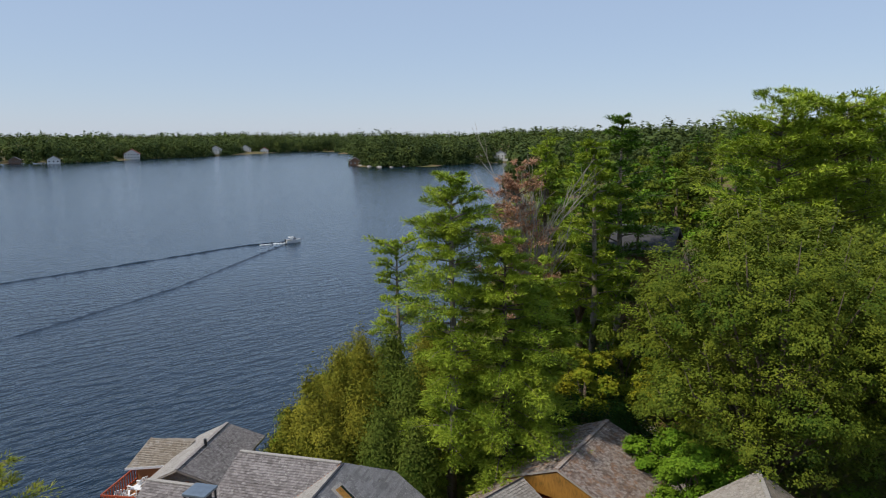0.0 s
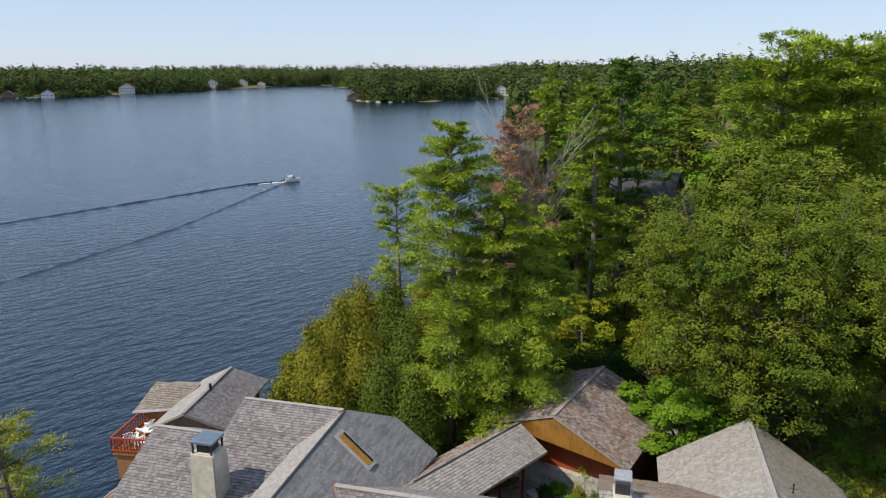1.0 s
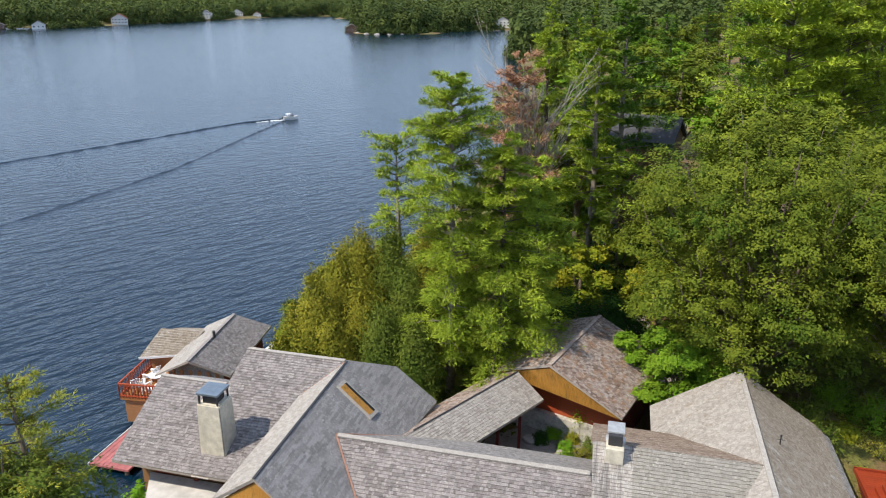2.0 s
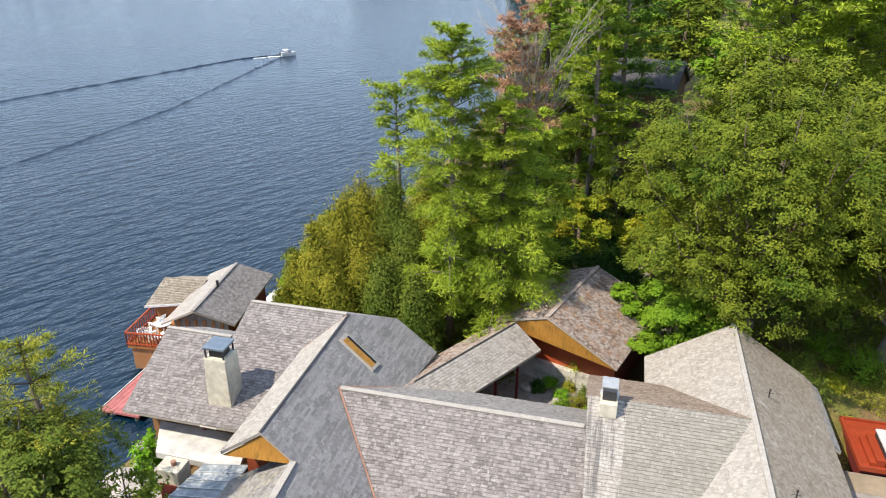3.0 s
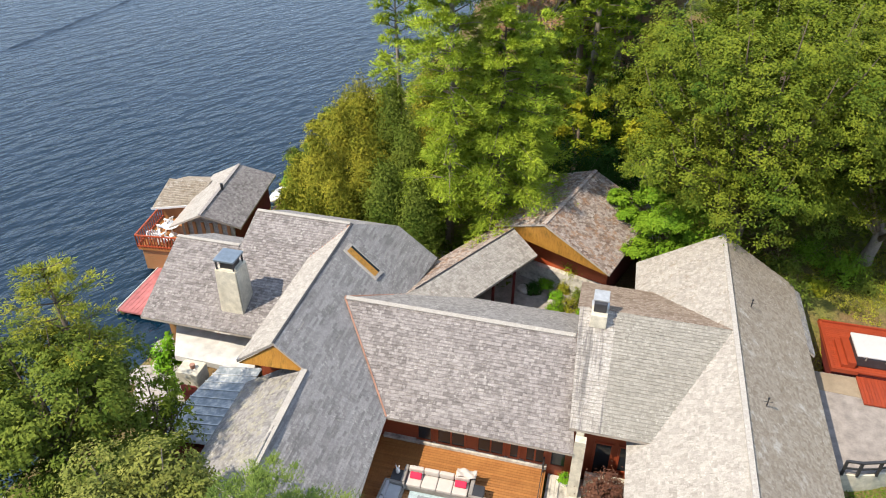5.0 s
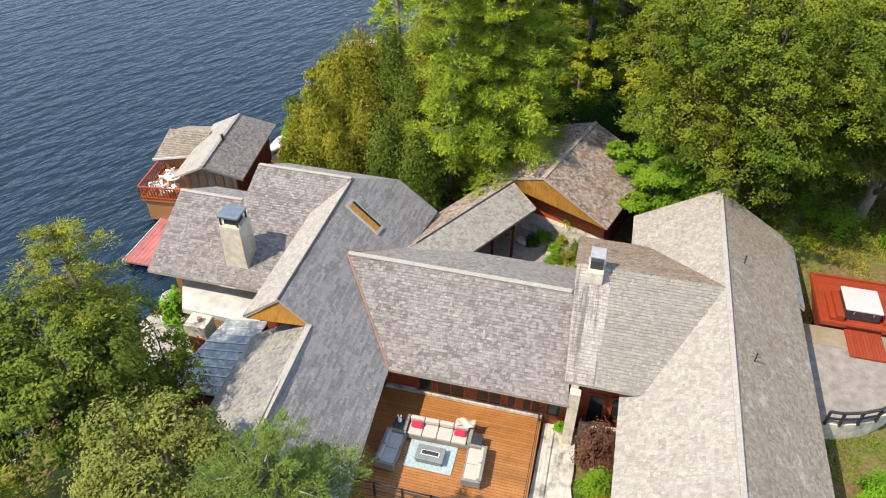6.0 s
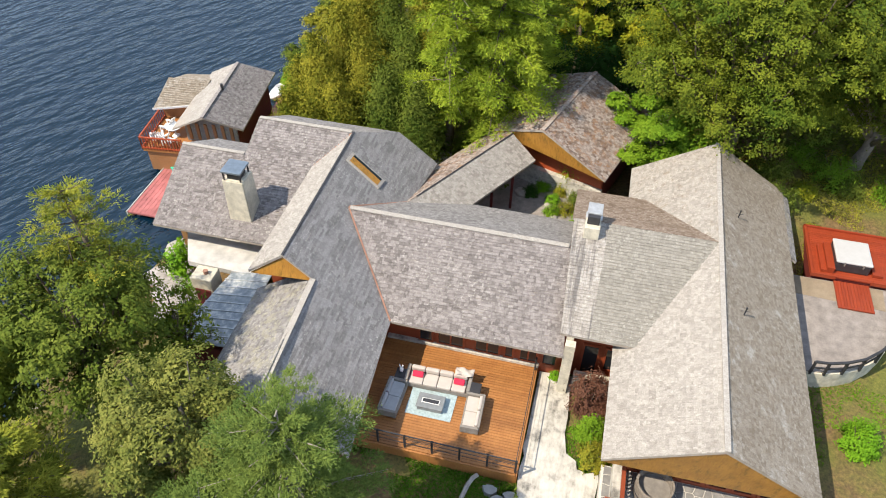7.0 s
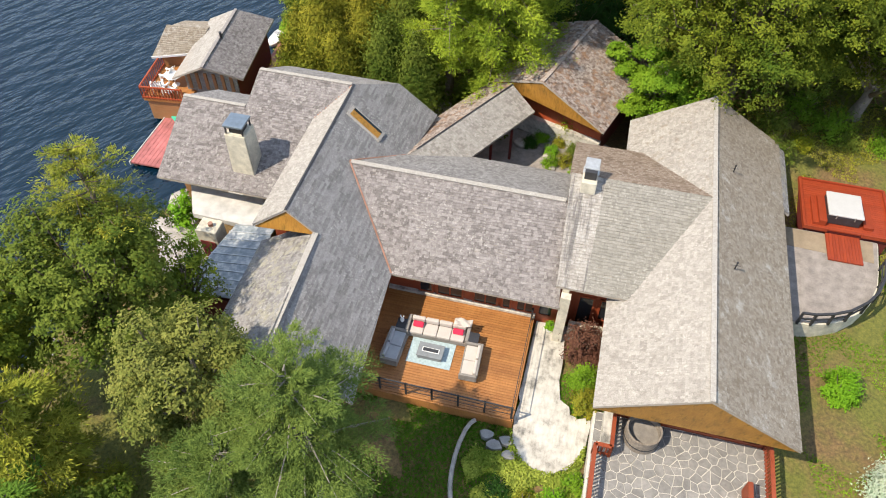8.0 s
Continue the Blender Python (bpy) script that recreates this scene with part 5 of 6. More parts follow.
def shrub(name, at, radius, height, material, label, seed, leaves=2600, leaf=0.12, group="", category="shrub"):
    rng = np.random.default_rng(seed)
    ob = thing(name, at, 0, label, category, group)
    bm = bmesh.new()
    for i in range(7):
        a = i * 0.9
        tube([(0, 0, -0.1), (math.cos(a) * radius * 0.3, math.sin(a) * radius * 0.3, height * 0.45), (math.cos(a) * radius * 0.6, math.sin(a) * radius * 0.6, height * 0.8)], [0.035, 0.025, 0.01], 4, bm)
    part("stem", bm, M_BARK, ob)
    n = 60
    d = rng.normal(size=(n, 3))
    d[:, 2] = np.abs(d[:, 2])
    d /= np.linalg.norm(d, axis=1, keepdims=True)
    c = d * rng.uniform(0.45, 1.0, (n, 1)) * np.array([radius, radius, height * 0.8]) + np.array([0, 0, height * 0.12])
    k = leaves // n
    P = (c[:, None, :] + rng.normal(size=(n, k, 3)) * radius * 0.16).reshape(-1, 3)
    N = np.repeat(d, k, axis=0) + np.array([0, 0, 0.5])
    scatter_leaves("foliage", P, N, leaf, leaf * 0.6, material, ob, rng)
    return ob


def g(x, y):
    return (x, y, float(ground_z(x, y)))


def tree_h(x, y, top):
    return top - float(ground_z(x, y))


# broad oaks and a maple behind the great wing
broadleaf("oak_tree", g(17.0, 35.3), tree_h(17, 35, 21.6), 7.6, L_OAK, "large spreading green oak behind the house", 11, 0.1, 58, 46, 46, 0.145, M_BARK)
broadleaf("oak_tree", g(24.6, 34.5), tree_h(24, 34, 20.8), 6.6, L_OAK, "large green oak with a leaning pale trunk", 12, 0.12, 52, 42, 44, 0.145, M_PALEBARK)
broadleaf("oak_tree", g(21.0, 43.0), tree_h(21, 43, 22.3), 6.5, L_OAK, "tall green oak rising behind its neighbour", 13, 0.3, 28, 34, 30, 0.26, M_PALEBARK)
broadleaf("maple_tree", g(12.6, 33.6), 7.0, 2.5, L_MAPLE, "young bright green maple at the garage corner", 14, 0.15, 16, 40, 46, 0.14)
broadleaf("maple_tree", g(11.0, 36.6), 5.5, 1.5, L_MAPLE, "slim bright green maple beside the drive", 15, 0.15, 10, 30, 36, 0.18)
broadleaf("birch_tree", g(14.4, 44.0), 6.5, 2.2, L_YELLOW, "small tree turning yellow at the wood's edge", 16, 0.3, 12, 34, 34, 0.22)
broadleaf("birch_tree", g(9.8, 47.0), 7.5, 2.3, L_YELLOW, "low yellow-green tree under the pines", 17, 0.15, 10, 34, 34, 0.22)
shrub("yew_bush", g(8.6, 42.6), 3.0, 5.6, L_DARK, "dense dark evergreen bush behind the garage", 18, 9000, 0.2, category="bush")
shrub("yew_bush", g(11.4, 44.5), 2.6, 4.2, L_DARK, "dense dark evergreen bush along the drive", 19, 7000, 0.2, category="bush")

broadleaf("birch_tree", g(13.4, 51.6), 8.0, 2.4, L_YELLOW, "low tree with yellow leaves under the pines", 20, 0.05, 10, 30, 30, 0.22)
shrub("yew_bush", g(15.4, 56.6), 3.2, 7.0, L_DARK, "dense dark evergreen bush below the wooded house", 33, 5000, 0.24, category="bush")
shrub("yew_bush", g(11.6, 51.4), 2.6, 5.6, L_DARK, "dense dark evergreen bush under the pines", 34, 4000, 0.24, category="bush")
# pines on the shore side
pine("pine_tree", g(0.45, 38.0), tree_h(0.45, 38, 23.7), 3.5, L_PINE, "tall white pine with tiered limbs beside the walk", 21, 0.16, 0.8, 7, 7, 44, 0.02, 0.4, 0.22, 0.08, M_PALEBARK)
pine("pine_tree", g(3.3, 37.6), tree_h(3.3, 37.6, 20.4), 4.4, L_PINE, "bright green pine with drooping limbs over the garage roof", 22, 0.08, 0.72, 7, 9, 56, 0.24, 0.62, 0.2, 0.05)
pine("pine_tree", g(5.6, 40.6), tree_h(5.6, 40.6, 18.0), 3.6, L_PINE, "green pine among its neighbours behind the garage", 23, 0.1, 0.85, 6, 7, 26, 0.12, 0.6, 0.32, 0.1)
pine("pine_tree", g(-3.1, 47.6), tree_h(-3.1, 47.6, 18.8), 3.2, L_PINE, "thin lakeside pine with a bare pale trunk", 24, 0.45, 1.0, 6, 5, 40, -0.1, 0.3, 0.28, 0.34, M_PALEBARK)
bare_tree(g(6.0, 50.4), tree_h(6.0, 50.4, 24.4), 0.42, "dead grey tree with a fan of bare twigs", 25)
pine("dying_pine", g(5.0, 48.6), tree_h(5.0, 48.6, 23.6), 3.0, L_DEAD, "dying pine with rust-pink needles", 225, 0.4, 0.8, 7, 5, 30, -0.16, 0.35, 0.24, 0.3, M_PALEBARK)
pine("pine_tree", g(14.0, 57.0), tree_h(14, 57, 27.2), 4.6, L_PINE_D, "tall dark pine with tiered level limbs", 26, 0.34, 1.05, 6, 7, 24, 0.0, 0.6, 0.38, 0.08, M_PALEBARK)
pine("pine_tree", g(11.3, 53.5), tree_h(11, 53, 25.2), 3.9, L_PINE, "tall green pine in the wood", 27, 0.28, 1.0, 6, 7, 24, 0.03, 0.55, 0.36, 0.1, M_PALEBARK)
pine("pine_tree", g(8.3, 58.5), tree_h(8, 58, 25.3), 3.8, L_PINE, "tall green pine in the wood", 28, 0.25, 1.0, 6, 7, 22, 0.03, 0.55, 0.36, 0.1)
pine("pine_tree", g(26.0, 56.0), tree_h(26, 56, 28.2), 6.2, L_PINE, "broad crowned white pine above the oaks", 29, 0.3, 1.0, 8, 8, 26, -0.06, 0.3, 0.4, 0.08)
pine("pine_tree", g(31.5, 58.0), tree_h(31, 58, 28.9), 6.4, L_PINE, "broad crowned white pine above the oaks", 30, 0.3, 1.0, 8, 8, 26, -0.06, 0.3, 0.4, 0.1)
pine("pine_tree", g(36.5, 62.0), tree_h(36, 62, 28.4), 5.5, L_PINE, "white pine on the wooded rise", 31, 0.3, 1.1, 6, 7, 24, -0.04, 0.45, 0.4, 0.1)

# yellowing cedars along the shore
CED = [(-7.4, 39.2, 11.6, 1.5), (-6.2, 41.4, 12.2, 1.5), (-4.8, 39.6, 11.0, 1.6), (-3.2, 43.6, 13.0, 1.8), (-5.2, 44.0, 12.6, 1.6), (-2.0, 40.2, 12.0, 1.7), (-8.9, 40.4, 9.2, 1.3),
       (-9.4, 38.2, 7.8, 1.4), (-1.0, 43.2, 13.6, 1.7), (-3.4, 37.4, 10.2, 1.6), (-6.3, 37.2, 9.6, 1.5), (-8.0, 36.6, 8.2, 1.4), (-6.4, 47.0, 10.8, 1.6), (-1.4, 36.4, 9.6, 1.5), (-4.6, 49.5, 10.0, 1.7), (-0.6, 48.0, 13.0, 1.9), (1.6, 44.5, 13.0, 1.9)]
for i, (x, y, top, r_) in enumerate(CED):
    green = i in (3, 5, 9, 13, 15)
    cedar("cedar_tree", g(x, y), tree_h(x, y, top), r_ * 1.18, L_BIRCH if green else L_CEDAR, "dense green shoreline cedar" if green else "yellowing shoreline cedar with upright sprays", 40 + i, 12000, 0.125, "shoreline cedars")

for i, (x, y, top, r_, mt) in enumerate(((-10.0, 43.9, 6.6, 1.3, L_MAPLE), (-9.7, 45.8, 8.2, 1.6, L_BIRCH), (-8.3, 48.2, 9.4, 1.8, L_CEDAR), (-7.4, 51.5, 8.8, 1.9, L_BIRCH), (-5.2, 46.6, 11.4, 1.9, L_CEDAR), (-4.2, 41.4, 10.8, 1.8, L_CEDAR), (-5.0, 35.6, 7.4, 1.4, L_BIRCH), (-2.6, 34.9, 6.8, 1.2, L_MAPLE))):
    broadleaf("alder_tree", g(x, y), tree_h(x, y, top), r_, mt, "bushy alder crowding the shoreline", 160 + i, 0.08, 12, 24, 28, 0.19, group="shoreline alders")

# trees on the near bank, left of the deck
broadleaf("oak_tree", g(-14.6, 18.6), tree_h(-14.6, 18.6, 13.8), 3.7, L_BIRCH, "olive-green oak on the near bank", 61, 0.3, 44, 30, 24, 0.15, M_BARK, inner=36)
pine("pine_tree", g(-13.9, 20.4), tree_h(-13.9, 20.4, 15.9), 2.7, L_PINE_Y, "slim yellow-tipped pine by the water", 62, 0.3, 0.8, 6, 6, 34, -0.05, 0.5, 0.15, 0.25)
broadleaf("thorn_tree", g(-11.2, 19.9), tree_h(-11.2, 19.9, 10.6), 1.7, L_OAK, "thin-leaved small tree reaching over the flat roof", 63, 0.4, 20, 12, 10, 0.16, M_BARK, inner=0)
broadleaf("birch_tree", g(-9.0, 13.6), tree_h(-9.0, 13.6, 13.9), 2.5, L_BIRCH_Y, "yellow-green birch on the near bank", 64, 0.35, 26, 34, 30, 0.13, M_PALEBARK, inner=60)
pine("pine_tree", g(-4.8, 11.6), tree_h(-4.8, 11.6, 14.4), 3.4, L_PINE_BG, "blue-green pine with radiating pale limbs beside the deck", 65, 0.4, 0.6, 9, 15, 46, 0.0, 0.4, 0.115, 0.16, M_SILVER, flat=0.66)
pine("pine_tree", g(-7.2, 10.3), tree_h(-7.2, 10.3, 12.2), 2.8, L_PINE_BG, "blue-green pine crowding its taller neighbour", 165, 0.4, 0.6, 8, 15, 46, 0.0, 0.4, 0.115, 0.16, M_SILVER, flat=0.66)
pine("pine_tree", g(-15.0, 11.8), tree_h(-15.0, 11.8, 12.6), 3.4, L_PINE_Y, "yellow-green pine at the corner of the bank", 66, 0.2, 0.7, 7, 8, 50, 0.12, 0.5, 0.19, 0.1)
broadleaf("oak_tree", g(-18.2, 16.5), tree_h(-18.2, 16.5, 13.0), 3.2, L_OAK, "olive-green oak leaning over the water", 67, 0.3, 24, 30, 28, 0.16, inner=20)
broadleaf("oak_tree", g(-11.2, 8.6), tree_h(-11.2, 8.6, 10.8), 1.9, L_BIRCH, "yellow-green oak at the foot of the bank", 68, 0.3, 16, 30, 30, 0.14, inner=20)
pine("pine_tree", g(-14.2, 8.4), tree_h(-14.2, 8.4, 12.0), 2.8, L_PINE_D, "dark pine at the foot of the bank", 69, 0.3, 0.7, 6, 6, 40, 0.0, 0.5, 0.2, 0.1)

# shrubs and planting round the house
shrub("feathery_shrub", hw(4.0, 15.5, 4.6), 0.95, 2.5, L_YELLOW, "tall feathery yellow-green shrub before the garage", 172, 2600, 0.1)
shrub("tropical_plant", hw(-15.0, 3.4, 4.4), 0.75, 2.6, L_BRIGHT, "bright yellow-green leafy plant at the wall's corner", 173, 1500, 0.2)
shrub("dark_bush", hw(-12.3, -1.1, 4.2), 0.9, 2.2, L_DARK, "dark evergreen bush beside the glazed roof", 174, 2400, 0.13, category="bush")
tagged(part("patio", prism([hw(-15.4, 0.2)[:2], hw(-12.4, -0.6)[:2], hw(-11.6, 1.9)[:2], hw(-13.8, 3.9)[:2], hw(-15.6, 2.6)[:2]], 3.6, 4.55), M_ROCK), "pale stone patio beside the outdoor fireplace", "patio", kind="structure")
for i, (u, v, r_) in enumerate(((-15.9, 4.4, 0.9), (-16.6, 5.6, 1.0), (-15.8, 2.6, 0.8), (-16.9, 3.6, 0.8))):
    bm = bmesh.new()
    bmesh.ops.create_icosphere(bm, subdivisions=3, radius=r_)
    for vtx in bm.verts:
        vtx.co *= 1 + 0.3 * noise.noise(vtx.co / r_ * 1.6 + Vector((i * 7, 2, 0)))
        vtx.co.z *= 0.45
    x, y, _ = hw(u, v)
    tagged(part("boulder", bm, M_ROCK, None, at=(x, y, float(ground_z(x, y)) + 0.1), turn=i), "grey granite slab sloping to the water", "boulder", "bank boulders")
shrub("purple_shrub", hw(6.85, 0.1, 4.7), 1.05, 2.5, L_RED, "purple-leaved shrub against the stone wall", 71, 4200, 0.11)
shrub("grass_bush", hw(7.0, -1.4, 4.7), 0.75, 1.5, L_MAPLE, "pale green feathery shrub in the wall bed", 72, 3000, 0.1)
shrub("grass_bush", hw(7.2, -2.5, 4.7), 0.7, 1.1, L_CEDAR, "yellow-green feathery shrub in the wall bed", 73, 2600, 0.1)
shrub("round_bush", hw(18.25, 1.0, 4.4), 0.85, 1.9, L_BRIGHT, "round bright green bush on the east lawn", 74, 5200, 0.12)
cedar("spruce_tree", hw(19.6, -3.4, 4.4), 3.2, 1.0, L_SPRUCE, "small pale blue spruce on the east lawn", 75, 9000, 0.085)
shrub("round_bush", hw(20.6, -1.2, 4.4), 0.9, 1.2, L_MAPLE, "green bush on the east lawn", 76, 2600, 0.12)
for i, (u, v, r_, mt) in enumerate(((2.5, 14.8, 0.5, L_BRIGHT), (4.1, 13.1, 0.55, L_CEDAR), (4.2, 15.6, 0.8, L_BIRCH), (3.2, 13.8, 0.5, L_BRIGHT), (5.3, 15.2, 0.8, L_CEDAR), (3.3, 12.8, 0.5, L_MAPLE), (4.7, 14.2, 0.6, L_BIRCH), (5.3, 13.4, 0.6, L_CEDAR), (1.9, 14.2, 0.5, L_DARK), (4.9, 12.4, 0.5, L_MAPLE), (3.6, 14.7, 0.45, L_CEDAR))):
    shrub("court_shrub", hw(u, v, 4.55), r_, r_ * 1.6, mt, "leafy garden shrub in the court", 80 + i, 1100, 0.1, "court shrubs")
for i, (u, v, r_) in enumerate(((-2.0, 12.6, 0.6), (-1.5, 13.4, 0.45), (-14.2, 2.6, 0.8), (-12.9, -0.6, 0.7), (-13.6, 0.8, 0.7), (7.3, -6.2, 0.6), (6.6, -7.2, 0.7), (5.4, -7.6, 0.6), (4.2, -7.2, 0.6))):
    shrub("garden_shrub", hw(u, v, float(ground_z(*hw(u, v)[:2]))), r_, r_ * 1.3, (L_DARK, L_MAPLE, L_BRIGHT, L_CEDAR)[i % 4], "low garden shrub beside the house", 95 + i, 1300, 0.1, "garden shrubs")
shrub("potted_plant", hw(5.1, 1.15, 4.95), 0.28, 0.5, L_BRIGHT, "bright plant in a white pot by the deck", 110, 600, 0.09)
tagged(part("plant_pot", tube([(0, 0, 0), (0, 0, 0.28)], [0.16, 0.22], 12), M_WHITE, None, at=hw(5.1, 1.15, 4.72)), "small white plant pot on the path", "pot")

for i, (x, y, r_, h_, mt) in enumerate(((14.5, 32.4, 1.0, 1.3, L_BIRCH), (16.2, 33.2, 1.2, 1.6, L_MAPLE), (19.4, 33.6, 1.3, 1.5, L_BIRCH), (21.4, 34.6, 1.2, 1.8, L_MAPLE), (23.2, 32.2, 1.0, 1.0, L_BIRCH), (25.6, 31.6, 1.3, 1.3, L_MAPLE), (18.0, 31.4, 0.8, 0.8, L_BRIGHT), (27.5, 33.0, 1.5, 2.0, L_OAK), (20.6, 31.8, 0.7, 0.7, L_YELLOW), (16.0, 31.0, 1.4, 2.6, L_MAPLE), (18.6, 30.6, 1.2, 2.0, L_BIRCH), (22.6, 33.0, 1.4, 2.2, L_MAPLE), (28.8, 32.4, 1.6, 2.8, L_MAPLE))):
    shrub("woodland_bush", g(x, y), r_, h_, mt, "leafy bush at the edge of the lawn", 130 + i, 2200, 0.13, "woodland bushes")

for i in range(18):
    x, y = 6.6 + (i % 6) * 1.45 + 0.5 * math.sin(i * 2.1), 49.5 + (i // 6) * 4.3 + 1.2 * math.sin(i * 1.7)
    shrub("understory_bush", g(x, y), 1.7 + 0.4 * math.sin(i * 3.3), 3.6 + 1.2 * math.sin(i * 1.9), (L_OAK, L_MAPLE, L_BIRCH, L_DARK, L_YELLOW)[(i * 3) % 5], "leafy bush filling the floor of the wood", 330 + i, 2000, 0.17, "understory bushes")

for i in range(8):
    x, y = 11.5 + (i % 4) * 2.6, 72.0 + (i // 4) * 8.0 + 1.5 * math.sin(i * 2.3)
    shrub("understory_bush", g(x, y), 2.8, 5.0 + 0.8 * math.sin(i * 1.9), (L_OAK, L_MAPLE, L_BIRCH, L_DARK)[i % 4], "leafy bush filling the floor of the wood", 360 + i, 1800, 0.3, "understory bushes")

# ---- the wood behind: a few kinds of tree, set out again and again ----
wood_rng = random.Random(9)
PROTO = [
    broadleaf("wood_tree", g(45, 75), 16.0, 4.6, L_OAK, "green broadleaf tree in the wood", 201, 0.25, 14, 22, 10, 0.62, group="wood trees"),
    broadleaf("wood_tree", g(52, 82), 14.0, 4.2, L_MAPLE, "light green broadleaf tree in the wood", 202, 0.25, 14, 22, 10, 0.62, group="wood trees"),
    pine("wood_pine", g(40, 78), 19.0, 3.6, L_PINE_D, "dark pine in the wood", 203, 0.25, 1.3, 6, 5, 9, 0.02, 0.55, 0.75, 0.1, group="wood pines"),
    pine("wood_pine", g(48, 90), 18.0, 3.4, L_PINE, "green pine in the wood", 204, 0.2, 1.3, 6, 5, 9, 0.05, 0.6, 0.75, 0.1, group="wood pines"),
    broadleaf("wood_tree", g(58, 95), 12.0, 3.8, L_OAK, "rounded green tree in the wood", 205, 0.2, 12, 22, 10, 0.58, group="wood trees"),
]
KEEP = [(0.45, 38, 3), (3.3, 37.6, 4), (17, 35.3, 6), (24.6, 34.5, 5), (21, 43, 5), (14, 57, 3), (11.3, 53.5, 2.5), (8.3, 58.5, 2.5), (26, 56, 4), (31.5, 58, 4), (36.5, 62, 4), (5.5, 50, 5), (4.4, 44, 2.5), (16.0, 57, 2.2), (7.5, 47, 1.5), (-3.1, 47.6, 5), (18.6, 62.0, 5.0), (17.2, 55, 3.2), (14.2, 44, 3), (9.8, 47, 3), (8.6, 42.6, 3), (11.4, 44.5, 3), (12, 38, 4), (5.6, 40.6, 2.5), (9.5, 50, 2)]
spots, tries = [], 0
while len(spots) < 104 and tries < 9000:
    tries += 1
    y = 40 + 260 * wood_rng.random() ** 1.5
    x = wood_rng.uniform(2, 0.72 * y + 8)
    if float(shore_distance(x, y)) < (5 if y > 60 else 2.5) or x < 2.5:
        continue
    gap = 3.2 + y * 0.018
    if any((x - a) ** 2 + (y - b_) ** 2 < gap * gap for a, b_ in spots) or any((x - a) ** 2 + (y - b_) ** 2 < (r_ + 1.5) ** 2 for a, b_, r_ in KEEP):
        continue
    spots.append((x, y))
for x, y in spots:
    src = wood_rng.choice(PROTO)
    s = wood_rng.uniform(0.75, 1.12) if y < 75 else wood_rng.uniform(0.9, 1.2)
    if y < 52:
        s *= 0.68
    made = copy_thing(src, Matrix.Translation(Vector(g(x, y)) * K) @ Matrix.Rotation(wood_rng.uniform(0, 6.28), 4, "Z"))
    made.scale = (s * 1.05, s * 1.05, s)

# undergrowth on the wood's floor
rng = np.random.default_rng(77)
ux, uy = rng.uniform(-9, 45, 9000), rng.uniform(33, 70, 9000)
ok = (shore_distance(ux, uy) > 0.8) & ~((ux > -6) & (ux < 13) & (uy < 41.5) & (uy < 34 + 0.9 * np.abs(ux - 3))) & (np.hypot(ux - 13, uy - 41) > 3.4) & (np.hypot(ux - 19, uy - 62) > 5) & ~((ux > 13.5) & (uy < 34.5))
ux, uy = ux[ok][:2000], uy[ok][:2000]
uz = ground_z(ux, uy)
k = 26
P = (np.c_[ux, uy, uz + 0.5][:, None, :] + rng.normal(size=(len(ux), k, 3)) * np.array([0.5, 0.5, 0.38])).reshape(-1, 3)
under = scatter_leaves("undergrowth", P, np.tile(np.array([0, 0, 1.0]), (len(P), 1)), 0.3, 0.2, L_OAK, None, rng)
tagged(under, "mixed green undergrowth on the wood floor", "undergrowth", kind="stuff")

# tufts of grass round the house
def grass(n, x0, x1, y0, y1, keep, label, material, seed):
    rg = np.random.default_rng(seed)
    x, y = rg.uniform(x0, x1, 2 * n), rg.uniform(y0, y1, 2 * n)
    kk = keep(x, y)
    x, y = x[kk], y[kk]
    P_ = np.c_[x, y, ground_z(x, y) + 0.05]
    N_ = np.c_[rg.normal(size=len(x)), rg.normal(size=len(x)), np.full(len(x), 0.6)]
    ob = scatter_leaves("grass", P_, N_, 0.15, 0.05, material, None, rg)
    return tagged(ob, label, "grass", kind="stuff")


def bed_plants():
    """Knee-high meadow planting between the kerb and the pale path."""
    rg = np.random.default_rng(311)
    n = 26000
    u, v = rg.uniform(2.5, 7.5, n), rg.uniform(-8.6, -4.4, n)
    tuft = np.sin(u * 3.1 + 2 * np.sin(v * 2.3)) + np.sin(v * 3.7 + 1.5 * np.sin(u * 2.9))
    ok_ = (((u - 5.85) / 1.6) ** 2 + ((v + 3.9) / 2.1) ** 2 > 1) & (u > 2.5 + 0.5 * np.abs(v + 6.3)) & (tuft > -1.3) & ~((v > -5.5) & (u < 4.3))
    u, v, tuft = u[ok_], v[ok_], tuft[ok_]
    xy = np.array([hw(a, b_)[:2] for a, b_ in zip(u, v)])
    z = ground_z(xy[:, 0], xy[:, 1]) + rg.uniform(0.02, 0.4, len(u)) * (0.7 + 0.25 * tuft)
    N_ = np.c_[rg.normal(size=len(u)) * 0.7, rg.normal(size=len(u)) * 0.7, np.ones(len(u))]
    ob = scatter_leaves("bed_plants", np.c_[xy, z], N_, 0.14, 0.07, L_BED, None, rg)
    return tagged(ob, "yellow-green meadow planting beside the pale path", "plants", kind="stuff")


L_BED = leaf_mat("meadow_leaf", [(0.0, (0.07, 0.11, 0.02)), (0.5, (0.17, 0.20, 0.04)), (1.0, (0.32, 0.30, 0.09))])


def patchy(x, y, lo):
    return np.sin(x * 0.9 + 1.3 * np.sin(y * 0.5)) + np.sin(y * 0.8 + 1.1 * np.sin(x * 0.6)) + np.sin(x * 2.3 + y * 1.7) * 0.5 > lo


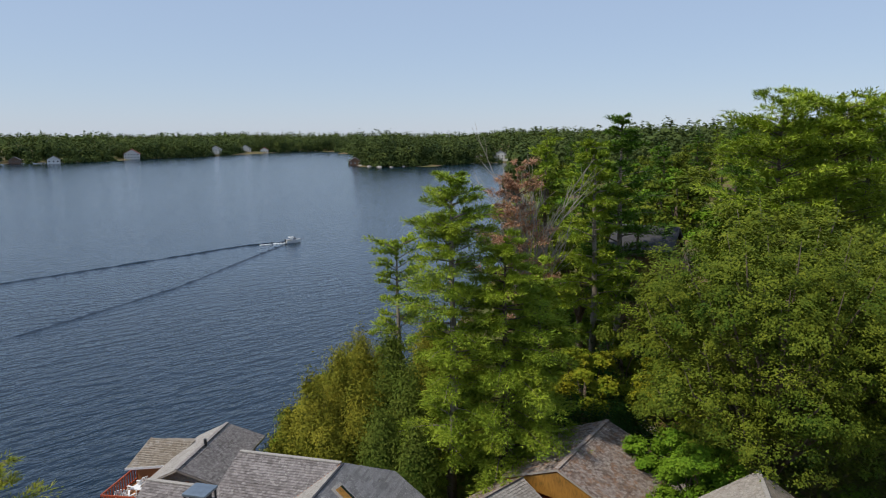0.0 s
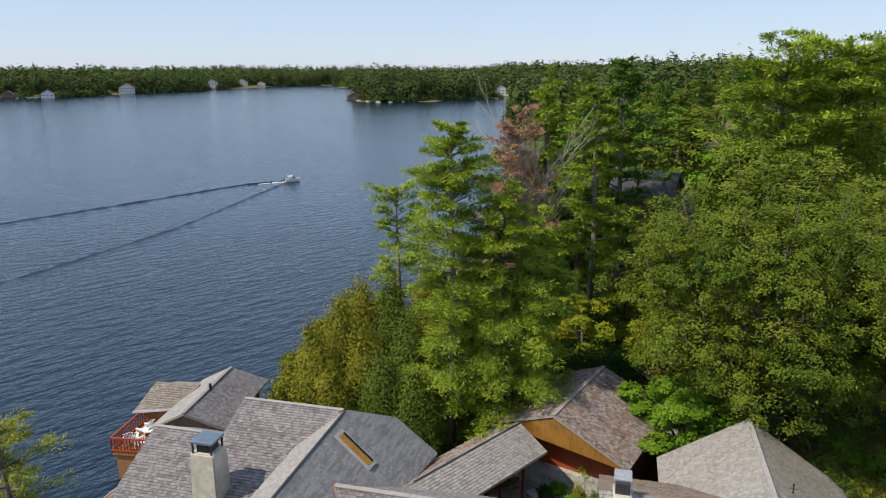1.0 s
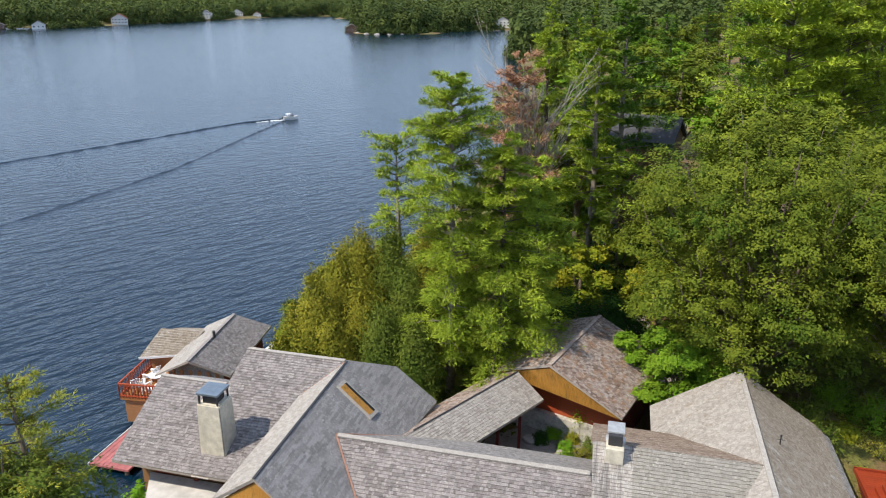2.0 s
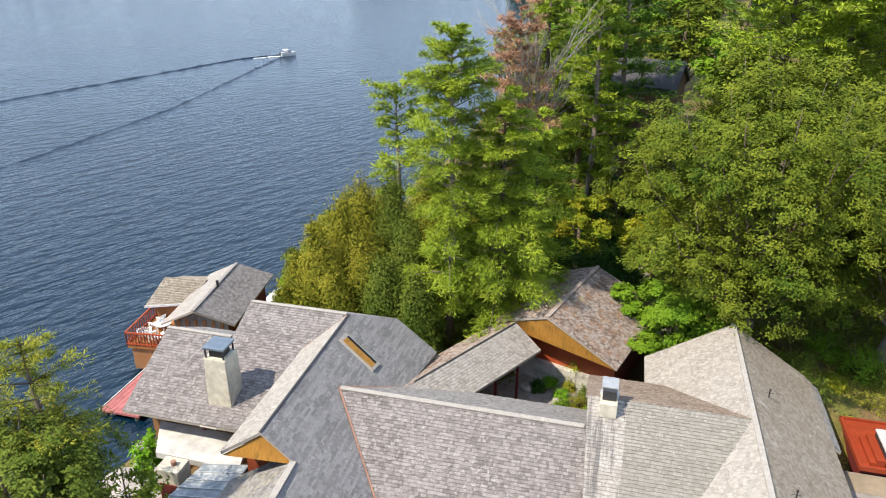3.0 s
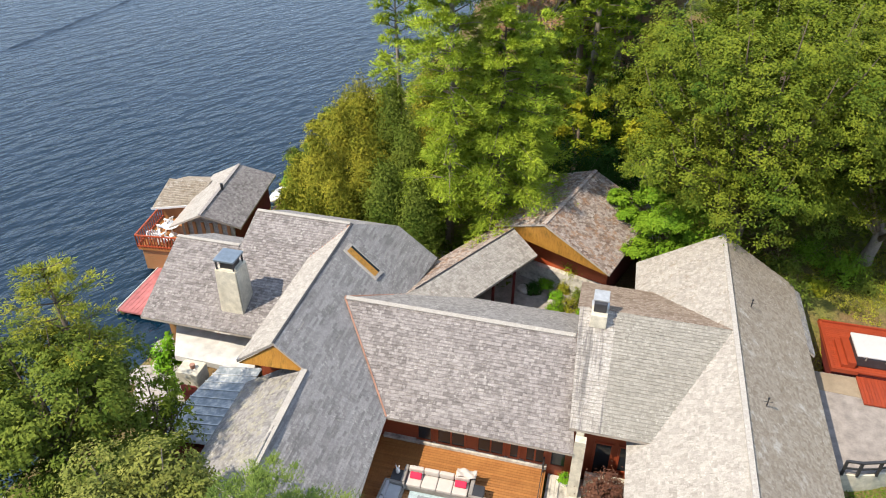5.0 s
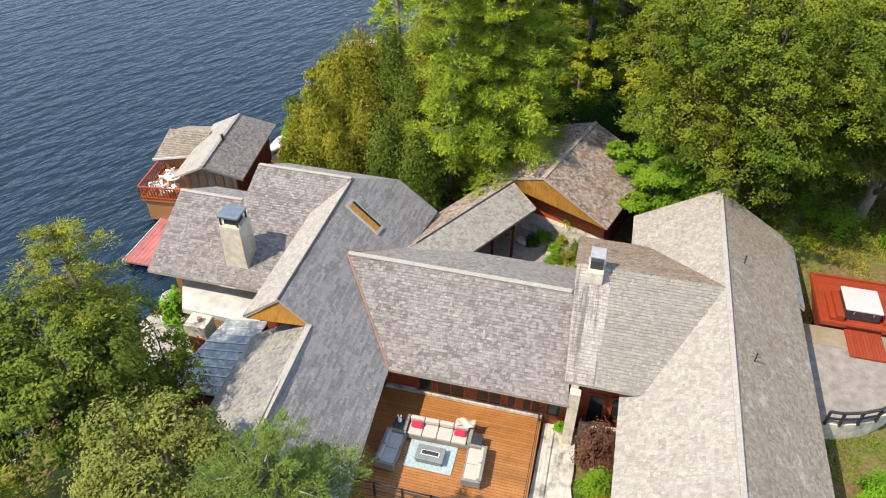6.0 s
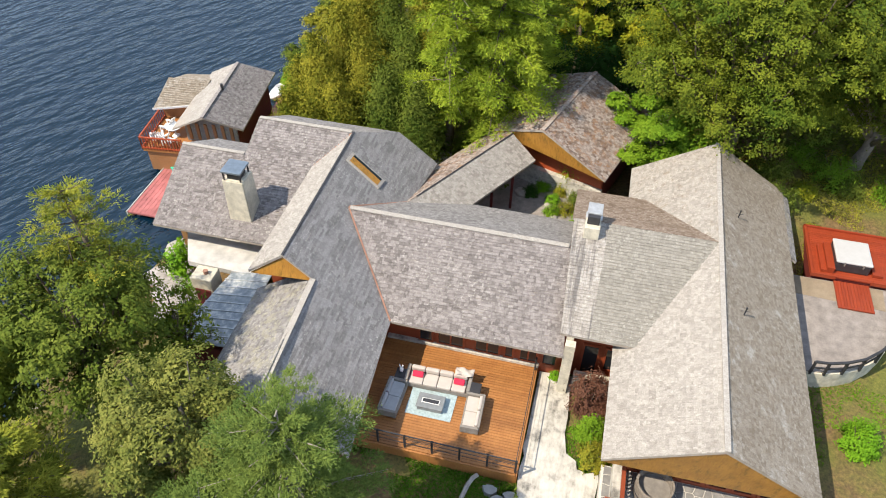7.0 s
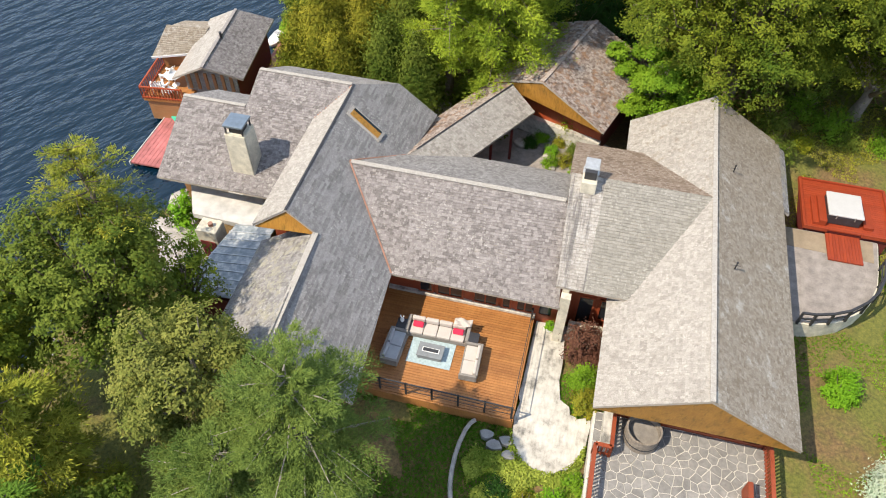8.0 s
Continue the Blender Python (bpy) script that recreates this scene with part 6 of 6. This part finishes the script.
grass(24000, 15.5, 34, 6, 24, lambda x, y: (shore_distance(x, y) > 0) & patchy(x, y, -0.2), "green lawn grass east of the house", L_MAPLE, 301)
grass(20000, 15.5, 34, 24, 36, lambda x, y: (shore_distance(x, y) > 0) & patchy(x, y, -0.2), "dry yellow grass under the oaks, sunlight tinted in", L_DRY_SUN, 304)
grass(46000, -6, 9, 5, 17.5, lambda x, y: (shore_distance(x, y) > 0) & patchy(x, y, -1.2), "green lawn grass below the deck, shade in its colour", L_LAWN_SHADE, 302)
grass(9000, -20, -4, 5, 22, lambda x, y: (shore_distance(x, y) > 1) & patchy(x, y, 0.4), "thin grass on the near bank", L_OAK, 303)


for i, (u, v, r_) in enumerate(((-5.3, 16.6, 0.8), (-4.1, 16.2, 0.9), (-4.7, 15.4, 0.6), (-3.4, 14.6, 0.55))):
    bm = bmesh.new()
    bmesh.ops.create_icosphere(bm, subdivisions=3, radius=r_)
    for vtx in bm.verts:
        vtx.co *= 1 + 0.3 * noise.noise(vtx.co / r_ * 1.6 + Vector((i * 5, 1, 0)))
        vtx.co.z *= 0.4
    x, y, _ = hw(u, v)
    tagged(part("boulder", bm, M_ROCK, None, at=(x, y, float(ground_z(x, y)) + 0.08), turn=i), "pale flat granite outcrop behind the house", "boulder", "outcrop boulders")

# small pale dock of the neighbour
ndock = thing("dock", (-7.6, 64.4, WATER), 0.2, "small pale wooden dock under the trees", "dock")
for i in range(7):
    part("plank", box(-1.6, 1.6, -0.9 + i * 0.26, -0.66 + i * 0.26, 0.25, 0.33), M_PALE, ndock)
for sx in (-1.4, 1.4):
    part("pile", tube([(sx, -0.7, -1.2), (sx, -0.7, 0.25)], [0.1, 0.1], 7), M_BARK, ndock)

# ---- the far shore ----
SHORE_HOUSES = [(-283, 657), (-287, 644), (-306, 568), (-330, 556), (-250, 795), (-246, 780), (-240, 878), (-222, 898), (-66, 541), (48, 598), (46, 588), (30, 585), (66, 604)]


def far_wood(name, n, x0, x1, y0, y1, dmin, dmax, size, seed, label, cards=44, tries_each=12):
    rg = np.random.default_rng(seed)
    x, y = rg.uniform(x0, x1, n * tries_each), rg.uniform(y0, y1, n * tries_each)
    d = shore_distance(x, y)
    near = np.min([np.hypot(x - a, y - b_) for a, b_ in SHORE_HOUSES], axis=0)
    ok_ = (near > 9) & (d > dmin) & (d < dmax) & (np.abs(x) < 0.68 * y + 60)
    x, y, d = x[ok_][:n], y[ok_][:n], d[ok_][:n]
    h_ = rg.uniform(0.55, 1.2, len(x)) * size[1] * (1 + 0.14 * np.sin(x * 0.05 + 2 * np.sin(y * 0.02)))
    r_ = rg.uniform(0.7, 1.25, len(x)) * size[0]
    slim = rg.random(len(x)) < 0.12
    r_ = np.where(slim, r_ * 0.6, r_)
    h_ = np.where(slim, h_ * 1.05, h_)
    z = ground_z(x, y)
    o = rg.normal(size=(len(x), cards, 3))
    o /= np.linalg.norm(o, axis=2, keepdims=True)
    f = (o[:, :, 2] + 1) / 2
    taper = np.where(slim[:, None], 1.15 - f, 1.0)
    o = o * rg.uniform(0.6, 1.0, (len(x), cards, 1))
    P_ = np.stack([x[:, None] + o[:, :, 0] * r_[:, None] * taper, y[:, None] + o[:, :, 1] * r_[:, None] * taper, z[:, None] + h_[:, None] * (0.5 + 0.5 * o[:, :, 2])], axis=2).reshape(-1, 3)
    N_ = o.reshape(-1, 3) + np.array([0, 0, 0.5])
    ob = scatter_leaves(name, P_, N_, size[2], size[2] * 0.75, L_FAR, None, rg)
    return tagged(ob, label, "forest", kind="stuff")


far_wood("far_forest", 1900, -560, 260, 300, 1150, 0.5, 45, (5.4, 16.5, 1.9), 401, "mixed green forest along the far shore", 84)
far_wood("far_forest", 2600, -560, 260, 300, 1150, -2.5, 5, (2.4, 5.0, 1.3), 404, "low dark bushes along the far waterline", 30, 70)
far_wood("far_forest", 2200, -1300, 1100, 300, 2100, 40, 900, (9.0, 19.0, 4.2), 402, "green forest stretching away to the horizon", 30)
far_wood("far_forest", 110, -66, 30, 505, 575, 1.5, 60, (5.2, 20.5, 1.7), 405, "taller dark trees crowning the headland", 120, 60)
far_wood("far_forest", 520, 60, 420, 250, 620, 6, 400, (5.0, 19, 1.8), 403, "green forest on the wooded rise", 110)


def cottage(x, y, w, d, h, turn, wallm, roofm, label, dock_to=None, storeys=2):
    """A far house with gabled roof, windows and door."""
    c = thing("shore_house", (x, y, float(max(ground_z(x, y), WATER + 0.2))), radians(turn), label, "house", "far shore houses")
    part("wall", box(-w / 2, w / 2, -d / 2, d / 2, -0.5, h), wallm, c)
    bm = bmesh.new()
    rh = w * 0.32
    sec = [(-w * 0.56, h - 0.15), (0, h + rh), (w * 0.56, h - 0.15), (w * 0.56, h - 0.45), (0, h + rh - 0.35), (-w * 0.56, h - 0.45)]
    a = [bm.verts.new((px, -d * 0.56, pz)) for px, pz in sec]
    b_ = [bm.verts.new((px, d * 0.56, pz)) for px, pz in sec]
    bm.faces.new(a)
    bm.faces.new(b_[::-1])
    for i in range(6):
        bm.faces.new((a[i], a[(i + 1) % 6], b_[(i + 1) % 6], b_[i]))
    part("roof", bm, roofm, c)
    bm = bmesh.new()
    ga = [bm.verts.new(p) for p in ((-w / 2, -d / 2 + 0.02, h), (w / 2, -d / 2 + 0.02, h), (0, -d / 2 + 0.02, h + rh * 0.92), (-w / 2, -d / 2 + 0.3, h), (w / 2, -d / 2 + 0.3, h), (0, -d / 2 + 0.3, h + rh * 0.92))]
    for f in ((0, 1, 2), (5, 4, 3), (0, 3, 4, 1), (1, 4, 5, 2), (2, 5, 3, 0)):
        bm.faces.new([ga[i] for i in f])
    part("gable", bm, wallm, c)
    n = max(2, int(w / 2.6))
    for s in range(storeys):
        for i in range(n):
            px = -w / 2 + w * (i + 0.5) / n
            z0 = 0.9 + s * h / storeys
            wd = part("window", box(px - 0.6, px + 0.6, -d / 2 - 0.08, -d / 2 + 0.02, z0, z0 + 1.2), M_WHITE, c)
            part("pane", box(px - 0.5, px + 0.5, -d / 2 - 0.12, -d / 2 - 0.07, z0 + 0.1, z0 + 1.1), M_GLASS, wd)
    return c


W_FAR = plain("weathered_white_wall", (0.72, 0.71, 0.68), 0.8)
R_FAR = plain("red_far_roof", (0.30, 0.09, 0.07), 0.8)
G_FAR = plain("grey_far_roof", (0.22, 0.21, 0.21), 0.8)
B_FAR = plain("brown_far_wall", (0.17, 0.10, 0.065), 0.8)
cottage(-283, 662, 13, 10, 4.8, 20, W_FAR, R_FAR, "white two-storey boathouse with a red roof on the far shore")
cottage(-306, 571, 9, 6, 3.0, 25, W_FAR, G_FAR, "low white boathouse at the far water's edge", storeys=1)
cottage(-330, 560, 8, 6, 2.6, 25, B_FAR, G_FAR, "low brown boathouse at the far water's edge", storeys=1)
cottage(-250, 800, 12, 9, 5.0, 10, W_FAR, G_FAR, "white lakeside house with a grey roof")
cottage(-240, 884, 13, 9, 4.0, 10, W_FAR, G_FAR, "white lakeside house among far trees")
cottage(-222, 905, 9, 8, 4.0, 10, W_FAR, R_FAR, "white lakeside cottage among far trees", storeys=1)
cottage(-66, 545, 9, 6, 2.8, 8, B_FAR, G_FAR, "grey boathouse at the point of the headland", storeys=1)
cottage(48, 606, 12, 8, 4.4, -5, W_FAR, G_FAR, "white house with a lawn in the far bay")
cottage(30, 590, 8, 6, 2.8, -5, B_FAR, G_FAR, "brown boathouse in the far bay", storeys=1)
cottage(66, 612, 7, 6, 3.4, -5, W_FAR, G_FAR, "white cottage in the far bay", storeys=1)
# dark-roofed house in the wood
D_FAR = plain("dark_far_roof", (0.055, 0.055, 0.06), 0.95)
cottage(17.9, 62.8, 5.2, 5.0, 10.2, 62, B_FAR, D_FAR, "dark shingled house half hidden in the wood")
pole = thing("utility_pole", g(16.2, 59.4), 0.2, "dark wooden utility pole in the wood", "pole")
part("shaft", tube([(0, 0, -0.5), (0, 0, 12.6)], [0.16, 0.11], 8), M_BARK, pole)
part("crossarm", box(-0.9, 0.9, -0.06, 0.06, 12.0, 12.15), M_BARK, pole)
bed_plants()
# rocks at the headland and the shore
for i, (x, y, r_) in enumerate(((-44, 503, 2.0), (-36, 505, 1.5), (-52, 512, 1.8), (-60, 528, 1.6), (-28, 513, 1.3), (-10.2, 40.2, 0.5), (-8.4, 47.5, 0.6), (-16.9, 25.6, 0.6), (-16.2, 27.6, 0.5), (-17.8, 23.2, 0.7), (-19.2, 19.6, 0.6))):
    bm = bmesh.new()
    bmesh.ops.create_icosphere(bm, subdivisions=3, radius=r_)
    for vtx in bm.verts:
        vtx.co *= 1 + 0.3 * noise.noise(vtx.co / r_ * 1.6 + Vector((i * 3, 0, 0)))
        vtx.co.z *= 0.55
    tagged(part("shore_rock", bm, M_ROCK, None, at=(x, y, WATER + 0.1), turn=i), "grey granite rock at the water's edge", "rock", "shore rocks")

# ---- motor boat and its wake ----
boat = thing("motor_boat", (-31.6, 150.6, WATER), radians(33), "small white motor boat with a windscreen on the lake", "boat")
bm = bmesh.new()
rows = []
for i in range(9):
    f = i / 8
    x = -2.2 + 4.4 * f
    hw_ = 0.9 * (1 - max(0, f - 0.45) ** 2 * 3.1)
    rows.append([bm.verts.new(p) for p in ((x, -hw_, 0.75 + 0.25 * f), (x, -hw_ * 0.8, 0.05), (x, 0, -0.25 + 0.35 * f * f), (x, hw_ * 0.8, 0.05), (x, hw_, 0.75 + 0.25 * f))])
for a, b_ in zip(rows, rows[1:]):
    for k in range(4):
        bm.faces.new((a[k], a[k + 1], b_[k + 1], b_[k]))
    bm.faces.new((a[4], a[0], b_[0], b_[4]))
bm.faces.new(rows[0])
bm.faces.new(rows[-1][::-1])
part("hull", bm, M_HULL, boat)
part("cockpit", box(-2.2, 0.6, -0.75, 0.75, 0.85, 0.95), M_GREYFAB, boat)
part("windscreen", beam((0.7, 0, 0.95), (0.35, 0, 1.55), 1.5, 0.05), M_GLASS, boat)
part("seat", box(-0.7, -0.2, -0.6, 0.6, 0.95, 1.35, 0.05), M_WHITE, boat)
part("canopy", box(-1.3, 0.1, -0.75, 0.75, 1.6, 1.66, 0.02), M_WHITE, boat)
for sx in (-1.2, 0.0):
    for sy in (-0.7, 0.7):
        part("canopy_post", beam((sx, sy, 0.9), (sx, sy, 1.6), 0.04, 0.04), M_METAL, boat)
part("engine", box(-2.5, -2.15, -0.25, 0.25, 0.3, 1.1, 0.05), M_DARKMETAL, boat)
boat.scale = (0.75, 0.75, 0.75)
m_boat = thing("moored_boat", hw(-18.0, 22.9, WATER), TURN + 1.4, "small white boat moored behind the boathouse", "boat")
bm = bmesh.new()
bmesh.ops.create_uvsphere(bm, u_segments=14, v_segments=8, radius=1.0)
for vtx in bm.verts:
    vtx.co = Vector((vtx.co.x * 1.5, vtx.co.y * 0.55, 0.55 + min(vtx.co.z, 0.05) * 0.6))
part("hull", bm, M_HULL, m_boat, smooth=True)
part("bench", box(-0.15, 0.15, -0.5, 0.5, 0.58, 0.64), M_GREYFAB, m_boat)


def wake(points, width, height, label):
    """A long low swell on the water along the points."""
    V, F = [], []
    n = 150
    pts_ = []
    for i in range(n + 1):
        s = i / n * (len(points) - 1)
        j = min(int(s), len(points) - 2)
        f = s - j
        pts_.append(Vector(points[j]) * (1 - f) + Vector(points[j + 1]) * f)
    prof = [(-1.0, 0), (-0.55, 0.3), (-0.12, 1.0), (0.2, 0.5), (0.6, 0.1), (1.0, 0)]
    for i, p in enumerate(pts_):
        d = (pts_[min(i + 1, n)] - pts_[max(i - 1, 0)]).normalized()
        q = Vector((-d.y, d.x))
        w_ = width * (0.45 + 0.55 * i / n)
        hh = height * (1 - 0.5 * i / n) * (0.8 + 0.7 * noise.noise(Vector((i * 0.31, width, height * 40))))
        for a, b_ in prof:
            jit = 0.7 * w_ * noise.noise(Vector((i * 0.23, 5, height * 40)))
            V.append((p.x + q.x * (a * w_ + jit), p.y + q.y * (a * w_ + jit), WATER - 0.03 + b_ * hh))
    for i in range(n):
        for k in range(5):
            F.append((i * 6 + k, i * 6 + k + 1, i * 6 + 7 + k, i * 6 + 6 + k))
    return tagged(raw("wake", V, F, M_WATER, smooth=True), label, "wake", kind="structure")


wake([(-33.6, 150.8), (-41, 145.5), (-54, 126), (-68, 107), (-90, 80)], 0.75, 0.32, "dark swell trailing behind the boat")
wake([(-32.6, 148.5), (-35, 134), (-39.5, 105), (-46.5, 83), (-55, 62)], 0.75, 0.3, "dark swell trailing behind the boat")
bm = bmesh.new()
rngf = random.Random(3)
for i in range(60):
    f = rngf.random()
    x, y, s = -33.4 - 4.5 * f + rngf.uniform(-0.4, 0.4), 149.5 - 2.9 * f + rngf.uniform(-0.5, 0.5), rngf.uniform(0.1, 0.35) * (1 - 0.6 * f)
    bmesh.ops.create_icosphere(bm, subdivisions=1, radius=s, matrix=Matrix.LocRotScale((x, y, WATER + 0.05), None, (1, 1, 0.45)))
tagged(part("wake_foam", bm, M_FOAM, None), "white churned foam behind the boat", "foam", kind="stuff")

# ---- flagstones, laid last ----
rf = random.Random(21)
cells = []
for j in range(14):
    for i in range(19):
        cells.append((7.7 + (i + 0.5 + rf.uniform(-0.42, 0.42)) * 0.3684, -8.9 + (j + 0.5 + rf.uniform(-0.42, 0.42)) * 0.4214))
for i, (u, v) in enumerate(cells):
    q = [(max(7.7, u - 0.9), max(-8.9, v - 0.9)), (min(14.7, u + 0.9), max(-8.9, v - 0.9)), (min(14.7, u + 0.9), min(-3.0, v + 0.9)), (max(7.7, u - 0.9), min(-3.0, v + 0.9))]
    for a, b_ in cells:
        dx, dy = a - u, b_ - v
        dd = math.hypot(dx, dy)
        if 0 < dd < 1.9:
            mx, my = u + dx / 2 - dx / dd * 0.019, v + dy / 2 - dy / dd * 0.019
            q = clip(q, (mx, my), (mx - dy, my + dx))
            if len(q) < 3:
                break
    if len(q) >= 3:
        part("flagstone", prism(q, 5.25, 5.29 + rf.uniform(0, 0.015)), M_FLAGS, flag)
